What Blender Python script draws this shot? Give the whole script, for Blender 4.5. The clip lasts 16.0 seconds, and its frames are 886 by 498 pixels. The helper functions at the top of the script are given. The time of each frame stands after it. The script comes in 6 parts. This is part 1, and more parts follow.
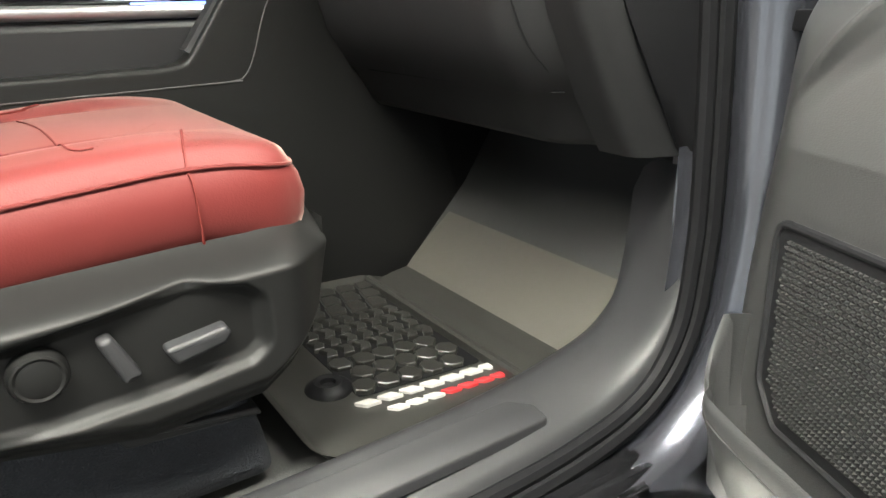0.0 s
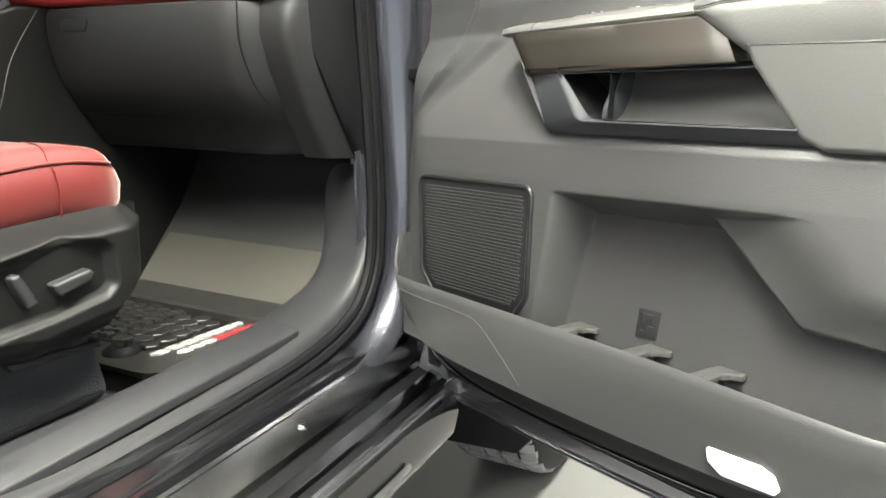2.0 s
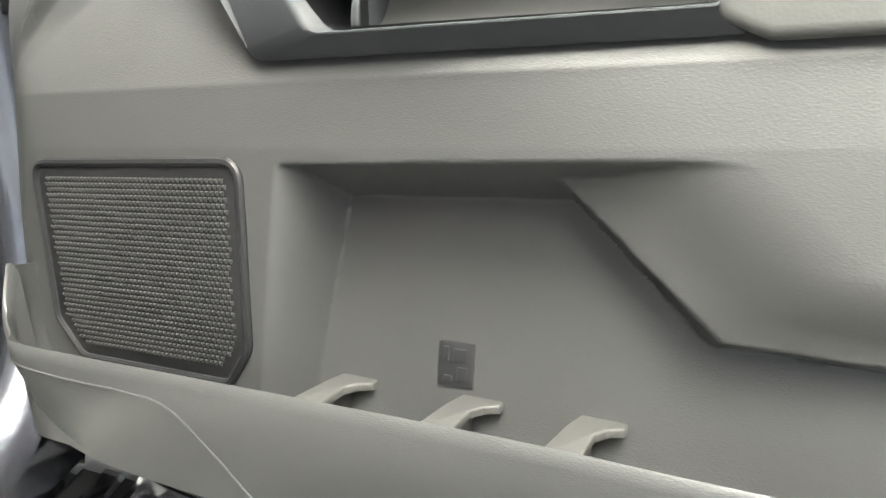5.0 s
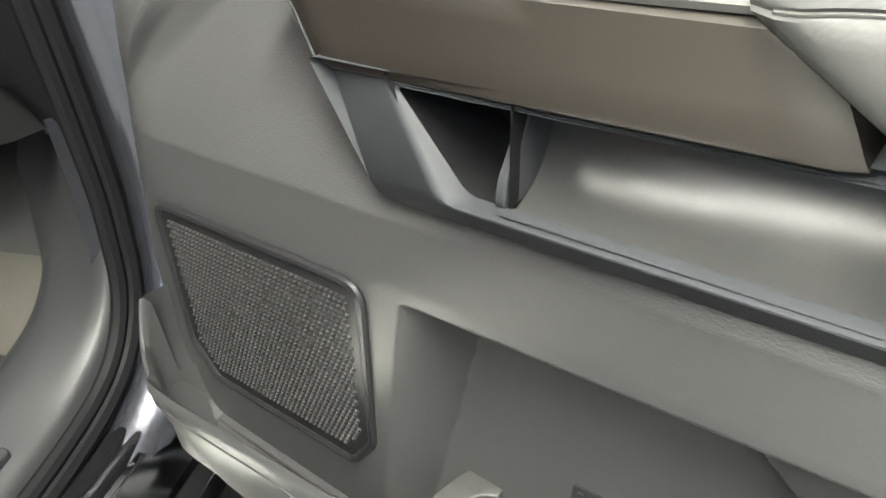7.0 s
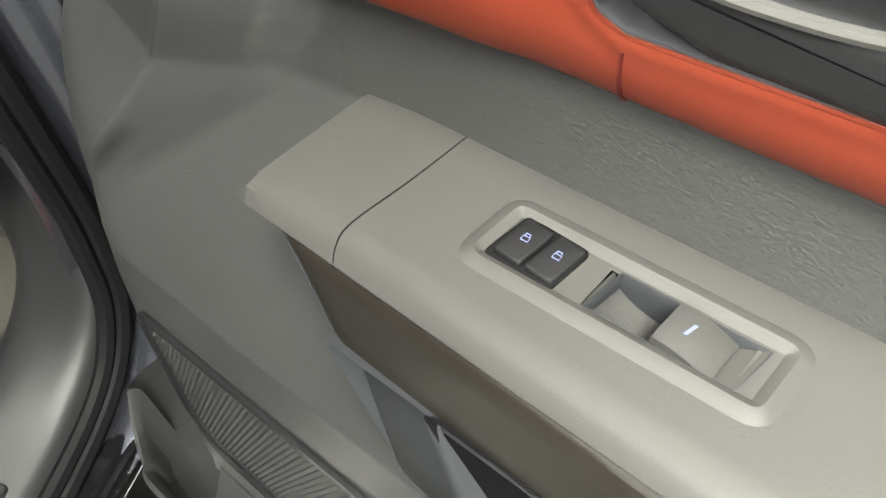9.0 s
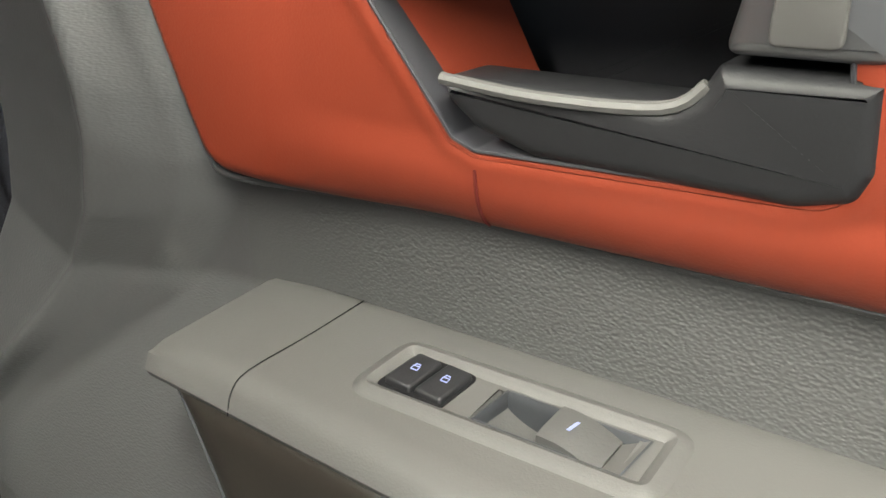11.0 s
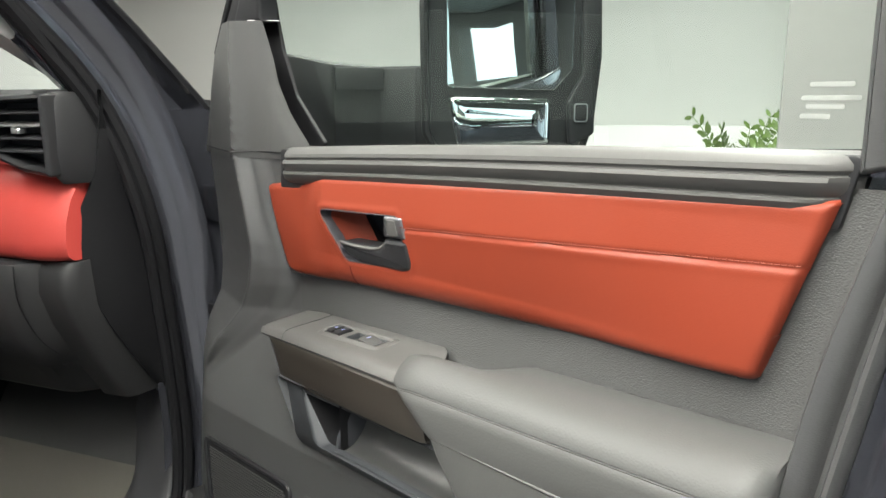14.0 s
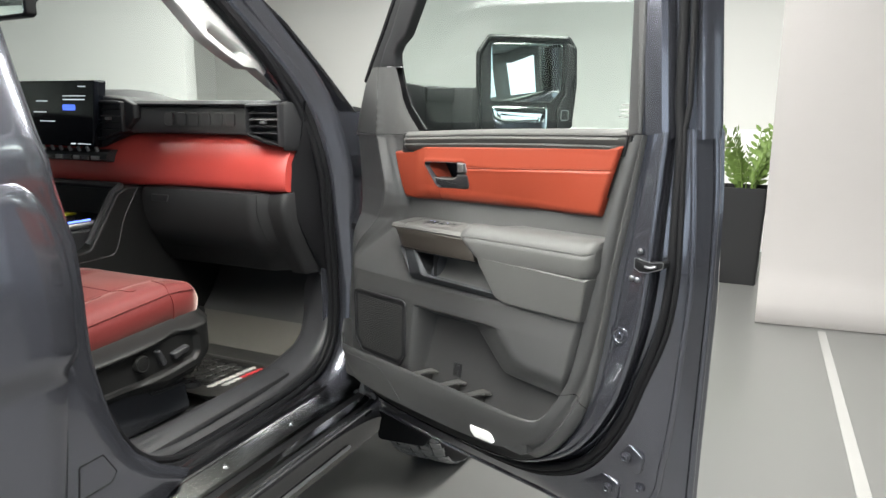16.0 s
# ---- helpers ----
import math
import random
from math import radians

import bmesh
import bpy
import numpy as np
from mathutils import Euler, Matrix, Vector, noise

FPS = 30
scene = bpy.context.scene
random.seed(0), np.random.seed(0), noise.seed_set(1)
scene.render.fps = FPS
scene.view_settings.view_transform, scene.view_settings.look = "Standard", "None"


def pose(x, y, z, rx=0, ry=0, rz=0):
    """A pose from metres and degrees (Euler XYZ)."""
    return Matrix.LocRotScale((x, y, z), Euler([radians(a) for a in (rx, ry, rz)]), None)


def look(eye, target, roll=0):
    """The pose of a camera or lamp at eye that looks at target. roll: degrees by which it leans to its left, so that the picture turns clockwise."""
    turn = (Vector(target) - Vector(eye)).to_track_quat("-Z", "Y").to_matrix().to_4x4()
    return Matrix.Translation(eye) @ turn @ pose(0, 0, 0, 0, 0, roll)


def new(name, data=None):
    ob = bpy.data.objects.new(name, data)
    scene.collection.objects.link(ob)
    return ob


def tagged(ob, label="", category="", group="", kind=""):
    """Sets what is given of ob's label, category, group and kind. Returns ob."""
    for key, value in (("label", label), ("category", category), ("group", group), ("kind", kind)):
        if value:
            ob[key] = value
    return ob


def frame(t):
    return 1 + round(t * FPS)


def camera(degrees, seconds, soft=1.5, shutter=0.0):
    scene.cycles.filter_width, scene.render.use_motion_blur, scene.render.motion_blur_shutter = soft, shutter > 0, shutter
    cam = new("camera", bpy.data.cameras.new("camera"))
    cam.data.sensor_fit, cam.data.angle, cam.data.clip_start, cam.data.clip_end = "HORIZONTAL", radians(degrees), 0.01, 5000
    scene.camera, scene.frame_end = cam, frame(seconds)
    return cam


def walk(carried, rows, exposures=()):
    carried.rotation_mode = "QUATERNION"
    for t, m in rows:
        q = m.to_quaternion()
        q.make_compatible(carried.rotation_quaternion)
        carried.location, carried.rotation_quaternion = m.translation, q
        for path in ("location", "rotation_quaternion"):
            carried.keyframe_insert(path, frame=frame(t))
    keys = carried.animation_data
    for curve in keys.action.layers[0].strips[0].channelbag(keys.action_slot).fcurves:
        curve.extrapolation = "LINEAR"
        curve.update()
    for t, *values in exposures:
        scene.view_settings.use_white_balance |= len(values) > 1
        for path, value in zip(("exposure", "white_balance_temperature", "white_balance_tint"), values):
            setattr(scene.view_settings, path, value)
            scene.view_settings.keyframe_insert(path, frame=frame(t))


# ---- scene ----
cam = camera(63.7, 16.0)
PATH = [
    (0, (-0.005, 0.032, 1.223), (-1.573, 1.073, 0.546), -1.1),
    (0.5, (0.009, -0.096, 1.237), (-1.405, 1.154, 0.576), -0.8),
    (1, (0.07, -0.215, 1.239), (-1.176, 1.223, 0.623), -0.6),
    (1.5, (0.156, -0.322, 1.227), (-0.907, 1.281, 0.680), -0.2),
    (2, (0.222, -0.436, 1.191), (-0.64, 1.303, 0.711), 0.2),
    (2.5, (0.274, -0.481, 1.154), (-0.388, 1.351, 0.702), 0.3),
    (3, (0.33, -0.441, 1.139), (-0.144, 1.452, 0.703), 0.2),
    (3.5, (0.335, -0.365, 1.134), (0.039, 1.571, 0.728), 0.6),
    (4, (0.3, -0.277, 1.129), (0.144, 1.677, 0.731), 0.4),
    (4.5, (0.195, -0.179, 1.103), (0.157, 1.78, 0.701), 0.2),
    (5, (0.077, -0.061, 1.101), (0.009, 1.879, 0.623), -0.9),
    (5.2, (0.035, -0.018, 1.107), (-0.045, 1.913, 0.597), -1.2),
    (7.5, (0.053, 0.166, 1.4), (-0.418, 1.674, 0.174), -1.5),
    (8, (0.0, 0.24, 1.451), (-0.457, 1.635, 0.093), -0.4),
    (8.5, (-0.027, 0.325, 1.48), (-0.423, 1.618, 0.006), 0.2),
    (9, (-0.037, 0.366, 1.492), (-0.335, 1.629, -0.03), 1.4),
    (9.5, (-0.038, 0.385, 1.475), (-0.242, 1.732, 0.011), 2.3),
    (9.7, (-0.037, 0.384, 1.464), (-0.208, 1.811, 0.074), 2.5),
    (11.8, (0.071, 0.211, 1.445), (-0.294, 2.100, 0.892), -0.4),
    (12, (0.098, 0.18, 1.457), (-0.322, 2.068, 0.95), -0.3),
    (12.5, (0.176, 0.079, 1.485), (-0.319, 1.965, 1.041), -0.1),
    (13, (0.258, 0.012, 1.507), (-0.302, 1.887, 1.093), 0.3),
    (13.5, (0.344, -0.092, 1.547), (-0.28, 1.758, 1.114), -0.6),
    (14, (0.435, -0.288, 1.587), (-0.256, 1.543, 1.176), -0.2),
    (14.5, (0.53, -0.488, 1.608), (-0.265, 1.302, 1.205), -0.0),
    (15, (0.664, -0.74, 1.619), (-0.189, 1.021, 1.208), 0.1),
    (15.5, (0.79, -0.973, 1.608), (-0.084, 0.783, 1.219), 0.5),
    (16, (0.828, -1.244, 1.602), (0.003, 0.533, 1.199), 0.2),
]
EXPO = [(0.0, 1.40, 6650, 3), (1.0, 1.38, 6650, 3), (2.5, 1.66, 6650, 3), (4.0, 1.80, 6650, 3), (4.6, 1.88, 6650, 3), (5.2, 1.97, 6650, 3), (7.5, 1.1, 6550, 3), (8.0, 0.95, 6550, 3), (9.0, 0.72, 6550, 3), (9.7, 0.66, 6600, 3),
        (12.0, 0.40, 6700, 3), (13.0, 0.26, 6600, 4), (14.0, 0.32, 6450, 5), (15.0, 0.44, 6350, 6), (16.0, 0.44, 6300, 6)]
walk(cam, [(t, look(eye, target, roll)) for t, eye, target, roll in PATH], EXPO)

# ---- light: a white showroom under rows of ceiling lamps ----
world = bpy.data.worlds.new("showroom_air")
scene.world = world
world.use_nodes = True
world.node_tree.nodes["Background"].inputs["Color"].default_value = (1.0, 0.97, 0.92, 1)
world.node_tree.nodes["Background"].inputs["Strength"].default_value = 0.006


def ceiling_lamp(x, y, sx, sy, power):
    data = bpy.data.lights.new("ceiling_panel_light", "AREA")
    data.shape, data.size, data.size_y, data.energy = "RECTANGLE", sx, sy, power
    data.color = (1.0, 0.96, 0.89)
    ob = new("ceiling_panel_light", data)
    ob.matrix_world = pose(x, y, 3.56)
    return ob


# rows of ceiling panels: x, y and power; the row over the car's roof lights the door past the roof's edge
LAMP_POWER = {(-2.2, -3.0): 175, (-2.2, -0.9): 245, (-2.2, 1.6): 25, (-3.9, 4.6): 50,
              (0.4, -3.0): 80, (0.4, -0.9): 195, (0.4, 1.6): 130, (0.4, 4.6): 85,
              (4.2, -3.0): 14, (4.2, -0.9): 14, (4.2, 1.6): 14, (4.2, 4.6): 24}
LAMPS = list(LAMP_POWER)
for (lx, ly), watts in LAMP_POWER.items():
    ceiling_lamp(lx, ly, 0.5, 1.9, watts)


# daylight through the windows behind the camera and beside it
WINDOWS = [("south_daylight", pose(x, -6.93, 1.75, 90, 0, 0), 2.2, p) for x, p in ((-2.9, 24), (0.3, 26), (3.5, 34))]
WINDOWS += [("east_daylight", pose(6.93, y, 1.75, 90, 0, 90), 1.8, p) for y, p in ((-4.2, 12), (-1.2, 22), (3.4, 10))]
for nm, m, sx, power in WINDOWS:
    data = bpy.data.lights.new(nm, "AREA")
    data.shape, data.size, data.size_y, data.energy = "RECTANGLE", sx - 0.1, 2.4, power
    data.color = (0.80, 0.90, 1.0)
    new(nm, data).matrix_world = m


# ---- materials ----
def material(name, colour, rough=0.5, metal=0.0, coat=0.0, spec=0.5, grain=0.0, size=300.0, kind="noise",
             vary=0.06, vsize=6.0, stretch=(1, 1, 1), dist=0.001, rvary=0.08):
    m = bpy.data.materials.new(name)
    m.use_nodes = True
    nt = m.node_tree
    b = nt.nodes["Principled BSDF"]
    b.inputs["Metallic"].default_value = metal
    b.inputs["Coat Weight"].default_value = coat
    b.inputs["Coat Roughness"].default_value = 0.06
    b.inputs["Specular IOR Level"].default_value = spec
    geo = nt.nodes.new("ShaderNodeTexCoord")
    mp = nt.nodes.new("ShaderNodeMapping")
    mp.inputs["Scale"].default_value = stretch
    nt.links.new(geo.outputs["Object"], mp.inputs["Vector"])
    big = nt.nodes.new("ShaderNodeTexNoise")
    big.inputs["Scale"].default_value = vsize
    big.inputs["Detail"].default_value = 5
    nt.links.new(mp.outputs["Vector"], big.inputs["Vector"])
    ramp = nt.nodes.new("ShaderNodeMapRange")
    ramp.inputs["To Min"].default_value, ramp.inputs["To Max"].default_value = 1 - vary, 1 + vary
    nt.links.new(big.outputs["Fac"], ramp.inputs["Value"])
    mix = nt.nodes.new("ShaderNodeMix")
    mix.data_type, mix.blend_type = "RGBA", "MULTIPLY"
    mix.inputs["Factor"].default_value = 1.0
    mix.inputs["A"].default_value = (*colour, 1)
    nt.links.new(ramp.outputs["Result"], mix.inputs["B"])
    nt.links.new(mix.outputs["Result"], b.inputs["Base Color"])
    rr = nt.nodes.new("ShaderNodeMapRange")
    rr.inputs["To Min"].default_value, rr.inputs["To Max"].default_value = max(0.02, rough - rvary), min(1, rough + rvary)
    nt.links.new(big.outputs["Fac"], rr.inputs["Value"])
    nt.links.new(rr.outputs["Result"], b.inputs["Roughness"])
    if grain:
        if kind == "leather":
            tex = nt.nodes.new("ShaderNodeTexVoronoi")
            tex.feature = "SMOOTH_F1"
            out = tex.outputs["Distance"]
        else:
            tex = nt.nodes.new("ShaderNodeTexNoise")
            tex.inputs["Detail"].default_value = 4
            out = tex.outputs["Fac"]
        tex.inputs["Scale"].default_value = size
        nt.links.new(mp.outputs["Vector"], tex.inputs["Vector"])
        bump = nt.nodes.new("ShaderNodeBump")
        bump.inputs["Strength"].default_value = grain
        bump.inputs["Distance"].default_value = dist
        nt.links.new(out, bump.inputs["Height"])
        nt.links.new(bump.outputs["Normal"], b.inputs["Normal"])
    return m


def glowing(name, colour, strength):
    m = bpy.data.materials.new(name)
    m.use_nodes = True
    b = m.node_tree.nodes["Principled BSDF"]
    b.inputs["Base Color"].default_value = (0.02, 0.02, 0.02, 1)
    b.inputs["Emission Color"].default_value = (*colour, 1)
    b.inputs["Emission Strength"].default_value = strength
    return m


def clear_glass(name, tint=(0.93, 0.97, 0.95), rough=0.0):
    m = bpy.data.materials.new(name)
    m.use_nodes = True
    nt = m.node_tree
    nt.nodes.remove(nt.nodes["Principled BSDF"])
    tr = nt.nodes.new("ShaderNodeBsdfTransparent")
    tr.inputs["Color"].default_value = (*tint, 1)
    gl = nt.nodes.new("ShaderNodeBsdfGlossy")
    gl.inputs["Roughness"].default_value = rough
    fr = nt.nodes.new("ShaderNodeLayerWeight")
    fr.inputs["Blend"].default_value = 0.5
    pw = nt.nodes.new("ShaderNodeMath")
    pw.operation = "POWER"
    pw.inputs[1].default_value = 4.0
    nt.links.new(fr.outputs["Facing"], pw.inputs[0])
    mr_ = nt.nodes.new("ShaderNodeMapRange")
    mr_.inputs["To Min"].default_value, mr_.inputs["To Max"].default_value = 0.03, 0.45
    nt.links.new(pw.outputs["Value"], mr_.inputs["Value"])
    mx = nt.nodes.new("ShaderNodeMixShader")
    nt.links.new(mr_.outputs["Result"], mx.inputs["Fac"])
    nt.links.new(tr.outputs["BSDF"], mx.inputs[1])
    nt.links.new(gl.outputs["BSDF"], mx.inputs[2])
    nt.links.new(mx.outputs["Shader"], nt.nodes["Material Output"].inputs["Surface"])
    return m


CARD = material("fine_grained_grey_plastic", (0.048, 0.048, 0.049), 0.42, spec=0.42, grain=0.17, size=420, kind="leather", vary=0.05, stretch=(1, 1, 2.6))
LEATHER = material("leather_grained_grey_plastic", (0.058, 0.058, 0.058), 0.55, spec=0.32, grain=0.7, dist=0.0013, size=540, kind="leather", vary=0.06, stretch=(1, 1, 1.5))
SOFT = material("smooth_grey_leatherette", (0.060, 0.060, 0.059), 0.5, spec=0.32, grain=0.14, size=420, kind="leather", vary=0.05)
SAIL = material("dark_grey_corner_plastic", (0.053, 0.053, 0.053), 0.42, spec=0.35, grain=0.14, size=600, kind="leather", vary=0.05)
BELT = material("belt_line_plastic", (0.052, 0.051, 0.05), 0.52, spec=0.35, grain=0.12, size=900, vary=0.04)
PLAIN = material("smooth_grey_plastic", (0.072, 0.070, 0.068), 0.48, spec=0.3, grain=0.12, size=900, vary=0.04)
DARK = material("black_plastic", (0.014, 0.014, 0.0155), 0.45, spec=0.32, grain=0.15, size=700, vary=0.06)
TEETH = material("grille_plastic", (0.026, 0.026, 0.026), 0.5)
CUPMAT = material("satin_cup_plastic", (0.030, 0.032, 0.036), 0.58, spec=0.28, grain=0.08, size=700)
CHANNEL = material("glossy_channel_plastic", (0.040, 0.040, 0.040), 0.3, spec=0.6, grain=0.05, size=700)
SILL = material("sill_plastic", (0.022, 0.022, 0.024), 0.46, spec=0.4, grain=0.12, size=700)
SEATSIDE = material("seat_shield_plastic", (0.0085, 0.0085, 0.0085), 0.42, spec=0.18, grain=0.12, size=800, vary=0.05)
BRONZE = material("satin_bronze_trim", (0.026, 0.0225, 0.019), 0.42, metal=0.2, grain=0.08, size=600, vary=0.05, stretch=(0.2, 1, 3))
RED = material("red_leather", (0.172, 0.0290, 0.0142), 0.42, spec=0.26, grain=0.08, size=800, kind="leather", vary=0.06, vsize=9)
DASHRED = material("red_dash_leather", (0.33, 0.040, 0.033), 0.42, grain=0.08, size=800, kind="leather", vary=0.05, vsize=9)
SEATRED = material("red_seat_leather", (0.090, 0.0066, 0.0058), 0.64, spec=0.38, grain=0.12, size=600, kind="leather", vary=0.06, vsize=9)
THREAD = material("pale_thread", (0.62, 0.34, 0.26), 0.7)
REDTHREAD = material("red_thread", (0.15, 0.024, 0.013), 0.7)
SEAM = material("seam_thread", (0.10, 0.014, 0.012), 0.7, spec=0.2)
GLOVE = material("matt_black_panel", (0.017, 0.017, 0.018), 0.5, spec=0.18, grain=0.15, size=700, vary=0.05)
PAINT = material("grey_metallic_paint", (0.112, 0.115, 0.138), 0.24, metal=0.85, coat=1.0, grain=0.01, size=1800, vary=0.03, rvary=0.04)
DEEP = material("matt_black_recess", (0.035, 0.035, 0.04), 0.5, spec=0.25)
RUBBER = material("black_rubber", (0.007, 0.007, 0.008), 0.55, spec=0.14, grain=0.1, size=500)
SOFTRUBBER = material("rubber_mat", (0.021, 0.0205, 0.019), 0.36, grain=0.25, size=500, vary=0.1)
STEP = material("polished_grey_step", (0.33, 0.33, 0.32), 0.14, metal=1.0, rvary=0.03)
TOE = material("smooth_rubber_sheet", (0.06, 0.057, 0.05), 0.38, grain=0.15, size=500, vary=0.12)
# tread of a black tyre: the light on it is put into a pale colour
TREAD = material("lit_tread_rubber", (0.24, 0.24, 0.235), 0.35, grain=0.1, size=300)
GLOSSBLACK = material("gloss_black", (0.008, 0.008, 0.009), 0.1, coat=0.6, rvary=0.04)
FIREWALL = material("dark_grey_firewall_lining", (0.030, 0.030, 0.030), 0.6, grain=0.3, size=300, vary=0.12)
CARPET = material("black_carpet", (0.019, 0.021, 0.027), 0.95, grain=1.0, size=420, vary=0.35, vsize=60, dist=0.003)
STEEL = material("bright_steel", (0.6, 0.6, 0.6), 0.22, metal=1.0)
DULLSTEEL = material("dull_steel", (0.2, 0.2, 0.21), 0.35, metal=0.9)
SATIN = material("satin_silver", (0.42, 0.42, 0.43), 0.32, metal=0.9)
WHITEMARK = material("white_rubber_letter", (0.36, 0.355, 0.34), 0.6)
REDMARK = material("red_rubber_letter", (0.34, 0.018, 0.022), 0.6)
PALETRIM = material("pale_grey_headliner", (0.36, 0.36, 0.355), 0.7, grain=0.3, size=700)
WALL = material("white_wall_paint", (0.62, 0.62, 0.605), 0.85, grain=0.1, size=60, vary=0.03, vsize=1.2)
# made-up dark tones for the unseen walls and ceiling, to cut bounced light
WALLB = material("darkened_wall_paint", (0.11, 0.11, 0.114), 0.85, grain=0.1, size=60, vary=0.03, vsize=1.2)
CEIL = material("darkened_ceiling_paint", (0.18, 0.18, 0.178), 0.9)
FLOOR = material("polished_screed_floor", (0.125, 0.124, 0.122), 0.3, grain=0.02, size=40, vary=0.035, vsize=1.3, rvary=0.02)
TAPE = material("white_floor_line", (0.27, 0.265, 0.26), 0.5)
PAPER = material("white_board", (0.33, 0.31, 0.305), 0.45, vary=0.02)
LEAF = material("green_leaf", (0.13, 0.2, 0.05), 0.4, vary=0.35, vsize=25)
POT = material("black_planter", (0.018, 0.018, 0.02), 0.4)
REFLECTOR = material("white_reflector_lens", (0.75, 0.75, 0.74), 0.15, coat=1.0)
SCREENMAT = material("black_glass", (0.006, 0.007, 0.01), 0.12, spec=0.25, rvary=0.02)
UIBLUE = glowing("screen_blue", (0.08, 0.16, 0.9), 1.2)
UIWHITE = glowing("screen_white", (0.7, 0.75, 0.8), 0.8)
FASCIA = material("satin_fascia", (0.05, 0.05, 0.05), 0.42, spec=0.4, grain=0.1, size=700)
BLUELINE = glowing("blue_light_line", (0.12, 0.2, 1.0), 3.0)
ICON = glowing("switch_icon_glow", (0.5, 0.55, 1.0), 0.9)
LAMPFACE = glowing("lamp_diffuser", (1.0, 0.97, 0.92), 9.0)
ETCH = material("etched_glass_mark", (0.19, 0.20, 0.19), 0.7)
MIRROR = material("mirror_silver", (0.86, 0.9, 0.89), 0.01, metal=1.0, vary=0.0, rvary=0.0)
GLASS = clear_glass("window_glass", (0.9, 0.95, 0.93))
DARKGLASS = clear_glass("tinted_glass", (0.12, 0.14, 0.14))


nt_ = LEATHER.node_tree
sep_ = nt_.nodes.new("ShaderNodeSeparateXYZ")
nt_.links.new(next(n for n in nt_.nodes if n.bl_idname == "ShaderNodeTexCoord").outputs["Object"], sep_.inputs["Vector"])
fade_ = nt_.nodes.new("ShaderNodeMapRange")
fade_.interpolation_type = "SMOOTHSTEP"
for key_, val_ in (("From Min", 0.33), ("From Max", 0.52), ("To Min", 0.06), ("To Max", 0.5)):
    fade_.inputs[key_].default_value = val_
nt_.links.new(sep_.outputs["X"], fade_.inputs["Value"])
nt_.links.new(fade_.outputs["Result"], next(n for n in nt_.nodes if n.bl_idname == "ShaderNodeBump").inputs["Strength"])
for m_, w_ in ((SEATRED, 0.85),):
    p_ = m_.node_tree.nodes["Principled BSDF"]
    p_.inputs["Sheen Weight"].default_value = w_
    p_.inputs["Sheen Roughness"].default_value = 0.3
    p_.inputs["Sheen Tint"].default_value = (1.0, 0.80, 0.72, 1)


# ---- shaping helpers ----
V = Vector


def part(name, bm, mat, parent=None, label="", sharp=38):
    if isinstance(bm, bpy.types.Mesh):
        me = bm
    else:
        bmesh.ops.remove_doubles(bm, verts=bm.verts, dist=1e-5)
        bmesh.ops.recalc_face_normals(bm, faces=bm.faces)
        me = bpy.data.meshes.new(name)
        bm.to_mesh(me)
        bm.free()
        me.polygons.foreach_set("use_smooth", [True] * len(me.polygons))
        me.set_sharp_from_angle(angle=radians(sharp))
        me.materials.append(mat)
    ob = new(name, me)
    if parent:
        ob.parent = parent
    if label:
        ob["label"] = label
    return ob


def thing(name, label, category, m=None, kind="", group=""):
    ob = new(name)
    ob.empty_display_size = 0.1
    if m:
        ob.matrix_world = m
    return tagged(ob, label, category, group, kind)


def dr(u, z, n):
    """Door frame: u along the door from its hinges, n out of its inner face."""
    return V((u, -n, z))


def yz(x):
    return lambda a, b, c: V((x + c, a, b))


def rnd(pts, r, seg=5):
    """A polygon with its corners rounded."""
    out, k = [], len(pts)
    for i in range(k):
        a, b, c = V(pts[i - 1]), V(pts[i]), V(pts[(i + 1) % k])
        ri = r[i] if isinstance(r, (list, tuple)) else r
        e, g = (a - b), (c - b)
        le, lg = e.length, g.length
        e, g = e / le, g / lg
        ang = math.acos(max(-1, min(1, e.dot(g))))
        if ri <= 0 or ang > 3.0:
            out.append(tuple(b))
            continue
        t = min(ri / math.tan(ang / 2), 0.48 * le, 0.48 * lg)
        for j in range(seg + 1):
            w = j / seg
            p = b + e * t * (1 - w) ** 2 + g * t * w ** 2
            out.append(tuple(p))
    return out


def area(pts):
    return sum(pts[i - 1][0] * p[1] - p[0] * pts[i - 1][1] for i, p in enumerate(pts)) / 2


def inset(pts, d):
    """The polygon moved inwards by d."""
    k, s = len(pts), 1 if area(pts) > 0 else -1
    out = []
    for i in range(k):
        a, b, c = V(pts[i - 1]), V(pts[i]), V(pts[(i + 1) % k])
        e, g = (b - a), (c - b)
        e = e / max(e.length, 1e-9)
        g = g / max(g.length, 1e-9)
        n1, n2 = V((-e.y, e.x)) * s, V((-g.y, g.x)) * s
        m = n1 + n2
        q = max(0.35, m.length_squared / 2)
        out.append(b + m * d / q)
    for _ in range(6):
        for i in range(k):
            j = (i + 1) % k
            if (out[j] - out[i]).dot(V(pts[j]) - V(pts[i])) < 0:
                out[i] = out[j] = (out[i] + out[j]) / 2
    return [tuple(p + V((1e-5 * (i % 3), 0))) for i, p in enumerate(out)]


def rings(bm, loops, close=True, caps=(True, True)):
    made = [[bm.verts.new(p) for p in loop] for loop in loops]
    for a, b in zip(made, made[1:]):
        k = len(a)
        for i in range(k if close else k - 1):
            j = (i + 1) % k
            bm.faces.new((a[i], a[j], b[j], b[i]))
    if caps[0]:
        bm.faces.new(made[0][::-1])
    if caps[1]:
        bm.faces.new(made[-1])
    return made


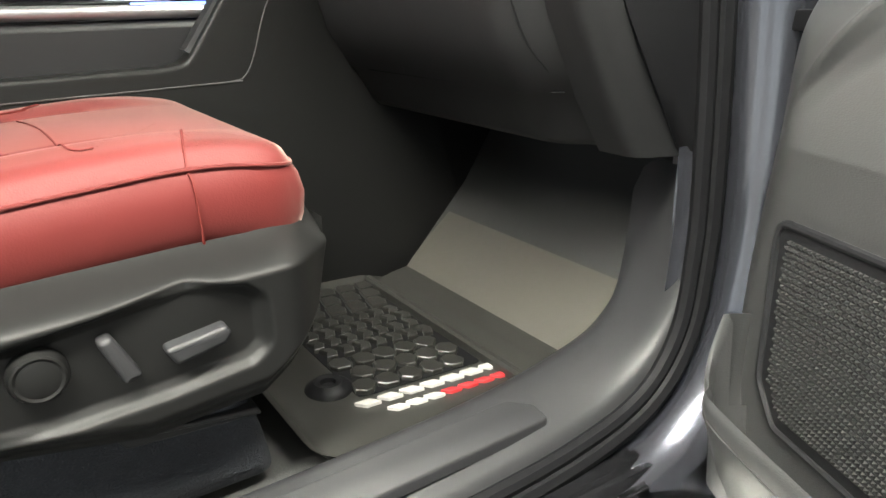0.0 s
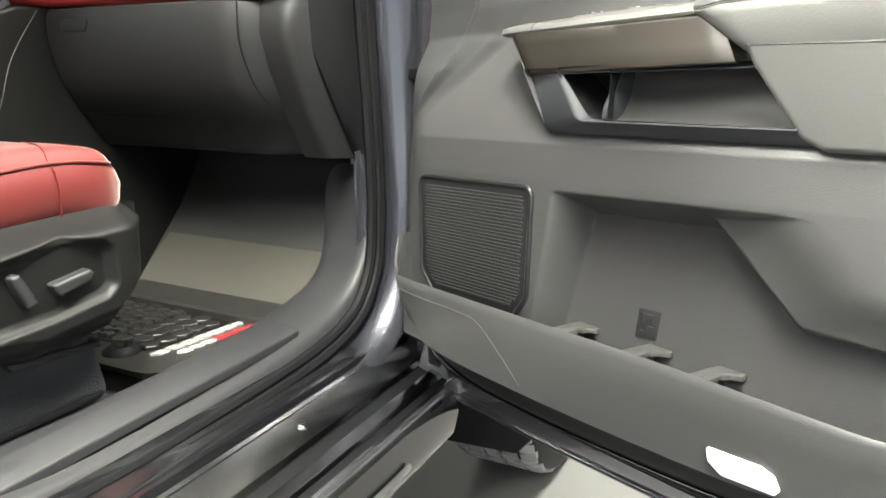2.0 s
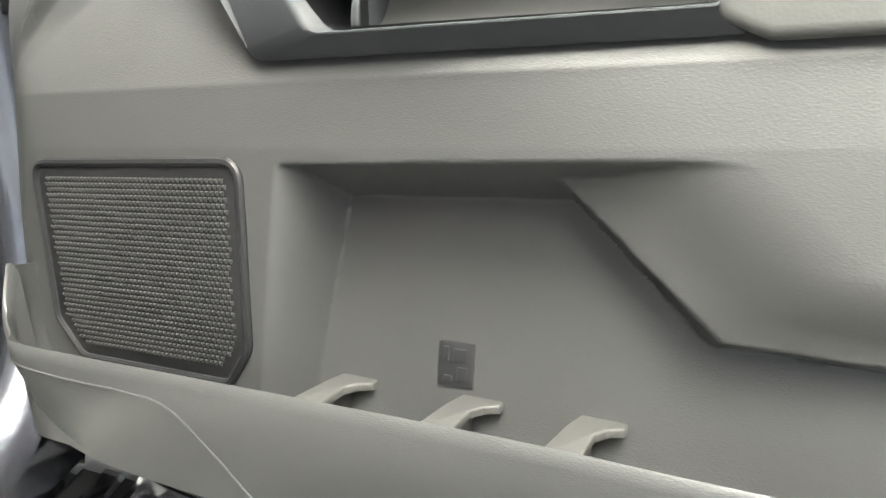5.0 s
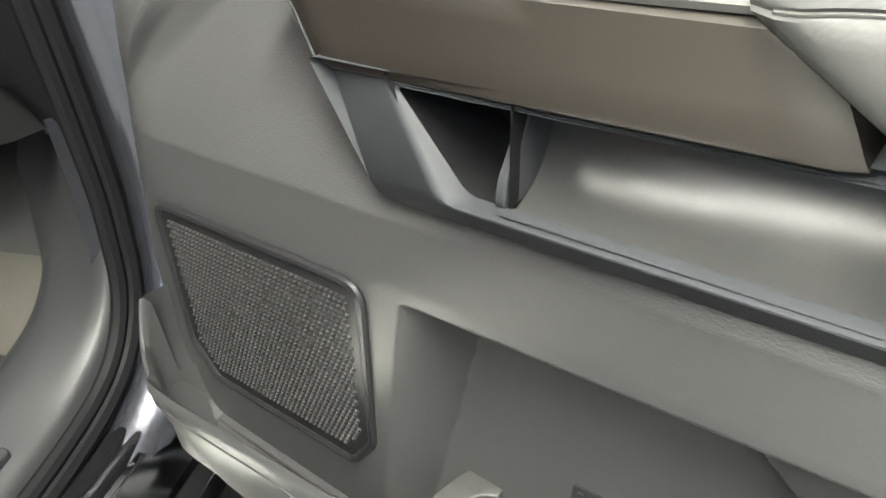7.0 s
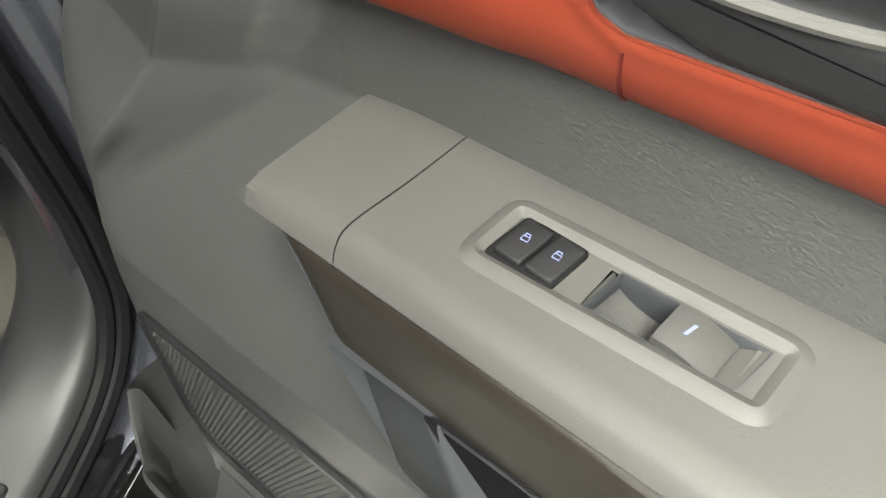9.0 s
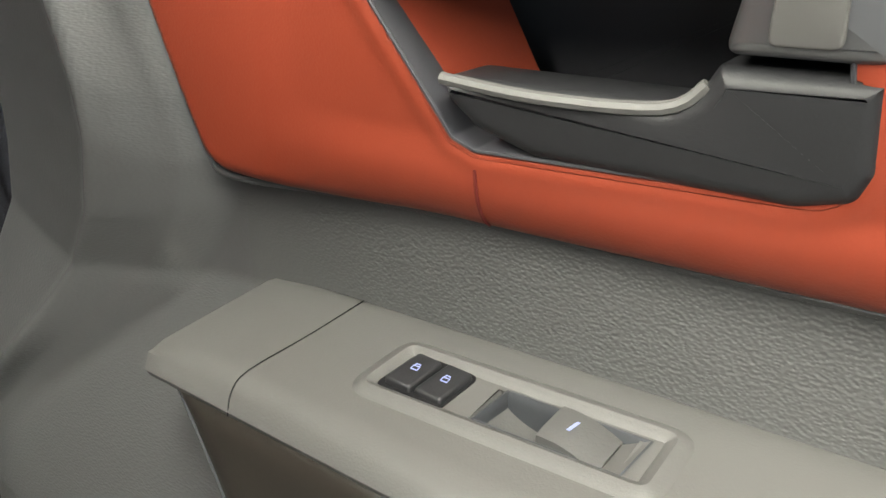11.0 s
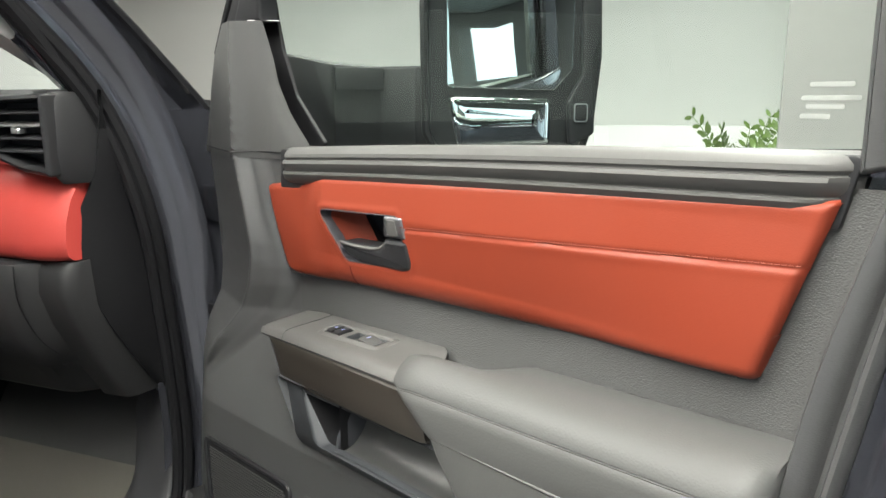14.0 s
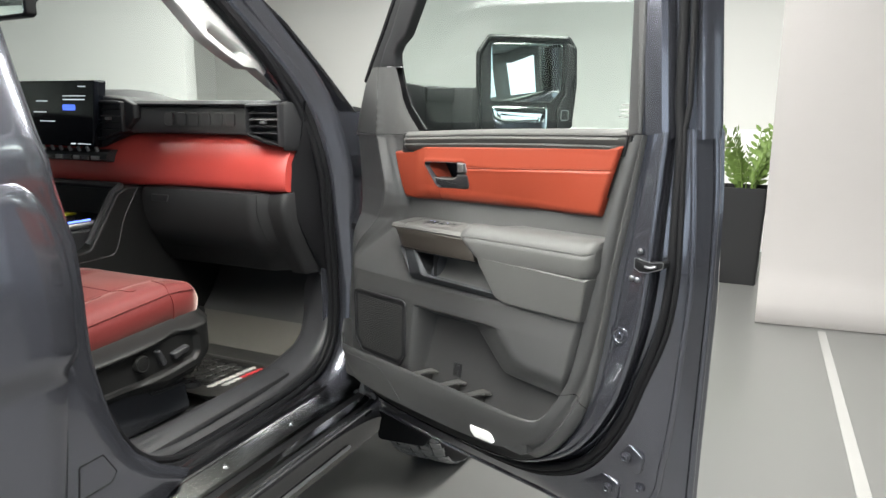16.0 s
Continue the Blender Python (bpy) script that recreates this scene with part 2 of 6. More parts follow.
def prism(bm, pts, c0, c1, to=dr, bev=0.003, seg=3, back=True):
    """A plate with the outline pts from depth c0 to c1, its edge at c1 rounded."""
    s = 1 if c1 > c0 else -1
    loops = [[to(*p, c0) for p in pts]]
    for j in range(seg + 1):
        a = j / seg * math.pi / 2
        q = inset(pts, bev * (1 - math.cos(a)))
        loops.append([to(*p, c1 - s * bev * (1 - math.sin(a))) for p in q])
    rings(bm, loops, True, (back, True))
    return bm


def sheet(bm, rows):
    """A skin through rows of points."""
    made = [[bm.verts.new(p) for p in row] for row in rows]
    for a, b in zip(made, made[1:]):
        for i in range(len(a) - 1):
            bm.faces.new((a[i], a[i + 1], b[i + 1], b[i]))
    return made


def box(bm, lo, hi, bev=0.003, seg=2):
    x0, y0, z0 = lo
    x1, y1, z1 = hi
    q = bmesh.ops.create_cube(bm, size=1)["verts"]
    for v in q:
        v.co = V(((x0 + x1) / 2 + v.co.x * (x1 - x0), (y0 + y1) / 2 + v.co.y * (y1 - y0), (z0 + z1) / 2 + v.co.z * (z1 - z0)))
    if bev:
        es = list({e for v in q for e in v.link_edges})
        bmesh.ops.bevel(bm, geom=es, offset=bev, segments=seg, affect="EDGES", profile=0.5)
    return bm


def spline(pts, k=8):
    """A smooth line through the points."""
    pts = [V(p) for p in pts]
    out = []
    for i in range(len(pts) - 1):
        p0, p1, p2, p3 = pts[max(i - 1, 0)], pts[i], pts[i + 1], pts[min(i + 2, len(pts) - 1)]
        for j in range(k):
            t = j / k
            out.append(0.5 * ((2 * p1) + (p2 - p0) * t + (2 * p0 - 5 * p1 + 4 * p2 - p3) * t * t + (3 * p1 - p0 - 3 * p2 + p3) * t ** 3))
    out.append(pts[-1])
    return out


def tube(bm, pts, r, seg=8, close=False, squash=1.0):
    pts = [V(p) for p in pts]
    k = len(pts)
    loops = []
    up = None
    for i, p in enumerate(pts):
        if close:
            d = pts[(i + 1) % k] - pts[i - 1]
        else:
            d = pts[min(i + 1, k - 1)] - pts[max(i - 1, 0)]
        d.normalize()
        if up is None:
            up = d.orthogonal().normalized()
        up = (up - d * up.dot(d)).normalized()
        side = d.cross(up)
        rr = r[i] if isinstance(r, (list, tuple)) else r
        loops.append([p + up * rr * math.cos(2 * math.pi * j / seg) + side * rr * squash * math.sin(2 * math.pi * j / seg) for j in range(seg)])
    if close:
        loops.append(loops[0])
    rings(bm, loops, True, (not close, not close))
    return bm


def lathe(bm, profile, at, axis="z", seg=24, m=None):
    """Profile of (radius, height) turned about an axis through at."""
    loops = []
    for r, h in profile:
        ring = []
        for j in range(seg):
            a = 2 * math.pi * j / seg
            p = {"z": V((r * math.cos(a), r * math.sin(a), h)), "x": V((h, r * math.cos(a), r * math.sin(a))), "y": V((r * math.cos(a), h, r * math.sin(a)))}[axis]
            ring.append((m @ p if m else p) + V(at))
        loops.append(ring)
    rings(bm, loops, True, (True, True))
    return bm


def sstep(a, b, x):
    t = np.clip((x - a) / (b - a), 0, 1)
    return t * t * (3 - 2 * t)


def sdf(pts, u, z):
    """Distance from a polygon, negative inside."""
    d = np.full(np.shape(u), 1e9)
    inside = np.zeros(np.shape(u), bool)
    for i in range(len(pts)):
        (ax, ay), (bx, by) = pts[i - 1], pts[i]
        ex, ey = bx - ax, by - ay
        t = np.clip(((u - ax) * ex + (z - ay) * ey) / max(ex * ex + ey * ey, 1e-12), 0, 1)
        d = np.minimum(d, np.hypot(u - ax - t * ex, z - ay - t * ey))
        if ay != by:
            cross = ((ay > z) != (by > z)) & (u < (bx - ax) * (z - ay) / (by - ay) + ax)
            inside ^= cross
    return np.where(inside, -d, d)


def field(bm, U, Z, N, to=dr):
    """A relief: arrays of plan points with their heights."""
    rows = [[to(float(a), float(b), float(c)) for a, b, c in zip(*r)] for r in zip(U, Z, N)]
    sheet(bm, rows)
    return bm


def curve2(pts, x):
    xs, ys = zip(*sorted(pts))
    return np.interp(x, xs, ys)


# ---- the showroom ----
bm = bmesh.new()
box(bm, (-7, -7, -0.1), (7, 7.6, 0), 0)
tagged(part("floor", bm, FLOOR), "pale polished screed showroom floor", "floor", kind="structure")
for nm, lo, hi, mt in (("wall_north", (-7, 7.4, 0), (7, 7.6, 3.7), WALL), ("wall_south", (-7, -7.2, 0), (7, -7, 3.7), WALLB),
                       ("wall_west", (-7.2, -7, 0), (-7, 7.6, 3.7), WALL), ("wall_east", (7, -7, 0), (7.2, 7.6, 3.7), WALLB)):
    bm = bmesh.new()
    holes = [(m.translation.x, s_) for w_, m, s_, p_ in WINDOWS if nm == "wall_south" and w_[0] == "s"] + [(m.translation.y, s_) for w_, m, s_, p_ in WINDOWS if nm == "wall_east" and w_[0] == "e"]
    ax = 0 if nm == "wall_south" else 1
    cuts = [lo[ax]] + [v for c, s_ in sorted(holes) for v in (c - s_ / 2, c + s_ / 2)] + [hi[ax]]
    for i, (p, q) in enumerate(zip(cuts, cuts[1:])):
        a, b = list(lo), list(hi)
        a[ax], b[ax] = p, q
        for z0, z1 in (((0, 0.5), (3.0, 3.7)) if holes and i % 2 else ((0, 3.7),)):
            a[2], b[2] = z0, z1
            box(bm, a, b, 0)
    tagged(part(nm, bm, mt), "plain white painted showroom wall" if mt is WALL else "showroom wall out of view, darkened to cut bounced light", "wall", kind="structure")
bm = bmesh.new()
box(bm, (-7, -7, 3.7), (7, 7.6, 3.8), 0)
tagged(part("ceiling", bm, CEIL), "ceiling out of view, darkened to cut bounced light", "ceiling", kind="structure")
bm = bmesh.new()
box(bm, (-6.98, 3.5, 0), (-3.80, 3.62, 3.69), 0.004)
tagged(part("partition_wall", bm, WALL), "plain white painted partition wall", "wall", kind="structure")
bm = bmesh.new()
box(bm, (-2.4, 7.2, 0), (-0.735, 7.3, 1.315), 0.006)
box(bm, (-0.735, 7.215, 0), (-0.575, 7.3, 1.315), 0.004)
box(bm, (-0.575, 7.2, 0), (1.3, 7.3, 1.325), 0.006)
tagged(part("low_partition", bm, material("bright_white_paint", (0.85, 0.85, 0.84), 0.6)), "bright white low partition before the wall", "partition", kind="structure")
for lx, ly in LAMPS:
    t = thing("ceiling_light", "long flat white ceiling light panel", "light", pose(lx, ly, 3.62), group="ceiling lights")
    bm = bmesh.new()
    prism(bm, rnd([(-0.28, -1.0), (0.28, -1.0), (0.28, 1.0), (-0.28, 1.0)], 0.02), 0.08, -0.03, lambda a, b, c: V((a, b, c)), 0.01)
    part("frame", bm, SATIN, t)
    bm = bmesh.new()
    prism(bm, rnd([(-0.25, -0.95), (0.25, -0.95), (0.25, 0.95), (-0.25, 0.95)], 0.02), -0.026, -0.036, lambda a, b, c: V((a, b, c)), 0.002)
    part("diffuser", bm, LAMPFACE, t)

for i, (w_, m, s_, p_) in enumerate(WINDOWS):
    win = thing("window_%d" % (i + 1), "tall aluminium showroom window with daylight behind", "window", m @ pose(0, 0, 0.12), kind="structure")
    to = lambda a, b, c: V((a, b, c))
    for x0, x1, y0, y1 in ((-s_ / 2, -s_ / 2 + 0.05, -1.25, 1.25), (s_ / 2 - 0.05, s_ / 2, -1.25, 1.25), (-s_ / 2 + 0.05, s_ / 2 - 0.05, -1.25, -1.2), (-s_ / 2 + 0.05, s_ / 2 - 0.05, 1.2, 1.25), (-0.025, 0.025, -1.2, 1.2)):
        bm = bmesh.new()
        prism(bm, [(x0, y0), (x1, y0), (x1, y1), (x0, y1)], 0.04, -0.04, to, 0.004)
        part("window_frame", bm, SATIN, win)
    for x0, x1 in ((-s_ / 2 + 0.05, -0.025), (0.025, s_ / 2 - 0.05)):
        bm = bmesh.new()
        prism(bm, [(x0, -1.2), (x1, -1.2), (x1, 1.2), (x0, 1.2)], 0.004, -0.004, to, 0.0005, 1)
        part("window_pane", bm, GLASS, win).visible_shadow = False

# ---- the open front door ----
HINGE = pose(-0.49, 0.81, 0, 0, 0, -24.5)
door = thing("front_door", "open grey front passenger door, grey card with red leather insert", "car door", HINGE)

# rear border of the card, crease and outer edge, from the belt line round to the front foot
EDGE_A = [(1.171, 1.537), (1.135, 1.38), (1.112, 1.217), (1.094, 1.122), (1.063, 0.985), (1.038, 0.93), (1.005, 0.870), (0.965, 0.855),
          (0.854, 0.8585), (0.713, 0.8605), (0.464, 0.862), (0.251, 0.863), (0.220, 0.868), (0.198, 0.888), (0.190, 0.926)]
EDGE_B = [(1.186, 1.537), (1.155, 1.38), (1.131, 1.217), (1.119, 1.116), (1.094, 1.0), (1.07, 0.94), (1.025, 0.855), (0.965, 0.785),
          (0.875, 0.749), (0.75, 0.738), (0.50, 0.737), (0.30, 0.749), (0.222, 0.781), (0.183, 0.845), (0.178, 0.920)]
EDGE_C = [(1.198, 1.537), (1.175, 1.38), (1.150, 1.219), (1.138, 1.11), (1.118, 0.983), (1.100, 0.91), (1.062, 0.835), (0.989, 0.751),
          (0.888, 0.692), (0.75, 0.667), (0.517, 0.655), (0.30, 0.665), (0.195, 0.70), (0.148, 0.785), (0.148, 0.89)]
EDGE_D = [(1.231, 1.544), (1.228, 1.38), (1.222, 1.23), (1.207, 1.11), (1.172, 0.980), (1.142, 0.912), (1.090, 0.828), (1.020, 0.760),
          (0.90, 0.695), (0.75, 0.662), (0.517, 0.648), (0.30, 0.650), (0.165, 0.67), (0.118, 0.762), (0.118, 0.88)]
EDGE_E = [(1.258, 1.55), (1.272, 1.38), (1.278, 1.23), (1.260, 1.11), (1.214, 0.985), (1.178, 0.888), (1.118, 0.788), (1.035, 0.706),
          (0.90, 0.647), (0.76, 0.622), (0.52, 0.612), (0.30, 0.612), (0.13, 0.63), (0.09, 0.745), (0.09, 0.875)]
# crease that runs down the outer flange
EDGE_G = [(1.270, 1.55), (1.283, 1.38), (1.290, 1.23), (1.283, 1.11), (1.275, 0.98), (1.267, 0.89), (1.255, 0.80), (1.232, 0.70),
          (1.12, 0.60), (0.90, 0.580), (0.52, 0.562), (0.26, 0.556), (0.10, 0.575), (0.06, 0.742), (0.06, 0.872)]
EDGE_F = [(1.286, 1.55), (1.298, 1.41), (1.300, 1.228), (1.298, 1.1), (1.295, 0.95), (1.293, 0.85), (1.292, 0.74), (1.285, 0.62),
          (1.22, 0.560), (0.95, 0.542), (0.52, 0.528), (0.25, 0.522), (0.06, 0.53), (0.03, 0.74), (0.03, 0.87)]


def edge(pts, n, k=5):
    if not isinstance(n, (list, tuple)):
        n = [n] * len(pts)
    return spline([dr(*p, q) for p, q in zip(pts, n)], k)


def between(a, b, w, lift=0.0):
    return [p.lerp(q, w) + V((0, -lift, 0)) for p, q in zip(a, b)]


NA = [0.045, 0.06, 0.075, 0.085, 0.09, 0.095, 0.116, 0.134, 0.147, 0.151, 0.166, 0.178, 0.170, 0.156, 0.140]
NB = [0.042, 0.052, 0.064, 0.072, 0.078, 0.082, 0.100, 0.116, 0.130, 0.135, 0.147, 0.157, 0.150, 0.138, 0.126]
NC = [0.042, 0.048, 0.056, 0.062, 0.067, 0.069, 0.070, 0.068, 0.066, 0.064, 0.066, 0.076, 0.076, 0.076, 0.076]
ND = [0.024, 0.038, 0.047, 0.051, 0.052, 0.052, 0.052, 0.050, 0.046, 0.042, 0.040, 0.040, 0.040, 0.040, 0.040]
NE = [0.0, 0.012, 0.020, 0.020, 0.020, 0.020, 0.020, 0.018, 0.012, 0.006, 0.0, 0.0, 0.0, 0.0, 0.0]
NG = [-0.012] * 9 + [-0.022] * 6
ra, rb, rc = edge(EDGE_A, NA), edge(EDGE_B, NB), edge(EDGE_C, NC)
rd, re_, rg, rf = edge(EDGE_D, ND), edge(EDGE_E, NE), edge(EDGE_G, NG), edge(EDGE_F, -0.08)
cut = 5 * 5  # the joint between the upper border and the pocket moulding


def border(lo, hi, name, label, mat, low=False):
    a, b, c = ra[lo:hi], rb[lo:hi], rc[lo:hi]
    bm = bmesh.new()
    if low:
        turn = [float(sstep(0.955, 1.005, p.x)) for p in a]
        inner = [[p + V((-0.02 * w, 0.098 - 0.013 * w, -0.110 + 0.048 * w)) for p, w in zip(a, turn)], [p + V((-0.05 * w, 0.016 + 0.056 * w, -0.104 + 0.064 * w)) for p, w in zip(a, turn)], [p + V((-0.004 * w, 0.009, -0.010)) for p, w in zip(a, turn)]]
    else:
        inner = [[p + V((0, 0.045, 0)) for p in a], [p + V((0, 0.008, 0)) for p in a]]
    rows = inner + [ [p + V((0, 0.003, 0.0)) for p in a], between(a, b, 0.03, 0.0), between(a, b, 0.10, 0.003), between(a, b, 0.45, 0.004), between(a, b, 0.86, 0.002), between(a, b, 0.98, 0.002 if low else -0.003),
            ]
    keep = [float(sstep(0.80, 1.0, p.x)) if low else 1.0 for p in b]
    for w, step, flat in ((0.12, -0.006, -0.014), (0.30, -0.004, -0.026), (0.42, 0.005, -0.026), (0.6, 0.007, -0.020), (0.8, 0.004, -0.012), (0.96, -0.002, -0.008)):
        rows.append([p.lerp(q, w) - V((0, flat + (step - flat) * k, 0)) for p, q, k in zip(b, c, keep)])
    rows.append([p + V((0, 0.03, 0)) for p in c])
    sheet(bm, rows)
    return part(name, bm, mat, door, label, sharp=50)


border(0, cut + 1, "border_trim", "grey plastic rear edge moulding", CARD)
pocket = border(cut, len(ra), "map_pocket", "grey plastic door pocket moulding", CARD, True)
# faces below the panel's lower edge are black, the rest grey
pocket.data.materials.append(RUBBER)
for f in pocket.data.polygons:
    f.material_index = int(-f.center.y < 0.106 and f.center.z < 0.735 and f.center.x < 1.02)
# joint between the two mouldings
bm = bmesh.new()
tube(bm, [q[cut] for q in (ra, between(ra, rb, 0.1, 0.003), between(ra, rb, 0.45, 0.004), between(ra, rb, 0.86, 0.002), between(ra, rb, 0.98, -0.003), between(rb, rc, 0.12, -0.006), between(rb, rc, 0.30, -0.004), between(rb, rc, 0.42, 0.005), between(rb, rc, 0.6, 0.007), between(rb, rc, 0.8, 0.004), rc)], 0.0009, 5)
part("joint", bm, RUBBER, pocket)
# moulded step in the panel towards the hinge
bm = bmesh.new()
step = [p.lerp(q, 0.20 + 0.72 * float(sstep(0.40, 0.475, p.x))) + V((0, -0.0035, 0)) for p, q in zip(ra, rb) if 0.21 < p.x < 0.49 and p.z < 0.90]
tube(bm, spline(step, 4), 0.0011, 6)
part("panel_step", bm, CARD, pocket)
# floor of the pocket
bm = bmesh.new()
prism(bm, rnd([(0.20, 0.74), (0.30, 0.735), (0.90, 0.745), (0.915, 0.765), (0.89, 0.77), (0.21, 0.76)], 0.01), 0.03, 0.112, dr, 0.004)
part("pocket_floor", bm, CARD, pocket)
# ---- the card itself, one relief ----
BEZEL = rnd([(0.461, 1.438), (0.634, 1.4455), (0.652, 1.376), (0.523, 1.369), (0.512, 1.373)], [0.010, 0.008, 0.012, 0.006, 0.006], 5)
CUP = rnd([(0.432, 1.196), (0.484, 1.1125), (0.846, 1.120), (0.80, 1.206)], [0.004, 0.022, 0.004, 0.004], 9)
MOUTH = rnd([(0.500, 1.190), (0.551, 1.1315), (0.832, 1.137), (0.79, 1.198)], [0.002, 0.020, 0.004, 0.004], 9)


def ring_between(w):
    return [(a[0] + (b[0] - a[0]) * w, a[1] + (b[1] - a[1]) * w) for a, b in zip(CUP, MOUTH)]


FRONT_EDGE = [(0.66, 0.125), (0.78, 0.125), (0.87, 0.125), (1.0, 0.10), (1.06, 0.085), (1.13, 0.085), (1.25, 0.075), (1.35, 0.066), (1.45, 0.06), (1.52, 0.058)]
REAR_EDGE = [(p[1], p[0] + 0.004) for p in EDGE_A[:8]] [:6] + [(0.868, 1.018), (0.849, 1.0), (0.80, 0.975), (0.745, 0.92)]
RIDGE_A = [(1.53, 0.245), (1.48, 0.257), (1.41, 0.275), (1.365, 0.287), (1.335, 0.289), (1.29, 0.277), (1.22, 0.233), (1.165, 0.192), (1.10, 0.135)]
RIDGE_B = [(1.53, 0.262), (1.48, 0.274), (1.415, 0.296), (1.36, 0.320), (1.325, 0.328), (1.295, 0.322), (1.24, 0.285), (1.20, 0.240), (1.147, 0.180), (1.10, 0.142)]
zs = np.concatenate([np.linspace(0.745, 1.13, 200), np.linspace(1.133, 1.52, 100)])
S, Z = np.meshgrid(np.linspace(0, 1, 360), zs)
lo, hi = curve2(FRONT_EDGE, Z), curve2(REAR_EDGE, Z)
for _ in range(3):
    U = lo + (hi - lo) * S
    Zw = Z + 0.0435 * (U - 0.528) * sstep(0.87, 0.96, Z) * sstep(1.19, 1.11, Z)
    lo, hi = curve2(FRONT_EDGE, Zw), curve2(REAR_EDGE, Zw)
U, Z = lo + (hi - lo) * S, Zw
level = Z - 0.03 * (U - 0.4)
lean = sstep(0.30, 0.37, U) * sstep(1.0, 0.72, U)
upper = 0.010 + 0.006 * sstep(0.5, 1.05, U) - lean * (0.008 + (0.003 + 0.003 * sstep(0.5, 0.7, U)) * np.clip((Z - 1.262) / 0.06, -0.3, 1))
lin01 = lambda q: np.clip(q, 0, 1)
shelf = 0.25 * sstep(1.255, 1.093, level) + 0.75 * lin01((1.255 - level) / 0.162)
N = upper + (0.1 - upper) * shelf
N += 0.004 * lin01((1.092 - level) / 0.05)
lin = lambda q: 0.12 * sstep(0, 1, q) + 0.88 * np.clip(q, 0, 1)
step_a = 1 - lin((U - curve2(RIDGE_A, Z)) / np.maximum(curve2(RIDGE_B, Z) - curve2(RIDGE_A, Z), 0.008))
step_b = 1 - sstep(0.0, 0.034, U - curve2(RIDGE_B, Z))
N += (step_a * 0.022 + step_b * 0.015 - 0.052 * lin01((curve2(RIDGE_A, Z) - U) / 0.19)) * sstep(1.10, 1.2, Z)
for line in (RIDGE_A, RIDGE_B):
    N += 0.0014 * np.exp(-((U - curve2(line, Z)) / 0.006) ** 2) * sstep(1.12, 1.2, Z)
floor_n = 0.036 + 0.026 * (1.0 - Z) / 0.17
above = Z - 0.998 - (U - 0.528) * 0.0435
slant = (U - 0.748) * 0.671 + (Z - 1.004) * 0.742 + 0.010
under = Z - 0.912 + (U - 0.842) * 0.018
left_of = 0.512 + (Z - 0.90) * 0.163 - U
soft = lambda q: 0.35 * lin01(q) + 0.65 * sstep(0, 1, q)
wall_s = 0.55 * lin01(slant / 0.015) + 0.45 * soft((slant - 0.014) / 0.10)
wall_u = 0.55 * lin01(under / 0.013) + 0.45 * soft((under - 0.012) / 0.06)
wall_r = np.clip(-np.log(np.exp(-16 * wall_s) + np.exp(-16 * wall_u)) / 16 + math.log(2) / 16 * (wall_s + wall_u > 0.02), 0, 1) * (np.minimum(slant, under) > 0)
column = np.sin(np.pi / 2 * lin01(left_of / 0.036))
lift = np.clip(np.log(np.exp(30 * lin01(above / 0.036)) + np.exp(30 * wall_r) + np.exp(30 * column) - 2) / 30, 0, 1)
N = np.where(Z < 1.07, floor_n + (N - floor_n) * lift, N)
N = np.where(sdf(ring_between(0.55), U, Z) < 0, np.minimum(N, 0.02), N)
N = np.where(sdf(BEZEL, U, Z) < 0.002, -0.05, N)
slope = 0.70 * (U - np.interp(Z, [0.75, 0.83, 0.953, 1.09, 1.2, 1.38, 1.52], [-0.01, 0.002, 0.018, 0.040, 0.046, 0.046, 0.03])) + 0.004
N = -np.log(np.exp(-90 * np.minimum(N, 0.2)) + np.exp(-90 * slope)) / 90
near = sstep(0.0, 0.03, U - lo)
roll = (1 - sstep(0.0, 0.016, hi - U)) ** 2 * sstep(0.90, 0.96, Z) * sstep(1.30, 1.2, Z)
N += roll * (np.minimum(N, 0.080) - N)
N -= (1 - near) ** 2 * 0.03
bm = bmesh.new()
field(bm, U, Z, N)
card = part("door_card", bm, CARD, door, "grained grey plastic door card", sharp=60)
card.data.materials.append(LEATHER)
for f in card.data.polygons:
    f.material_index = int(f.center.z > 1.2 and f.center.x > 0.36)

# ---- loudspeaker cover ----
GRILLE = rnd([(0.204, 1.020), (0.462, 1.031), (0.457, 0.868), (0.432, 0.832), (0.238, 0.826), (0.207, 0.862)], [0.016, 0.016, 0.02, 0.012, 0.015, 0.02], 5)
bm = bmesh.new()
prism(bm, GRILLE, 0.07, 0.106, dr, 0.003)
grille = part("speaker_cover", bm, DARK, door, "dark perforated loudspeaker cover")
bm = bmesh.new()
tube(bm, [dr(*p, 0.1055) for p in inset(GRILLE, -0.002)], 0.0042, 8, True)
part("rim", bm, DARK, grille)
bm = bmesh.new()
gi = inset(GRILLE, 0.012)
gu, gz = [], []
for j in range(36):
    for i in range(46):
        gu.append(0.212 + 0.0056 * i + (0.0028 if j % 2 else 0))
        gz.append(0.833 + 0.0054 * j + 0.04 * (gu[-1] - 0.33))
ok = sdf(gi, np.array(gu), np.array(gz)) < 0
for (a, b), k in zip(zip(gu, gz), ok):
    if k:
        tip = bm.verts.new(dr(a, b + 0.0012, 0.1092))
        c = [bm.verts.new(dr(a + p * 0.0026, b + q * 0.0025, 0.1058)) for p, q in ((-1, 0.9), (-0.6, -1), (0.6, -1), (1, 0.9))]
        for i in range(4):
            bm.faces.new((c[i - 1], c[i], tip))
tagged(part("perforation", bm, TEETH, grille, "rows of small raised teeth", sharp=10), kind="stuff")

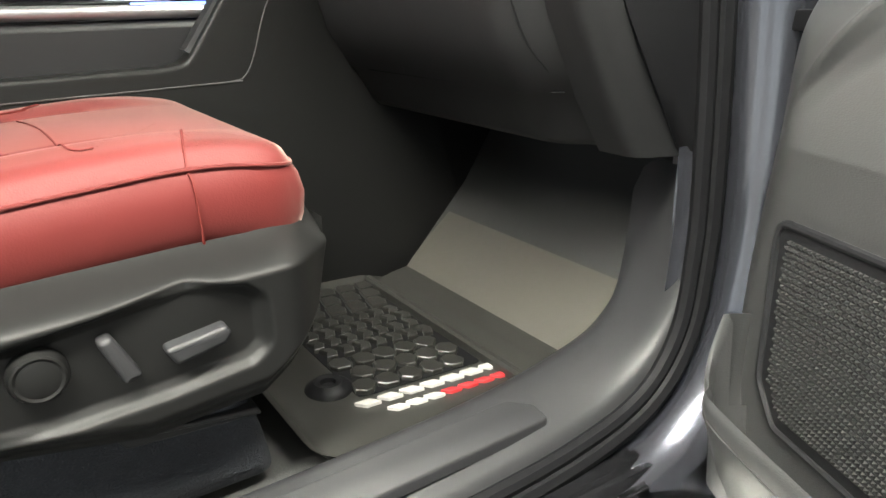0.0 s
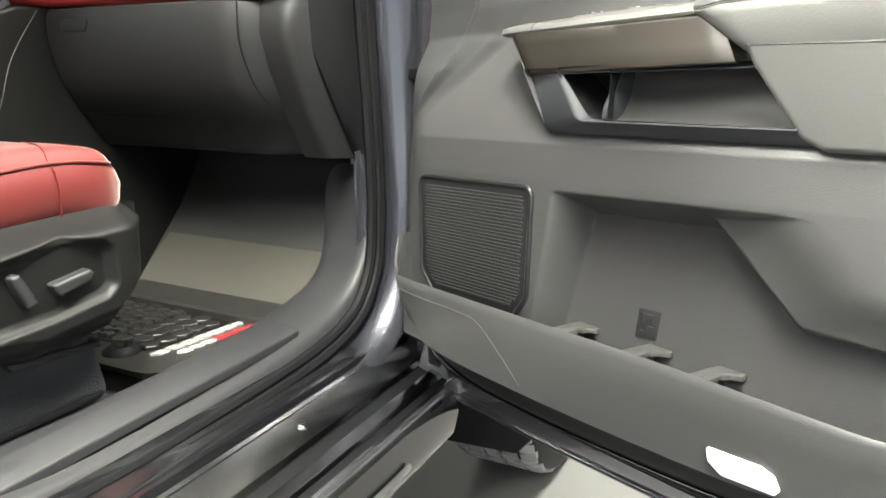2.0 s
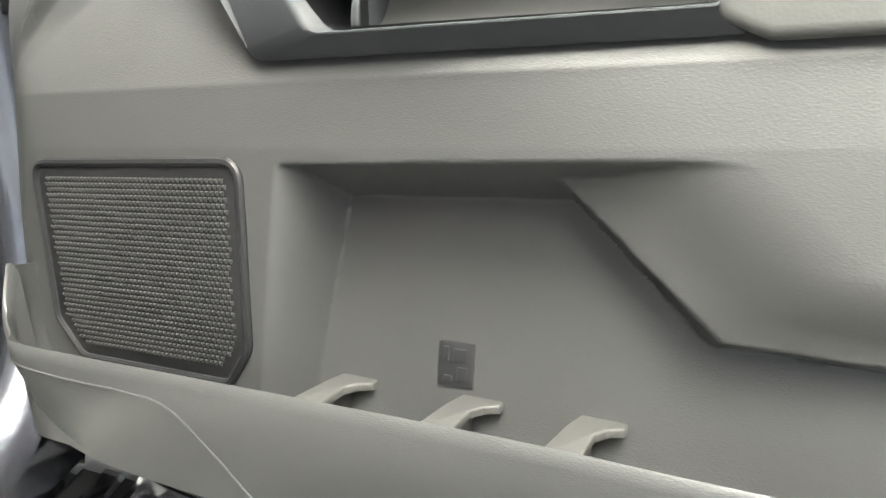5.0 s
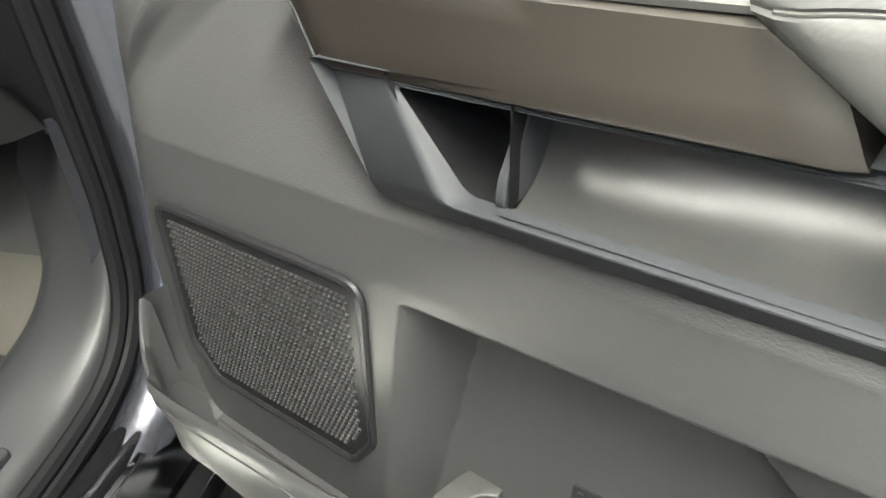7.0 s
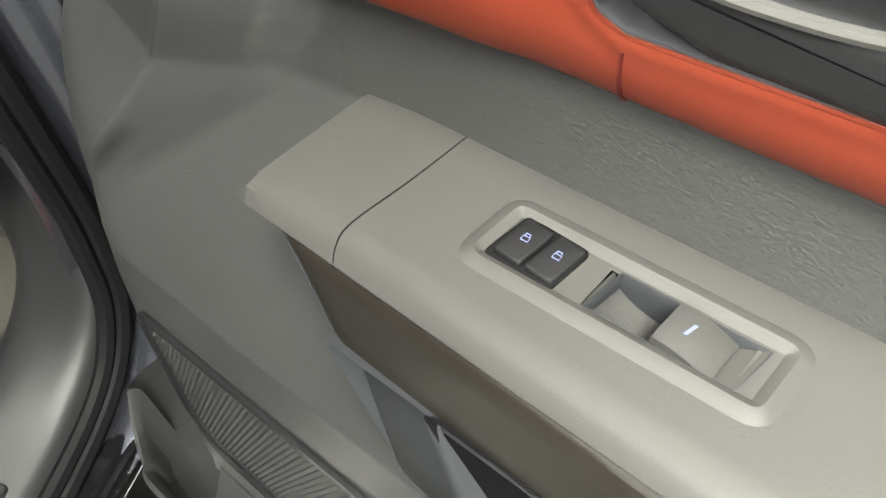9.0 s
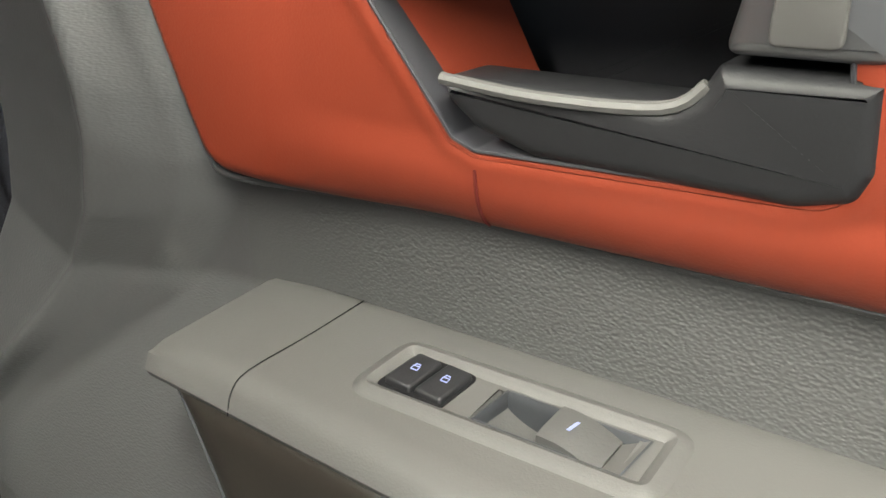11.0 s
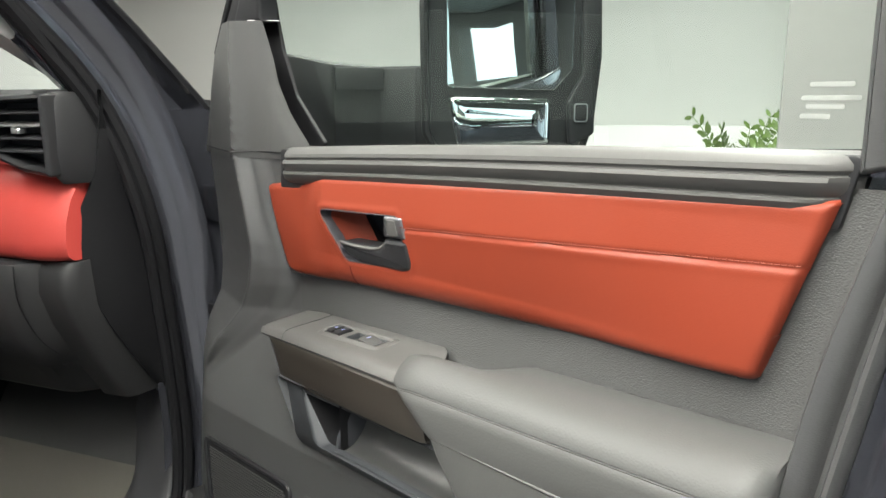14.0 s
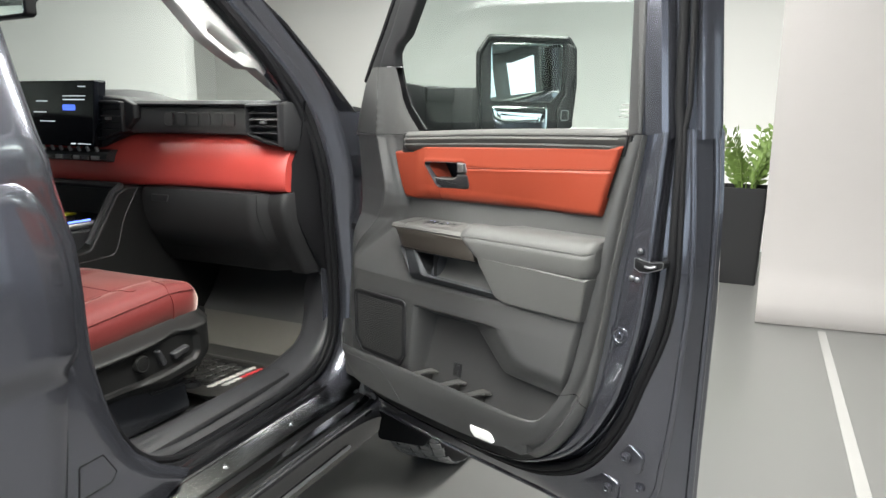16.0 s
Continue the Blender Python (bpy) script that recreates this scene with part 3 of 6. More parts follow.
# ---- pocket dividers, emblem, reflector ----
for cu in (0.545, 0.664, 0.764):
    bm = bmesh.new()
    zt = 0.839 + 0.02 * (cu - 0.55)
    prism(bm, rnd([(cu - 0.016, 0.05), (cu + 0.018, 0.05), (cu + 0.018, 0.068), (cu + 0.006, 0.075), (cu - 0.001, 0.086), (cu - 0.001, 0.118), (cu + 0.006, 0.146), (cu - 0.038, 0.146), (cu - 0.029, 0.118), (cu - 0.024, 0.08)], 0.004), zt - 0.007, zt, lambda a, c, e: dr(a, e, c), 0.002)
    prism(bm, rnd([(cu - 0.020, 0.05), (cu - 0.008, 0.05), (cu - 0.008, 0.130), (cu - 0.022, 0.130)], 0.002), zt - 0.07, zt - 0.006, lambda a, c, e: dr(a, e, c), 0.001)
    prism(bm, rnd([(cu - 0.01, 0.05), (cu + 0.020, 0.05), (cu + 0.020, 0.060), (cu - 0.01, 0.064)], 0.002), zt - 0.05, zt - 0.006, lambda a, c, e: dr(a, e, c), 0.001)
    part("divider", bm, BELT, pocket, "grey plastic bottle divider")
bm = bmesh.new()
prism(bm, rnd([(0.622, 0.846), (0.655, 0.847), (0.655, 0.885), (0.622, 0.884)], 0.002), 0.05, 0.0585, lambda a, c, e: dr(a, c, e - 0.15 * (c - 0.865)), 0.0006)
emblem = part("relief_mark", bm, SILL, card, "small square moulded mark")
for a, b, w, h in ((0.627, 0.868, 0.005, 0.012), (0.636, 0.868, 0.012, 0.011), (0.640, 0.852, 0.009, 0.012), (0.628, 0.851, 0.008, 0.005)):
    bm = bmesh.new()
    prism(bm, rnd([(a, b), (a + w, b), (a + w, b + h), (a, b + h)], 0.001), 0.0575, 0.0595, lambda a_, c, e: dr(a_, c, e - 0.15 * (c - 0.865)), 0.0005)
    part("bar", bm, SILL, emblem)
bm = bmesh.new()
prism(bm, rnd([(0.784, 0.780), (0.848, 0.783), (0.862, 0.777), (0.870, 0.757), (0.806, 0.752), (0.788, 0.763)], 0.005), 0.10, 0.1455, dr, 0.003)
part("reflector", bm, REFLECTOR, door, "bright white courtesy reflector")

# ---- red leather insert with the handle's recess ----
LEAN = lambda z: 0.012 * np.clip((1.44 - z) / 0.07, 0, 1)


def hw(u, z, n):
    """The handle's frame, which leans back towards its lower edge."""
    d_ = float(LEAN(z))
    return dr(u - 0.35 * d_, z - 0.25 * d_, n - d_)


BEZEL_IN = [(p - 0.35 * float(LEAN(q)), q - 0.25 * float(LEAN(q))) for p, q in BEZEL]
RED_TOP = [(0.305, 1.459), (0.395, 1.466), (0.405, 1.480), (0.6, 1.489), (1.135, 1.513)]
S, T = np.meshgrid(np.linspace(0, 1, 330), np.linspace(0, 1, 80))
left = 0.350 - 0.047 * T
right = 1.080 + 0.052 * T
U = left + (right - left) * S
back = sstep(0.34, 0.42, U) * sstep(1.05, 0.75, U)
zt, zb = curve2(RED_TOP, U), 1.3235 + (U - 0.35) * 0.034 - 0.0038 * back
Z = zb + (zt - zb) * T
OUTLINE = rnd([(0.350, 1.3235), (1.080, 1.3485), (1.132, 1.512), (0.405, 1.480), (0.395, 1.466), (0.303, 1.458)], [0.022, 0.016, 0.003, 0.002, 0.002, 0.008])
N = 0.020 + 0.014 * sstep(0.405, 0.475, U + 0.10 * (Z - 1.40) * -0.6)
N += 0.004 * np.sin(np.pi * np.clip((Z - 1.33) / 0.16, 0, 1))
rim = -sdf(OUTLINE, U, Z + 0.0038 * back * np.clip((1.36 - Z) / 0.03, 0, 1))
round_ = 1 - np.sqrt(np.clip(1 - np.clip(1 - rim / 0.010, 0, 1) ** 2, 0, 1))
low = np.clip(1 - (Z - zb) / (0.018 + 0.016 * back), 0, 1)
N -= 0.012 * round_ + 0.02 * (rim < 0) + (0.016 + (0.012 + 0.004 * sstep(0.5, 0.7, U)) * back) * (1 - np.sqrt(1 - low ** 2 * 0.96)) * sstep(0.36, 0.5, U)
N -= LEAN(Z) * sstep(0.40, 0.48, U) * sstep(1.06, 0.85, U)
seam_z = 1.428 + (U - 0.636) * 0.0586
N -= 0.0022 * np.exp(-((Z - seam_z) / 0.0022) ** 2) * (U > 0.645)
N += 0.0005 * np.exp(-((Z - seam_z + 0.006) / 0.004) ** 2) * (U > 0.645)
d = sdf(BEZEL_IN, U, Z)
N += 0.0012 * np.exp(-((d - 0.004) / 0.004) ** 2)
bm = bmesh.new()
field(bm, U, Z, N)
mids = [f.calc_center_median() for f in bm.faces]
hole = sdf(BEZEL_IN, np.array([c.x for c in mids]), np.array([c.z for c in mids])) < -0.0004
bm.faces.ensure_lookup_table()
bmesh.ops.delete(bm, geom=[f for f, h in zip(bm.faces[:], hole) if h], context="FACES")
insert = part("red_insert", bm, RED, door, "red-orange leather door insert", sharp=60)
bm = bmesh.new()
lip = [dr(0.306, 1.4575, 0.013), dr(0.322, 1.41, 0.0135), dr(0.340, 1.352, 0.013), dr(0.349, 1.330, 0.013), dr(0.366, 1.3215, 0.0125), dr(0.45, 1.3255, 0.003), dr(0.6, 1.3310, 0.001), dr(0.8, 1.3378, 0.003), dr(1.06, 1.3468, 0.015)]
tube(bm, spline(lip, 6), 0.0022, 8)
part("insert_lip", bm, CARD, door)
bm = bmesh.new()
for i in range(88):
    a = 0.648 + i * 0.0053
    b = 1.428 + (a - 0.636) * 0.0586 + 0.004
    tube(bm, [dr(a, b, 0.0445), dr(a + 0.0018, b + 0.0001, 0.0449), dr(a + 0.0036, b + 0.0002, 0.0445)], 0.0006, 5)
tagged(part("stitching", bm, REDTHREAD, insert, "row of red stitches"), kind="stuff")
bm = bmesh.new()
rings(bm, [[hw(*p, n) for p in inset(BEZEL, i)] for i, n in ((-0.002, 0.0355), (0.0005, 0.0365), (0.002, 0.034), (0.003, 0.02), (0.005, -0.02), (0.009, -0.040))], True, (False, True))
part("handle_well", bm, DEEP, insert, "dark handle recess")
bm = bmesh.new()
rows = []
for k in range(9):
    w = k / 8
    lo_, hi_ = V((0.515 + 0.022 * w ** 1.5, 1.369)), V((0.462 + 0.034 * w ** 1.5, 1.4375))
    rows.append([hw(*lo_.lerp(hi_, q), 0.034 - 0.05 * w) for q in np.linspace(0.01, 0.985, 7)])
sheet(bm, rows)
part("recess_slope", bm, RED, insert, "red leather slope in the recess")
bm = bmesh.new()
tube(bm, [hw(*p, 0.0362) for p in inset(BEZEL, -0.0006)], 0.0017, 8, True)
part("recess_rim", bm, RED, insert, "rounded red rim of the handle recess")
bm = bmesh.new()
tube(bm, [hw(*p, 0.0378) for p in inset(BEZEL, 0.0016)], 0.0009, 6, True)
part("rim_line", bm, DEEP, insert)
bm = bmesh.new()
col = int(np.argmin(np.abs(U[0] - 0.517)))
tube(bm, [dr(0.519, z_, n_ + 0.0004) for z_, n_ in zip(Z[:, col], N[:, col]) if 1.331 < z_ < 1.361], 0.0008, 5)
part("joining_seam", bm, SEAM, insert)
handle = new("door_handle")
handle.parent = door
handle["label"] = "satin grey pull lever with lock tab"
bm = bmesh.new()
prism(bm, rnd([(0.508, 1.397), (0.512, 1.388), (0.524, 1.379), (0.550, 1.372), (0.636, 1.373), (0.652, 1.378), (0.655, 1.388), (0.650, 1.4135), (0.606, 1.4125), (0.602, 1.404), (0.595, 1.399)], [0.003, 0.006, 0.01, 0.012, 0.01, 0.006, 0.008, 0.002, 0.003, 0.006, 0.006]), 0.008, 0.041, hw, 0.007, 4)
part("lever", bm, DARK, handle, sharp=32)
bm = bmesh.new()
tube(bm, spline([hw(0.509, 1.396, 0.038), hw(0.55, 1.395, 0.041), hw(0.592, 1.3975, 0.039), hw(0.604, 1.406, 0.037)], 5), 0.0024, 8)
part("lever_lip", bm, PLAIN, handle)
bm = bmesh.new()
prism(bm, rnd([(0.6065, 1.4155), (0.6495, 1.4165), (0.643, 1.4435), (0.610, 1.4425)], 0.004), 0.008, 0.041, hw, 0.004)
part("lock_tab", bm, DULLSTEEL, handle, "satin grey lock tab")
bm = bmesh.new()
prism(bm, rnd([(0.618, 1.419), (0.637, 1.4195), (0.634, 1.439), (0.617, 1.4385)], 0.003), 0.038, 0.0425, hw, 0.001)
part("tab_panel", bm, PLAIN, handle)

# ---- ribbed belt cap ----
bm = bmesh.new()
prof = [(-0.02, 0.0), (0.0, 0.003), (0.018, 0.003), (0.030, -0.001), (0.036, -0.007), (0.037, -0.012), (0.0345, -0.0145), (0.0345, -0.0160), (0.0385, -0.0175), (0.040, -0.0215), (0.0365, -0.030), (0.0335, -0.0325),
        (0.0330, -0.0340), (0.0365, -0.0355), (0.037, -0.0385), (0.0315, -0.048), (0.027, -0.051), (0.016, -0.058), (0.0, -0.06)]
rows = []
for i in range(40):
    s = i / 39
    u = 0.343 + s * 0.80
    top = 1.513 + 0.032 * s + 0.004 * math.sin(math.pi * s)
    fade = min(1, 0.35 + i / 3, 0.35 + (39 - i) / 2)
    rows.append([dr(u + 0.006 * (1 - k / 8), top + q * (0.94 if i else 0.9), p * (fade if p > 0 else 1)) for k, (p, q) in enumerate(prof)])
sheet(bm, rows)
cap = part("belt_cap", bm, BELT, door, "ribbed grey belt-line capping", sharp=30)
bm = bmesh.new()
prism(bm, rnd([(0.345, 1.455), (0.350, 1.514), (1.142, 1.546), (1.13, 1.487)], 0.006), -0.02, 0.022, dr, 0.002)
part("cap_base", bm, DARK, cap)

# ---- armrest with the switches ----
ZT = lambda u: 1.2580 + 0.040 * (u - 0.40)
arm = new("armrest")
arm.parent = door
arm["label"] = "light grey plastic armrest with switch plate"
bm = bmesh.new()
rows = []
us = sorted([0.374 + 0.362 * i / 25 for i in range(26)] + [0.5362, 0.5975])
for i, u in enumerate(us):
    nb = 0.001 + 0.052 * float(sstep(0.675, 0.736, u))
    drop = 0.004 * (1 - min(1.0, (i + 0.6) / 3))
    z = ZT(u)
    row = [dr(u + 0.005, z - 0.02, nb - 0.001)]
    for n in (nb, nb + 0.006, max(0.0308, nb + 0.008), max(0.042, nb + 0.010), max(0.0523, nb + 0.012), 0.074):
        k = (n - 0.002) / 0.072
        row.append(dr(u + 0.005 * (1 - k), z + 0.001 + 0.0072 * (1 - k) - drop - (0.0015 if n == nb else 0), n))
    f = 0.010 * (u - 0.374) / 0.36
    row += [dr(u, z - 0.001 - drop, 0.080 + f), dr(u + 0.001, z - 0.004, 0.084 + f), dr(u + 0.003, z - 0.011, 0.0885 + f), dr(u + 0.005, z - 0.0145, 0.087 + f), dr(u + 0.008, z - 0.017, 0.072)]
    rows.append(row)
made = sheet(bm, rows)
bm.faces.new(made[0])
hole = [f for f in bm.faces if -0.0523 < f.calc_center_median().y < -0.0308 and 0.5405 < f.calc_center_median().x < 0.6025 and f.calc_center_median().z > ZT(0.56)]
bmesh.ops.delete(bm, geom=hole, context="FACES")
part("switch_plate", bm, PLAIN, arm, "smooth light grey switch plate", sharp=40)
bm = bmesh.new()
tube(bm, spline([dr(0.444, ZT(0.444) + 0.0082, 0.003), dr(0.440, ZT(0.44) + 0.0045, 0.04), dr(0.435, ZT(0.435) + 0.0012, 0.0745), dr(0.436, ZT(0.436) - 0.004, 0.0858), dr(0.438, ZT(0.438) - 0.013, 0.0905)], 4), 0.0004, 5)
part("joint", bm, RUBBER, arm)


def deck(u, n, h=0.0):
    """A place on the switch plate's top."""
    u, n = 0.491 + (u - 0.497) * 0.945, 0.029 + (n - 0.0355) * 0.93
    k = (n - 0.002) / 0.072
    return dr(u, ZT(u) + 0.0072 * (1 - k) + h + 0.001, n)


def top_plate(pts, h0, h1, bev=0.002):
    b = bmesh.new()
    return prism(b, pts, h0, h1, lambda a, c, h: deck(a, c, h), bev)


frame_o = rnd([(0.490, 0.068), (0.4945, 0.029), (0.629, 0.028), (0.6255, 0.066)], 0.008)
b = bmesh.new()
loops = []
for ins, h in ((-0.006, -0.001), (-0.003, 0.0008), (0.0, 0.0022), (0.002, 0.0026), (0.0035, 0.0018), (0.006, 0.0004), (0.008, -0.002)):
    loops.append([deck(a, c, h) for a, c in inset(frame_o, ins)])
rings(b, loops, True, (False, False))
part("switch_surround", b, PLAIN, arm)
b = top_plate(rnd([(0.4970, 0.0627), (0.5023, 0.0333), (0.5370, 0.0352), (0.5328, 0.0638)], 0.004), -0.004, 0.0008, 0.0004)
part("switch_well", b, RUBBER, arm)
for k in range(2):
    a0 = 0.5005 + k * 0.0163
    b = top_plate(rnd([(a0, 0.0600), (a0 + 0.0040, 0.0365), (a0 + 0.0188, 0.0378), (a0 + 0.0152, 0.0612)], 0.0025), -0.002, 0.0042 - 0.0006 * k, 0.0016)
    sw = part("lock_switch", b, DARK, arm, "black lock key with a pale padlock mark")
    b = bmesh.new()
    cu, cn, hh = a0 + 0.0098, 0.0475, 0.0045 - 0.0006 * k
    tube(b, [deck(cu + p, cn + q, hh) for p, q in ((-0.0017, 0.0022), (0.0017, 0.0022), (0.0017, -0.0004), (-0.0017, -0.0004))], 0.00028, 4, True)
    tube(b, [deck(cu + p, cn + q, hh) for p, q in ((-0.0012, -0.0004), (-0.0012, -0.0020), (0.0010, -0.0020), (0.0012, -0.0012 + 0.0008 * (1 - k)))], 0.00028, 4)
    part("padlock_mark", b, ICON, sw)
# well darker than the plate round it: its shade is put into the colour
b = bmesh.new()
WELL = [(0.5445 + 0.0042, 0.0606), (0.5445 + 0.0085, 0.0374), (0.6085 + 0.0085, 0.0374), (0.6085 + 0.0042, 0.0606)]
rings(b, [[deck(a, c, h) for a, c in inset(WELL, i)] for i, h in ((-0.0008, 0.0006), (0.0, 0.0008), (0.0006, 0.0), (0.001, -0.004), (0.002, -0.014))], True, (False, True))
part("window_switch_well", b, CUPMAT, arm, "grey switch well, coloured darker for the shade in it")
b = bmesh.new()
sheet(b, [[deck(a + 0.0085 - 0.0043 * (c - 0.0374) / 0.0232, c, h) for c in (0.0605, 0.049, 0.0375)] for a, h in ((0.592, -0.011), (0.5965, -0.0052), (0.5985, -0.0042), (0.6065, 0.0), (0.6085, 0.0009))])
part("end_slope", b, PLAIN, arm)
b = bmesh.new()
rows = []
ns = np.linspace(0.0600, 0.0385, 5)
for i in range(13):
    s = i / 12
    u0 = 0.5775 + 0.0265 * s
    h = 0.0050 - 0.0075 * s * s - 0.0004 * (1 - s) ** 2
    rows.append([deck(u0 + 0.0006 * j, n, h - (0.0008 if j in (0, 4) else 0)) for j, n in enumerate(ns)])
rows.insert(0, [p + V((0.0008, 0, -0.008)) for p in rows[0]])
rows.append([p + V((0.0, 0, -0.006)) for p in rows[-1]])
rows = [[r[0] + V((0, -0.0002, -0.008))] + r + [r[-1] + V((0, 0.0002, -0.008))] for r in rows]
sheet(b, rows)
wsw = part("window_switch", b, BELT, arm, "grey rocker window switch with a lit bar")
b = bmesh.new()
box(b, (-0.0008, -0.0032, 0), (0.0008, 0.0032, 0.0005), 0.0002, 1)
for v in b.verts:
    v.co = deck(0.5885 + v.co.x - v.co.y * 0.3, 0.0487 + v.co.y, 0.0041 + v.co.z)
part("lit_bar", b, ICON, wsw)
# scoop coloured darker than the plate too, for the shade inside
b = bmesh.new()
rows = []
for i in range(9):
    a = i / 8
    rows.append([deck(0.5468 + 0.0302 * a + 0.0008 * j, n, 0.0002 - 0.014 * math.sin(a * math.pi / 2) ** 0.5) for j, n in enumerate(np.linspace(0.0602, 0.0378, 4))])
sheet(b, rows)
part("finger_scoop", b, BELT, arm)

# bronze panel and pull cup
bm = bmesh.new()
rows = []
for k, n in ((0.0, 0.03), (0.0, 0.094), (0.02, 0.0975), (0.06, 0.0995), (0.3, 0.1005), (0.6, 0.103), (0.9, 0.106), (0.97, 0.1055), (1.0, 0.103), (1.0, 0.03)):
    row = []
    for w, e in [(0.0, 0.07)] + [(0.004, 0.004)] + [(i / 24, 0.0) for i in range(24)][1:] + [(0.996, 0.004), (1.0, 0.07)]:
        top, bot = V((0.391 + 0.333 * w, 1.2455 + 0.0095 * w)), V((0.434 + 0.320 * w, 1.188 + 0.014 * w))
        p = top.lerp(bot, k)
        row.append(dr(p.x, p.y, max(0.03, n - e - (0.011 * (1 - w) if n > 0.05 else 0))))
    rows.append(row)
sheet(bm, rows)
part("trim_panel", bm, BRONZE, arm, "dark satin bronze trim panel")
bm = bmesh.new()
tube(bm, spline([dr(0.389, 1.2465, 0.082), dr(0.411, 1.217, 0.086), dr(0.432, 1.187, 0.090), dr(0.438, 1.1855, 0.091)], 4), 0.0014, 6)
part("panel_edge", bm, CUPMAT, arm)
bm = bmesh.new()
loops = [[dr(*p, n - (0.016 * float(sstep(1.172, 1.192, p[1])) if n > 0.1 else 0.0)) for p in ring_between(w)] for w, n in ((0.0, 0.05), (0.0, 0.0995), (0.04, 0.1018), (0.8, 0.1095), (0.9, 0.1125), (0.97, 0.1125), (1.02, 0.1095), (1.08, 0.098))]
rings(bm, loops, True, (False, False))
part("pull_cup", bm, CUPMAT, arm, "dark grey plastic pull cup", sharp=50)
# pouch at the cup's front end, black where the cup is grey
bm = bmesh.new()
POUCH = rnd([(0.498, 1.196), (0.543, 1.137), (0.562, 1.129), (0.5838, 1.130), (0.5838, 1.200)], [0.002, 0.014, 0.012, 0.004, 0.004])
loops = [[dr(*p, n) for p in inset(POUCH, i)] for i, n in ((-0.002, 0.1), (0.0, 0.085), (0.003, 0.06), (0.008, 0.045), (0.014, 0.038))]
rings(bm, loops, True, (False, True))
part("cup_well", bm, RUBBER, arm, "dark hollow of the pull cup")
bm = bmesh.new()
rows = []
for q in spline([(0.1095, 1.134, 0), (0.099, 1.129, 0), (0.085, 1.130, 0), (0.070, 1.138, 0), (0.058, 1.152, 0), (0.050, 1.172, 0), (0.046, 1.205, 0)], 4):
    n, z = q.x, q.y
    rows.append([dr(u, z + 0.014 * (u - 0.56), n) for u in (0.584, 0.62, 0.70, 0.78, 0.846)])
sheet(bm, rows)
part("cup_floor", bm, CHANNEL, arm, "smooth grey cup channel")
bm = bmesh.new()
prism(bm, rnd([(0.103, 1.131), (0.100, 1.15), (0.07, 1.195), (0.035, 1.205), (0.035, 1.131)], [0.01, 0.02, 0.01, 0.002, 0.002]), 0.578, 0.584, lambda a, c, e: dr(e, c, a), 0.002)
part("cup_web", bm, CUPMAT, arm, "curved divider in the pull cup")

# padded rest
pad = new("armrest_pad")
pad.parent = door
pad["label"] = "padded grey leatherette elbow rest"
bm = bmesh.new()
rows = []
for i in range(40):
    s = i / 39
    u = 0.694 + (1.122 - 0.694) * s
    z = 1.275 + 0.034 * (u - 0.70) + 0.006 * sstep(0.0, 0.1, s)
    e = min(1, 0.55 + 0.45 * math.sin(min(1, i / 3) * math.pi / 2))
    e = min(e, math.sin(min(1, (39.4 - i) / 2) * math.pi / 2))
    lean = 0.05 * (1 - s)
    row = []
    n0 = 0.056 - 0.046 * float(sstep(0.80, 0.85, u))
    for p, q in ((n0, -0.05), (n0 + 0.001, 0.001), (n0 + 0.006, 0.009), (n0 + 0.014, 0.0135), ((n0 + 0.105) / 2, 0.0155), (0.086, 0.013), (0.098, 0.006), (0.106, -0.003), (0.111, -0.012), (0.112, -0.016), (0.110, -0.0185), (0.1125, -0.021), (0.114, -0.03), (0.114, -0.055), (0.111, -0.068), (0.10, -0.073), (0.07, -0.074)):
        up = q
        shift = 0.062 * max(0, -q - 0.02) / 0.05 * (1 - s)
        row.append(dr(u + shift, z + up * (0.6 + 0.4 * e), 0.012 + (p - 0.012) * (0.72 + 0.28 * e)))
    rows.append(row)
made = sheet(bm, rows)
bm.faces.new(made[0])
bm.faces.new(made[-1])
part("cushion", bm, SOFT, pad, sharp=50)
bm = bmesh.new()
tube(bm, [row[10] + V((0, -0.0006, 0)) for row in rows[1:-1]], 0.0011, 6)
part("piping", bm, PLAIN, pad, "stitched seam line")
bm = bmesh.new()
prism(bm, rnd([(0.762, 1.225), (0.775, 1.20), (0.833, 1.127), (0.858, 1.116), (1.098, 1.122), (1.116, 1.225)], [0.004, 0.01, 0.02, 0.012, 0.01, 0.004]), 0.03, 0.113, dr, 0.008, 4)
part("lower_block", bm, SOFT, pad)
# ---- door shell: jamb, skin, seals, window frame ----
bm = bmesh.new()
rows = [[p + V((0, 0.004, 0)) for p in rc], between(rc, rd, 0.12, -0.012), between(rc, rd, 0.35, -0.004), between(rc, rd, 0.88, 0.0), between(rd, re_, -0.04, 0.001), between(rd, re_, 0.06, -0.006), between(rd, re_, 0.16, -0.030), between(rd, re_, 0.6, -0.030), between(rd, re_, 0.93, -0.014),
        between(re_, rg, 0.06, 0.0), between(re_, rg, 0.5, 0.002), between(re_, rg, 0.94, 0.0005), between(rg, rf, 0.07, -0.001), between(rg, rf, 0.5, -0.006), between(rg, rf, 0.84, -0.004), between(rg, rf, 0.90, 0.004), between(rg, rf, 0.97, 0.005), rf, [p + V((0.002, 0.022, 0)) for p in rf]]
sheet(bm, rows)
shell = part("door_shell", bm, PAINT, door, "grey metallic painted door frame", sharp=35)
SKIN = rnd([(0.0, 0.53), (0.10, 0.518), (1.24, 0.555), (1.288, 0.63), (1.302, 1.2), (1.288, 1.55), (0.02, 1.50)], [0.01, 0.01, 0.03, 0.03, 0, 0.01, 0.01])
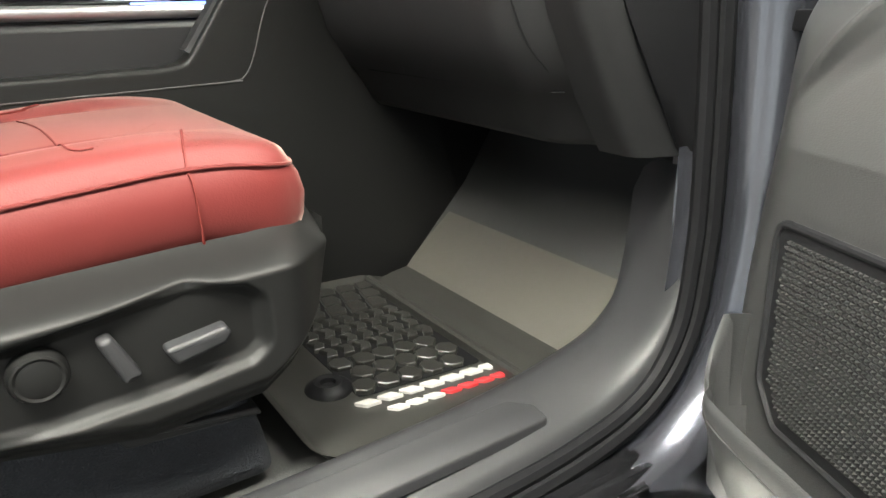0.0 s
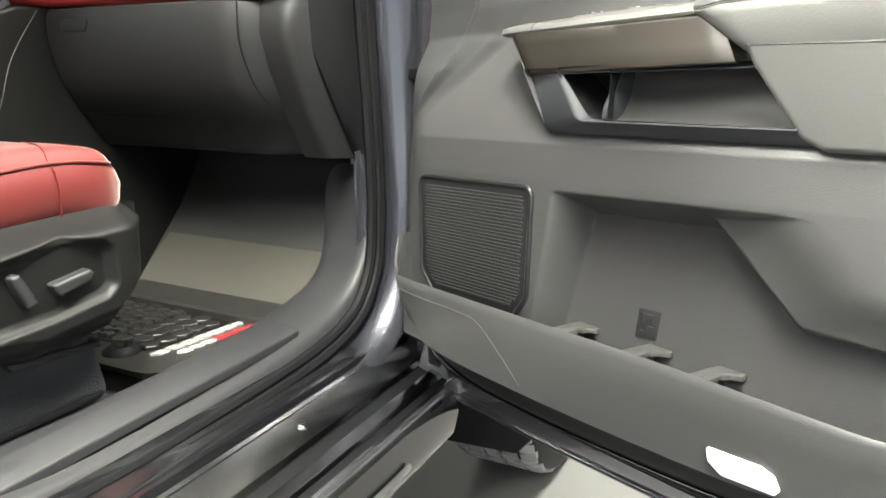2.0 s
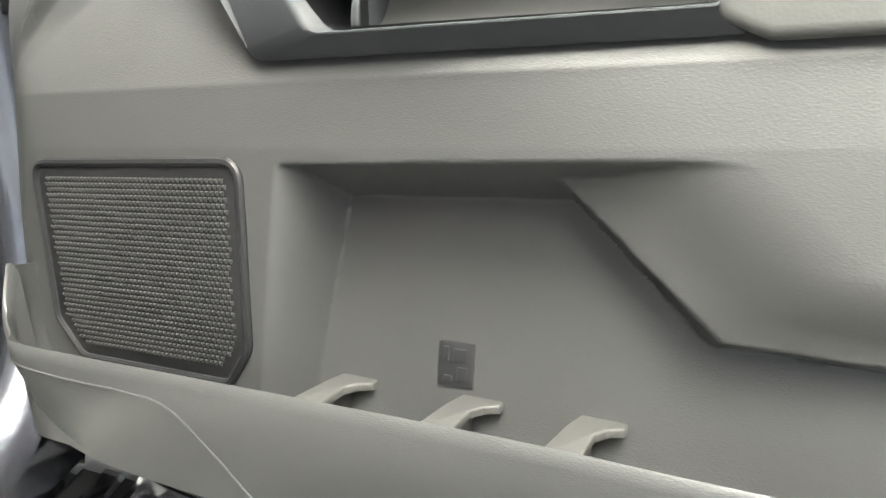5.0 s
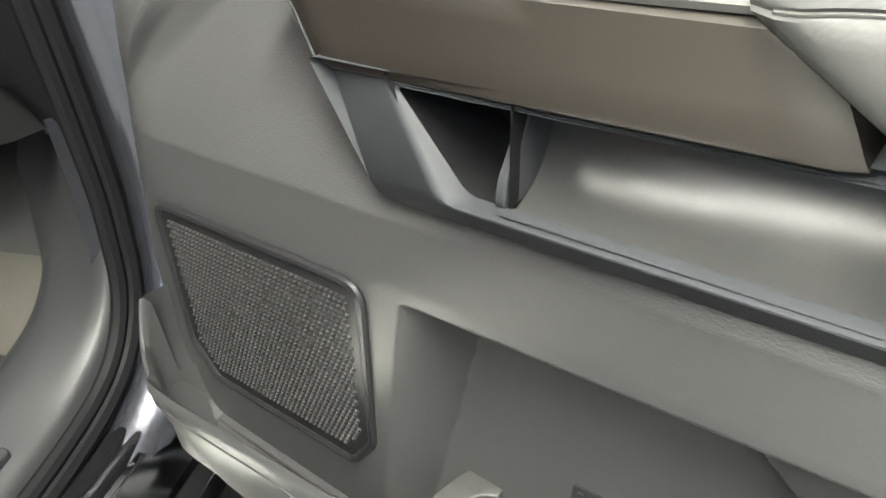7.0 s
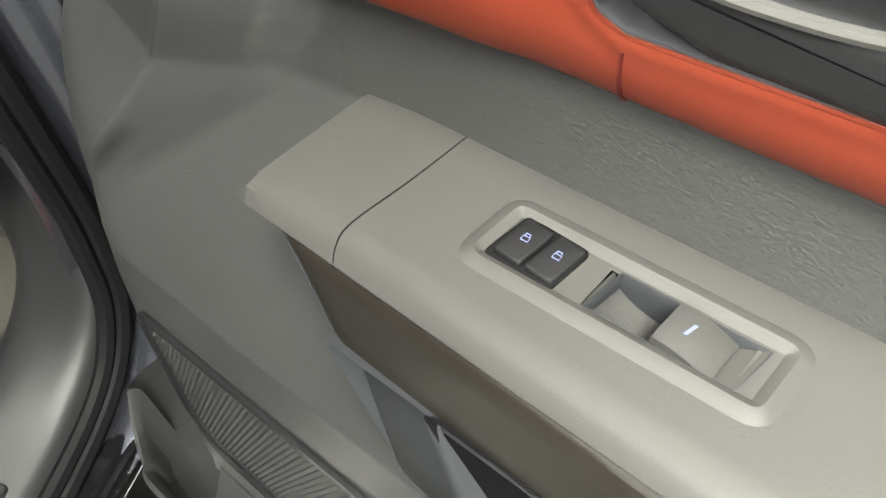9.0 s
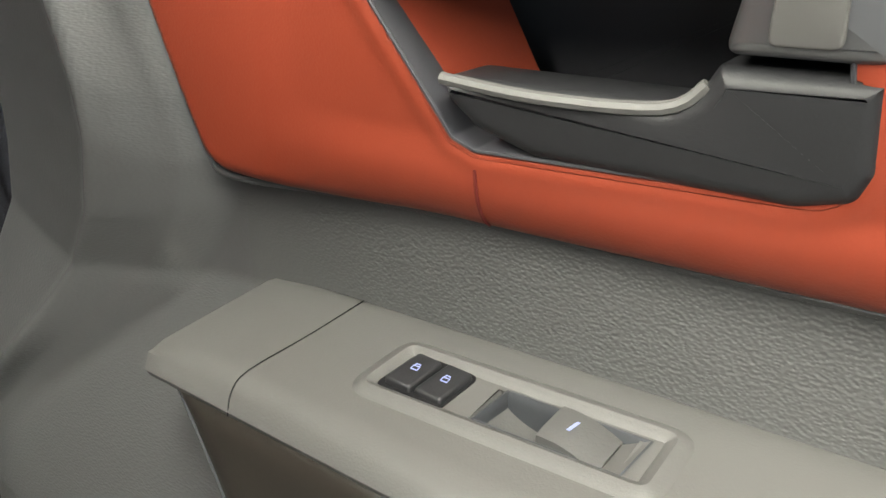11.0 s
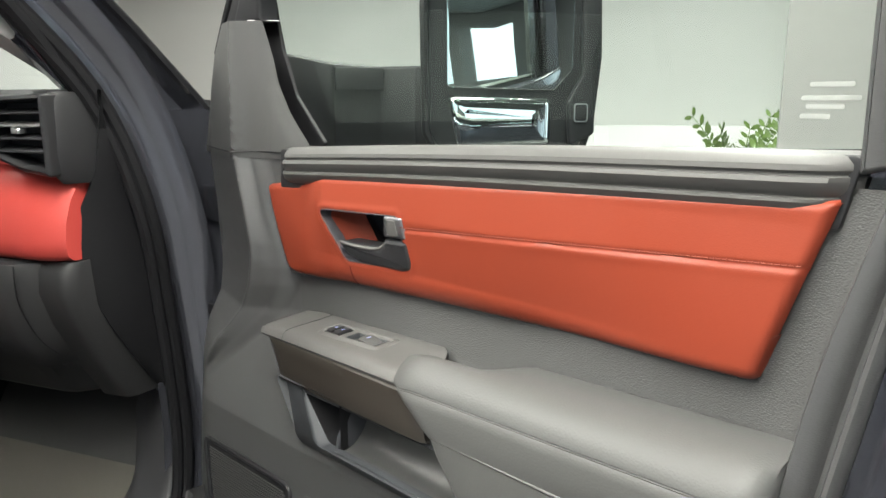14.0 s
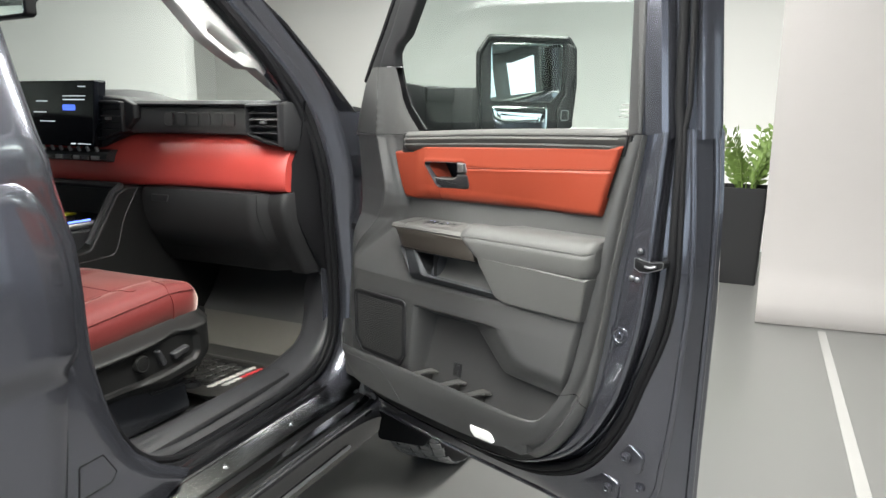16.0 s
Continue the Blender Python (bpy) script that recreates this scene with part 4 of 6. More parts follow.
bm = bmesh.new()
prism(bm, SKIN, -0.085, -0.118, dr, 0.012)
part("outer_skin", bm, PAINT, shell, "grey metallic outer door skin")
bm = bmesh.new()
prism(bm, rnd([(0.03, 0.60), (1.2, 0.60), (1.2, 1.49), (0.05, 1.49)], 0.01), -0.09, -0.055, dr, 0.01)
part("inner_core", bm, PAINT, shell)
for nm, line in (("crease_bead", between(rc, rd, 0.97, -0.002)), ("crease_bead", between(re_, rg, 0.98, -0.0025)), ("edge_bead", [p + V((-0.003, 0, 0)) for p in rf])):
    bm = bmesh.new()
    tube(bm, line, 0.0075, 14)
    part(nm, bm, PAINT, shell)
bm = bmesh.new()
tall = [dr(1.229, 2.02, -0.008), dr(1.24, 1.60, -0.006)]
strip = tall + between(rd, re_, 0.66, -0.012)
tube(bm, strip, 0.0105, 12)
tube(bm, [p + V((0.02, 0.006, 0)) for p in tall] + between(rd, re_, 0.96, -0.004), 0.006, 10)
part("door_seal", bm, RUBBER, door, "black rubber door seal")
# rear window upright
bm = bmesh.new()
rows = []
for zz in np.linspace(1.53, 2.05, 12):
    k = (zz - 1.54) / 0.27
    sh = -0.021 * k
    rows.append([dr(1.141 - 0.004 * k, zz, -0.035), dr(1.141 - 0.004 * k, zz, 0.012), dr(1.147 - 0.004 * k, zz, 0.022), dr(1.168 - 0.008 * k, zz, 0.024), dr(1.176 - 0.012 * k, zz, 0.014),
                 dr(1.182 + sh, zz, 0.022), dr(1.222 + sh, zz, 0.024), dr(1.232 + sh, zz, 0.016), dr(1.238 + sh, zz, -0.01), dr(1.262 + sh, zz, -0.012), dr(1.268 + sh, zz, -0.03), dr(1.28 + sh, zz, -0.032), dr(1.288 + sh, zz, -0.05), dr(1.288 + sh, zz, -0.1), dr(1.14, zz, -0.1)])
sheet(bm, rows)
part("window_upright", bm, PAINT, shell, "grey painted rear window frame")
bm = bmesh.new()
prism(bm, rnd([(1.139, 1.53), (1.172, 1.538), (1.166, 2.04), (1.133, 2.04)], 0.003), 0.0, 0.0265, dr, 0.006)
part("upright_trim", bm, CARD, shell, "grey plastic window upright cover")
# front sail panel and slanting bar
bm = bmesh.new()
S, T = np.meshgrid(np.linspace(0, 1, 30), np.linspace(0, 1, 24))
Z = 1.497 + 0.207 * T
left = np.interp(Z, [1.497, 1.56, 1.595, 1.658, 1.704], [0.052, 0.075, 0.092, 0.135, 0.20])
right = np.interp(Z, [1.497, 1.526, 1.566, 1.612, 1.663, 1.704], [0.43, 0.403, 0.362, 0.332, 0.317, 0.310])
U = left + (right - left) * S
ra_, rb_ = np.interp(Z, [1.497, 1.704], [0.253, 0.268]), np.interp(Z, [1.497, 1.704], [0.269, 0.296])
N = 0.0125 + 0.022 * (1 - lin((U - ra_) / (rb_ - ra_))) + 0.015 * (1 - sstep(0.0, 0.034, U - rb_)) - 0.045 * lin01((ra_ - U) / 0.16) - (1 - sstep(0.0, 0.03, U - left)) ** 2 * 0.02 - 0.005 * sstep(0.85, 1.0, S)
for line in (ra_, rb_):
    N += 0.0014 * np.exp(-((U - line) / 0.006) ** 2)
field(bm, U, Z, N)
sail = part("sail_panel", bm, SAIL, door, "grey plastic mirror-corner panel", sharp=50)
bm = bmesh.new()
tube(bm, [dr(0.235, 1.704, 0.0), dr(0.28, 1.7055, 0.024), dr(0.322, 1.704, -0.005)], 0.0012, 5)
part("joint", bm, SATIN, sail)
bm = bmesh.new()
tube(bm, [dr(u, 1.507, n) for u, n in ((0.062, -0.004), (0.10, 0.010), (0.14, 0.022), (0.205, 0.040), (0.252, 0.053), (0.270, 0.029), (0.29, 0.018), (0.33, 0.0135), (0.37, 0.014))], 0.0012, 5)
part("lower_joint", bm, RUBBER, sail)
bm = bmesh.new()
prism(bm, [(0.226, 1.704), (0.306, 1.704), (0.306, 1.744), (0.323, 1.767), (0.36, 1.79), (0.425, 1.89), (0.52, 2.03), (0.43, 2.05), (0.335, 1.885), (0.283, 1.795), (0.261, 1.767)], -0.012, 0.02, dr, 0.007, 3)
prism(bm, [(0.235, 1.69), (0.285, 1.785), (0.345, 1.885), (0.44, 2.05), (0.375, 2.05), (0.275, 1.895), (0.216, 1.804), (0.195, 1.775), (0.151, 1.713), (0.119, 1.658), (0.098, 1.61), (0.16, 1.61)], -0.030, -0.008, dr, 0.006, 3)
part("window_bar", bm, DARK, shell, "dark slanting front window bar")
bm = bmesh.new()
tube(bm, [dr(0.115, 1.665, -0.012), dr(0.151, 1.722, -0.012), dr(0.214, 1.813, -0.012), dr(0.273, 1.905, -0.012), dr(0.37, 2.06, -0.012)], 0.008, 8)
part("bar_seal", bm, RUBBER, shell)
bm = bmesh.new()
prism(bm, [(0.43, 2.0), (1.17, 2.0), (1.27, 2.0), (1.27, 2.06), (0.43, 2.06)], -0.09, 0.02, dr, 0.01)
part("window_header", bm, PAINT, shell)
bm = bmesh.new()
prism(bm, [(0.24, 1.50), (1.15, 1.50), (1.15, 2.02), (0.44, 2.02), (0.27, 1.73)], -0.033, -0.029, dr, 0.0005, 1)
pane = part("window_pane", bm, GLASS, door, "clear side window pane")
pane.visible_shadow = False
for z0, u0, u1 in ((1.596, 1.082, 1.116), (1.585, 1.076, 1.122), (1.578, 1.080, 1.110), (1.570, 1.076, 1.100)):
    bm = bmesh.new()
    prism(bm, rnd([(u0, z0), (u1, z0), (u1, z0 + 0.004), (u0, z0 + 0.004)], 0.001, 2), -0.0292, -0.0284, dr, 0.0002, 1)
    part("etched_bar", bm, ETCH, pane, "pale etched mark on the glass")
bm = bmesh.new()
prism(bm, rnd([(0.275, 1.775), (0.289, 1.707), (0.302, 1.661), (0.334, 1.591), (0.405, 1.522), (0.36, 1.50), (0.22, 1.60), (0.22, 1.72)], 0.004), -0.028, -0.022, dr, 0.002)
part("window_channel", bm, RUBBER, shell)
# latch, bump stop, bolts, stampings
LATCH = rnd([(1.158, 1.268), (1.158, 1.245), (1.172, 1.238), (1.192, 1.24), (1.226, 1.254), (1.228, 1.268), (1.2, 1.262), (1.175, 1.264)], 0.005)
on_jamb = lambda u, z, n: dr(u + 0.036, z + 0.014, n + 0.028)
bm = bmesh.new()
prism(bm, LATCH, 0.0, 0.0245, on_jamb, 0.002)
latch = part("latch", bm, RUBBER, door, "black door latch with a steel rim")
bm = bmesh.new()
tube(bm, [on_jamb(*p, 0.0245) for p in LATCH], 0.0012, 6, True)
part("latch_rim", bm, DULLSTEEL, latch, "bright steel rim")
bm = bmesh.new()
prism(bm, rnd([(1.163, 1.264), (1.163, 1.249), (1.173, 1.243), (1.192, 1.245), (1.222, 1.256), (1.2, 1.2585), (1.175, 1.26)], 0.004), 0.01, 0.0265, on_jamb, 0.001)
part("mouth", bm, RUBBER, latch)
bm = bmesh.new()
tube(bm, [on_jamb(1.185, 1.252, 0.026), on_jamb(1.2, 1.252, 0.029), on_jamb(1.212, 1.256, 0.026)], 0.003, 8)
part("claw", bm, DULLSTEEL, latch)


def bolt(u, z, n, r=0.009, mat=DULLSTEEL, name="bolt", label=""):
    b = bmesh.new()
    q = Matrix.Rotation(radians(0), 4, "X")
    prof = [(r * 1.5, 0.0), (r * 1.5, -0.002), (r * 0.95, -0.003), (r * 0.9, -0.006), (r * 0.6, -0.0065), (r * 0.55, -0.004), (0.0005, -0.004)]
    lathe(b, [(0.0005, 0.001)] + prof, dr(u, z, n), "y", 16)
    return part(name, b, mat, door, label)


for u, z in ((1.204, 1.296), (1.200, 1.232), (1.186, 1.234)):
    bolt(u, z, 0.048, 0.0042)
bm = bmesh.new()
lathe(bm, [(0.0005, 0.004), (0.021, 0.004), (0.019, -0.001), (0.015, -0.002), (0.0135, -0.001), (0.011, 0.002), (0.009, -0.003), (0.007, -0.004), (0.005, 0.0), (0.0005, 0.0)], dr(1.169, 1.101, 0.0545), "y", 28)
part("rubber_plug", bm, PAINT, door, "round pressed hole with plug")
bolt(1.274, 1.37, -0.052, 0.005, RUBBER, "plug")
for u, z, n in ((1.174, 0.799, 0.016), (1.129, 0.702, 0.015), (1.206, 0.729, -0.001)):
    bolt(u, z, n, 0.0085, PAINT)
for pts in ([(1.128, 0.790), (1.212, 0.766), (1.218, 0.815), (1.180, 0.838)], [(1.043, 0.692), (1.150, 0.662), (1.160, 0.725), (1.098, 0.742)]):
    bm = bmesh.new()
    prism(bm, rnd(pts, 0.012, 4), -0.03, 0.013, dr, 0.005, 4)
    part("stamping", bm, PAINT, shell, "raised pressing round a bolt")
bm = bmesh.new()
tube(bm, [dr(0.46, 0.672, 0.062), dr(0.462, 0.685, 0.066)], 0.003, 6)
part("clip", bm, STEEL, door)

# ---- door mirror ----
E1 = V((0.70, -0.714))
EN = V((0.714, 0.70))


def mr(a, b, c):
    """Mirror frame: a along the glass, b up, c towards its face."""
    q = V((0.386, -0.30)) + E1 * a + EN * c
    return dr(q.x, 1.787 + b, q.y)


mirror = new("side_mirror")
mirror.parent = door
mirror["label"] = "large black door mirror with two glasses"
HOUSE = rnd([(-0.047, -0.03), (-0.01, 0.026), (0.245, 0.018), (0.268, -0.02), (0.272, -0.13), (0.262, -0.24), (0.245, -0.30), (-0.02, -0.31), (-0.045, -0.26)], 0.025)
bm = bmesh.new()
loops = []
for ins, c in ((0.075, -0.12), (0.045, -0.10), (0.015, -0.06), (0.0, -0.01), (0.001, 0.008), (0.008, 0.014), (0.014, 0.012), (0.016, 0.0)):
    loops.append([mr(*p, c) for p in inset(HOUSE, ins)])
rings(bm, loops)
part("housing", bm, DARK, mirror)
bm = bmesh.new()
prism(bm, rnd([(0.0, -0.002), (0.223, -0.006), (0.222, -0.15), (0.19, -0.186), (0.0, -0.18)], [0.015, 0.015, 0.02, 0.01, 0.01]), 0.0, 0.006, mr, 0.002)
part("upper_glass", bm, MIRROR, mirror, "flat mirror glass")
bm = bmesh.new()
LOW = rnd([(0.0, -0.194), (0.185, -0.20), (0.184, -0.28), (0.02, -0.285)], 0.012)
loops = []
for k in range(7):
    ins = 0.004 + 0.038 * (k / 6)
    loops.append([mr(*p, 0.0045 + 0.0022 * (1 - (1 - k / 6) ** 2)) for p in inset(LOW, ins)])
rings(bm, [[mr(*p, 0.0) for p in LOW]] + loops)
part("lower_glass", bm, MIRROR, mirror, "small convex mirror glass", sharp=60)
bm = bmesh.new()
prism(bm, rnd([(0.232, 0.0), (0.262, -0.02), (0.266, -0.10), (0.256, -0.13), (0.26, -0.26), (0.215, -0.285), (0.21, -0.205), (0.235, -0.16)], 0.01), 0.008, 0.024, mr, 0.006)
part("cheek", bm, DARK, mirror)
bm = bmesh.new()
prism(bm, rnd([(0.222, -0.208), (0.246, -0.208), (0.246, -0.24), (0.222, -0.24)], 0.004), 0.02, 0.028, mr, 0.002)
lamp_ = part("marker_lamp", bm, DARK, mirror, "small square marker lamp")
bm = bmesh.new()
tube(bm, [mr(*p, 0.0275) for p in rnd([(0.223, -0.209), (0.245, -0.209), (0.245, -0.239), (0.223, -0.239)], 0.005)], 0.0014, 6, True)
part("lamp_rim", bm, SATIN, lamp_, "pale rim of the lamp")
bm = bmesh.new()
prism(bm, rnd([(0.205, -0.09), (0.128, -0.245), (0.160, -0.338), (0.225, -0.372), (0.30, -0.375), (0.30, -0.43), (0.10, -0.43), (0.05, -0.20), (0.10, -0.09)], 0.008), 1.49, 1.652, lambda a, c, e: dr(a, e + 0.06 * max(0.0, c + 0.33), c), 0.006, 3)
prism(bm, rnd([(0.122, -0.250), (0.158, -0.343), (0.170, -0.338), (0.134, -0.245)], 0.003), 1.606, 1.650, lambda a, c, e: dr(a, e, c), 0.004, 2)
part("mirror_foot", bm, DARK, mirror, "black mirror foot")
# satin tube that draws the reflected line on the black foot
bm = bmesh.new()
tube(bm, [dr(0.126, 1.606, -0.2505), dr(0.124, 1.57, -0.250), dr(0.1215, 1.545, -0.248)], 0.002, 6)
part("foot_glint", bm, SATIN, mirror)

# check strap between pillar and door
bm = bmesh.new()
prism(bm, rnd([(-0.045, 1.175), (0.06, 1.178), (0.06, 1.200), (-0.045, 1.197)], 0.004), -0.012, -0.004, dr, 0.002)
strap = part("check_strap", bm, RUBBER, door, "black check strap with steel bolts")
bm = bmesh.new()
lathe(bm, [(0.0005, -0.012), (0.008, -0.012), (0.010, -0.008), (0.010, 0.0), (0.0005, 0.0)], dr(-0.012, 1.188, 0.006), "y", 12)
part("strap_bolt", bm, STEEL, strap)
for zz in (0.80, 1.36):
    bm = bmesh.new()
    prism(bm, rnd([(-0.06, zz), (0.10, zz), (0.10, zz + 0.07), (-0.06, zz + 0.07)], 0.01), -0.04, -0.02, dr, 0.004)
    tube(bm, [dr(0.0, zz - 0.012, -0.03), dr(0.0, zz + 0.082, -0.03)], 0.011, 10)
    part("hinge", bm, PAINT, door)
# ---- car body ----
body = thing("suv", "dark grey metallic off-road car with its front door open", "car")
# door opening: (y, z) of the seal, front post down, along the sill, up the centre post
OPEN = [(0.40, 1.90), (0.52, 1.78), (0.655, 1.60), (0.715, 1.40), (0.745, 1.20), (0.762, 1.0), (0.762, 0.90), (0.745, 0.80), (0.68, 0.725), (0.55, 0.69), (0.35, 0.678), (0.12, 0.672),
        (0.0, 0.685), (-0.10, 0.745), (-0.175, 0.87), (-0.215, 1.02), (-0.228, 1.2), (-0.25, 1.37), (-0.285, 1.55), (-0.29, 1.78), (-0.30, 1.92)]


def side_x(z):
    return -0.535 - 0.36 * max(0, z - 1.5)


open3 = spline([V((side_x(z), y, z)) for y, z in OPEN], 5)
centre = V((0, 0.27, 1.25))


def out_from(pts, d, dx):
    res = []
    for i, p in enumerate(pts):
        t = pts[min(i + 1, len(pts) - 1)] - pts[max(i - 1, 0)]
        nrm = V((0, t.z, -t.y)).normalized()
        if nrm.dot(V((0, p.y - centre.y, p.z - centre.z))) < 0:
            nrm = -nrm
        res.append(p + nrm * d + V((dx, 0, 0)))
    return res


bm = bmesh.new()
rows = [out_from(open3, d, dx) for d, dx in ((-0.004, -0.03), (0.0, 0.0), (0.006, 0.012), (0.016, 0.018), (0.030, 0.020), (0.040, 0.026), (0.048, 0.045), (0.060, 0.070), (0.075, 0.080))]
sheet(bm, rows)
part("door_frame_flange", bm, PAINT, body, "grey painted door opening")
bm = bmesh.new()
tube(bm, out_from(open3, 0.010, 0.014), 0.013, 8)
tube(bm, out_from(open3, -0.008, 0.008), 0.011, 8)
part("opening_seal", bm, RUBBER, body, "black rubber opening seal")
# hinge post
bm = bmesh.new()
rows = []
for zz in np.linspace(0.60, 1.57, 16):
    k = max(0, 0.80 - zz) * 0.6
    rows.append([V((-0.58, 0.775 - k, zz)), V((-0.548, 0.79 - k, zz)), V((-0.530, 0.806 - k * 0.6, zz)), V((-0.505, 0.822 - k * 0.3, zz)), V((-0.46, 0.828, zz)), V((-0.42, 0.832, zz)), V((-0.405, 0.85, zz)), V((-0.40, 0.95, zz))])
sheet(bm, rows)
part("hinge_post", bm, PAINT, body, "grey painted hinge post")
bm = bmesh.new()
lathe(bm, [(0.0005, 0.004), (0.013, 0.004), (0.015, 0.0), (0.013, -0.004), (0.009, -0.005), (0.008, 0.0), (0.0005, 0.0)], V((-0.553, 0.786, 1.183)), "y", 16)
part("post_button", bm, STEEL, body, "steel post plug")
bm = bmesh.new()
lathe(bm, [(0.0005, 0.006), (0.014, 0.006), (0.016, 0.0), (0.012, -0.008), (0.0005, -0.010)], V((-0.50, 0.822, 1.19)), "y", 14)
part("strap_anchor", bm, STEEL, body)
# front wing behind the post
bm = bmesh.new()
rows = []
for yy, x0 in ((0.86, -0.395), (0.9, -0.375), (1.1, -0.36), (1.4, -0.36), (2.0, -0.40), (2.6, -0.55)):
    rows.append([V((x0 - 0.30, yy, 1.50)), V((x0 - 0.06, yy, 1.47)), V((x0 - 0.01, yy, 1.42)), V((x0, yy, 1.3)), V((x0 + 0.01, yy, 1.1)), V((x0, yy, 1.02))])
sheet(bm, rows)
part("front_wing", bm, PAINT, body, "grey metallic front wing")
# screen pillar
def bar(path, section, name, mat, label="", parent=body, sharp=40):
    b = bmesh.new()
    loops = []
    for p in path:
        loops.append([V(p) + V(s) for s in section])
    rings(b, loops)
    return part(name, b, mat, parent, label, sharp)


PIL = [(-0.470, 0.93, 1.50), (-0.50, 0.872, 1.562), (-0.547, 0.755, 1.70), (-0.59, 0.635, 1.825), (-0.615, 0.54, 1.895), (-0.66, 0.40, 1.99)]
bar(PIL, [(0, 0, 0), (-0.03, -0.012, -0.004), (-0.06, -0.085, -0.03), (-0.07, -0.135, -0.06), (-0.11, -0.12, -0.05), (-0.10, 0.02, 0.02), (-0.02, 0.012, 0.01)], "screen_pillar", PAINT, "grey painted windscreen pillar")
b = bmesh.new()
tube(b, [V(p) + V((-0.005, 0.008, 0.008)) for p in PIL], 0.012, 8)
part("screen_moulding", b, GLOSSBLACK, body, "black windscreen moulding")
b = bmesh.new()
tube(b, [V((-0.50, 0.875, 1.555)), V((-0.49, 0.885, 1.54)), V((-0.47, 0.905, 1.50)), V((-0.45, 0.91, 1.46))], 0.015, 8)
part("cowl_corner", b, RUBBER, body)
# inner lining of the screen pillar, with the grab handle's slot through it
LINING = [(0.18, 1.93), (0.278, 1.863), (0.311, 1.825), (0.351, 1.778), (0.426, 1.73), (0.494, 1.699), (0.568, 1.697), (0.629, 1.665), (0.719, 1.605), (0.76, 1.617), (0.64, 1.735), (0.50, 1.82), (0.36, 1.92), (0.25, 1.98)]
SLOT = rnd([(0.366, 1.797), (0.402, 1.808), (0.515, 1.743), (0.463, 1.734)], 0.012)
mid = V((0.437, 1.771))


def ray_to(pts, a):
    far = 0.0
    e = V((math.cos(a), math.sin(a)))
    for i in range(len(pts)):
        p, q = V(pts[i - 1]) - mid, V(pts[i]) - mid
        g = q - p
        det = e.x * g.y - e.y * g.x
        if abs(det) > 1e-9:
            t = (p.x * g.y - p.y * g.x) / det
            w = (p.x * e.y - p.y * e.x) / det
            if t > 0 and -1e-6 <= w <= 1 + 1e-6:
                far = max(far, t)
    return mid + e * far


b = bmesh.new()
angles = [2 * math.pi * i / 96 for i in range(96)]
outer, slot = [ray_to(LINING, a) for a in angles], [ray_to(SLOT, a) for a in angles]
loops = []
for w, x in ((0.0, -0.675), (0.0, -0.648), (0.03, -0.638), (0.12, -0.632), (0.8, -0.630), (0.93, -0.634), (1.0, -0.645), (1.0, -0.675)):
    loops.append([V((x - 0.30 * max(0, p.lerp(q, w).y - 1.72), *p.lerp(q, w))) for p, q in zip(outer, slot)])
rings(b, loops, True, (False, False))
part("pillar_lining", b, PALETRIM, body, "pale grey pillar lining with grab handle", sharp=60)
b = bmesh.new()
tube(b, spline([(-0.575, 0.66, 1.59), (-0.60, 0.56, 1.73), (-0.64, 0.44, 1.86), (-0.67, 0.35, 1.96)], 5), 0.014, 8)
part("inner_seal", b, RUBBER, body)

# kick panel and sill trim in one run
IN_ = [(0.798, 1.008), (0.790, 0.93), (0.772, 0.855), (0.72, 0.795), (0.637, 0.766), (0.50, 0.745), (0.35, 0.738), (0.10, 0.735), (-0.10, 0.75), (-0.19, 0.80)]
OUT_ = [(0.765, 1.006), (0.765, 0.93), (0.755, 0.86), (0.71, 0.785), (0.62, 0.735), (0.50, 0.715), (0.35, 0.705), (0.10, 0.70), (-0.08, 0.73), (-0.15, 0.80)]
ci = spline([V((-0.622, y, z)) for y, z in IN_], 5)
co = spline([V((-0.548, y, z)) for y, z in OUT_], 5)
bm = bmesh.new()
rows = [[p + V((-0.045, -0.002, -0.05)) for p in ci], [p + V((-0.03, -0.001, -0.015)) for p in ci], [p + V((-0.012, 0, -0.002)) for p in ci], ci, [p.lerp(q, 0.35) + V((0, 0, 0.003)) for p, q in zip(ci, co)],
        [p.lerp(q, 0.75) for p, q in zip(ci, co)], co, [p + V((0.012, 0.004, -0.008)) for p in co], [p + V((0.016, 0.012, -0.03)) for p in co]]
sheet(bm, rows)
trim = part("sill_trim", bm, SILL, body, "grey plastic kick panel and sill trim", sharp=50)
bm = bmesh.new()
PL = rnd([(-0.602, 0.515), (-0.602, -0.12), (-0.558, -0.12), (-0.558, 0.55), (-0.582, 0.545)], 0.006)
prism(bm, PL, -0.01, 0.004, lambda a, b, c: V((a, b, 0.741 + c - 0.42 * (a + 0.622) + 0.0)), 0.003)
for v in bm.verts:
    v.co.z += 0.018 * float(sstep(0.35, 0.62, v.co.y))
part("sill_plate", bm, SILL, trim, "raised grey sill plate")
bm = bmesh.new()
prism(bm, rnd([(-0.590, 0.42), (-0.590, -0.12), (-0.574, -0.12), (-0.574, 0.44)], 0.003), 0.0, 0.0062, lambda a, b, c: V((a, b, 0.741 + c - 0.42 * (a + 0.622) + 0.018 * float(sstep(0.35, 0.62, b)))), 0.001)
part("sill_plate_inlay", bm, SILL, trim)
bm = bmesh.new()
tube(bm, [V((-0.63, 0.655, 0.768)), V((-0.60, 0.675, 0.765)), V((-0.57, 0.70, 0.775)), V((-0.543, 0.72, 0.79))], 0.0012, 5)
part("joint", bm, RUBBER, trim)
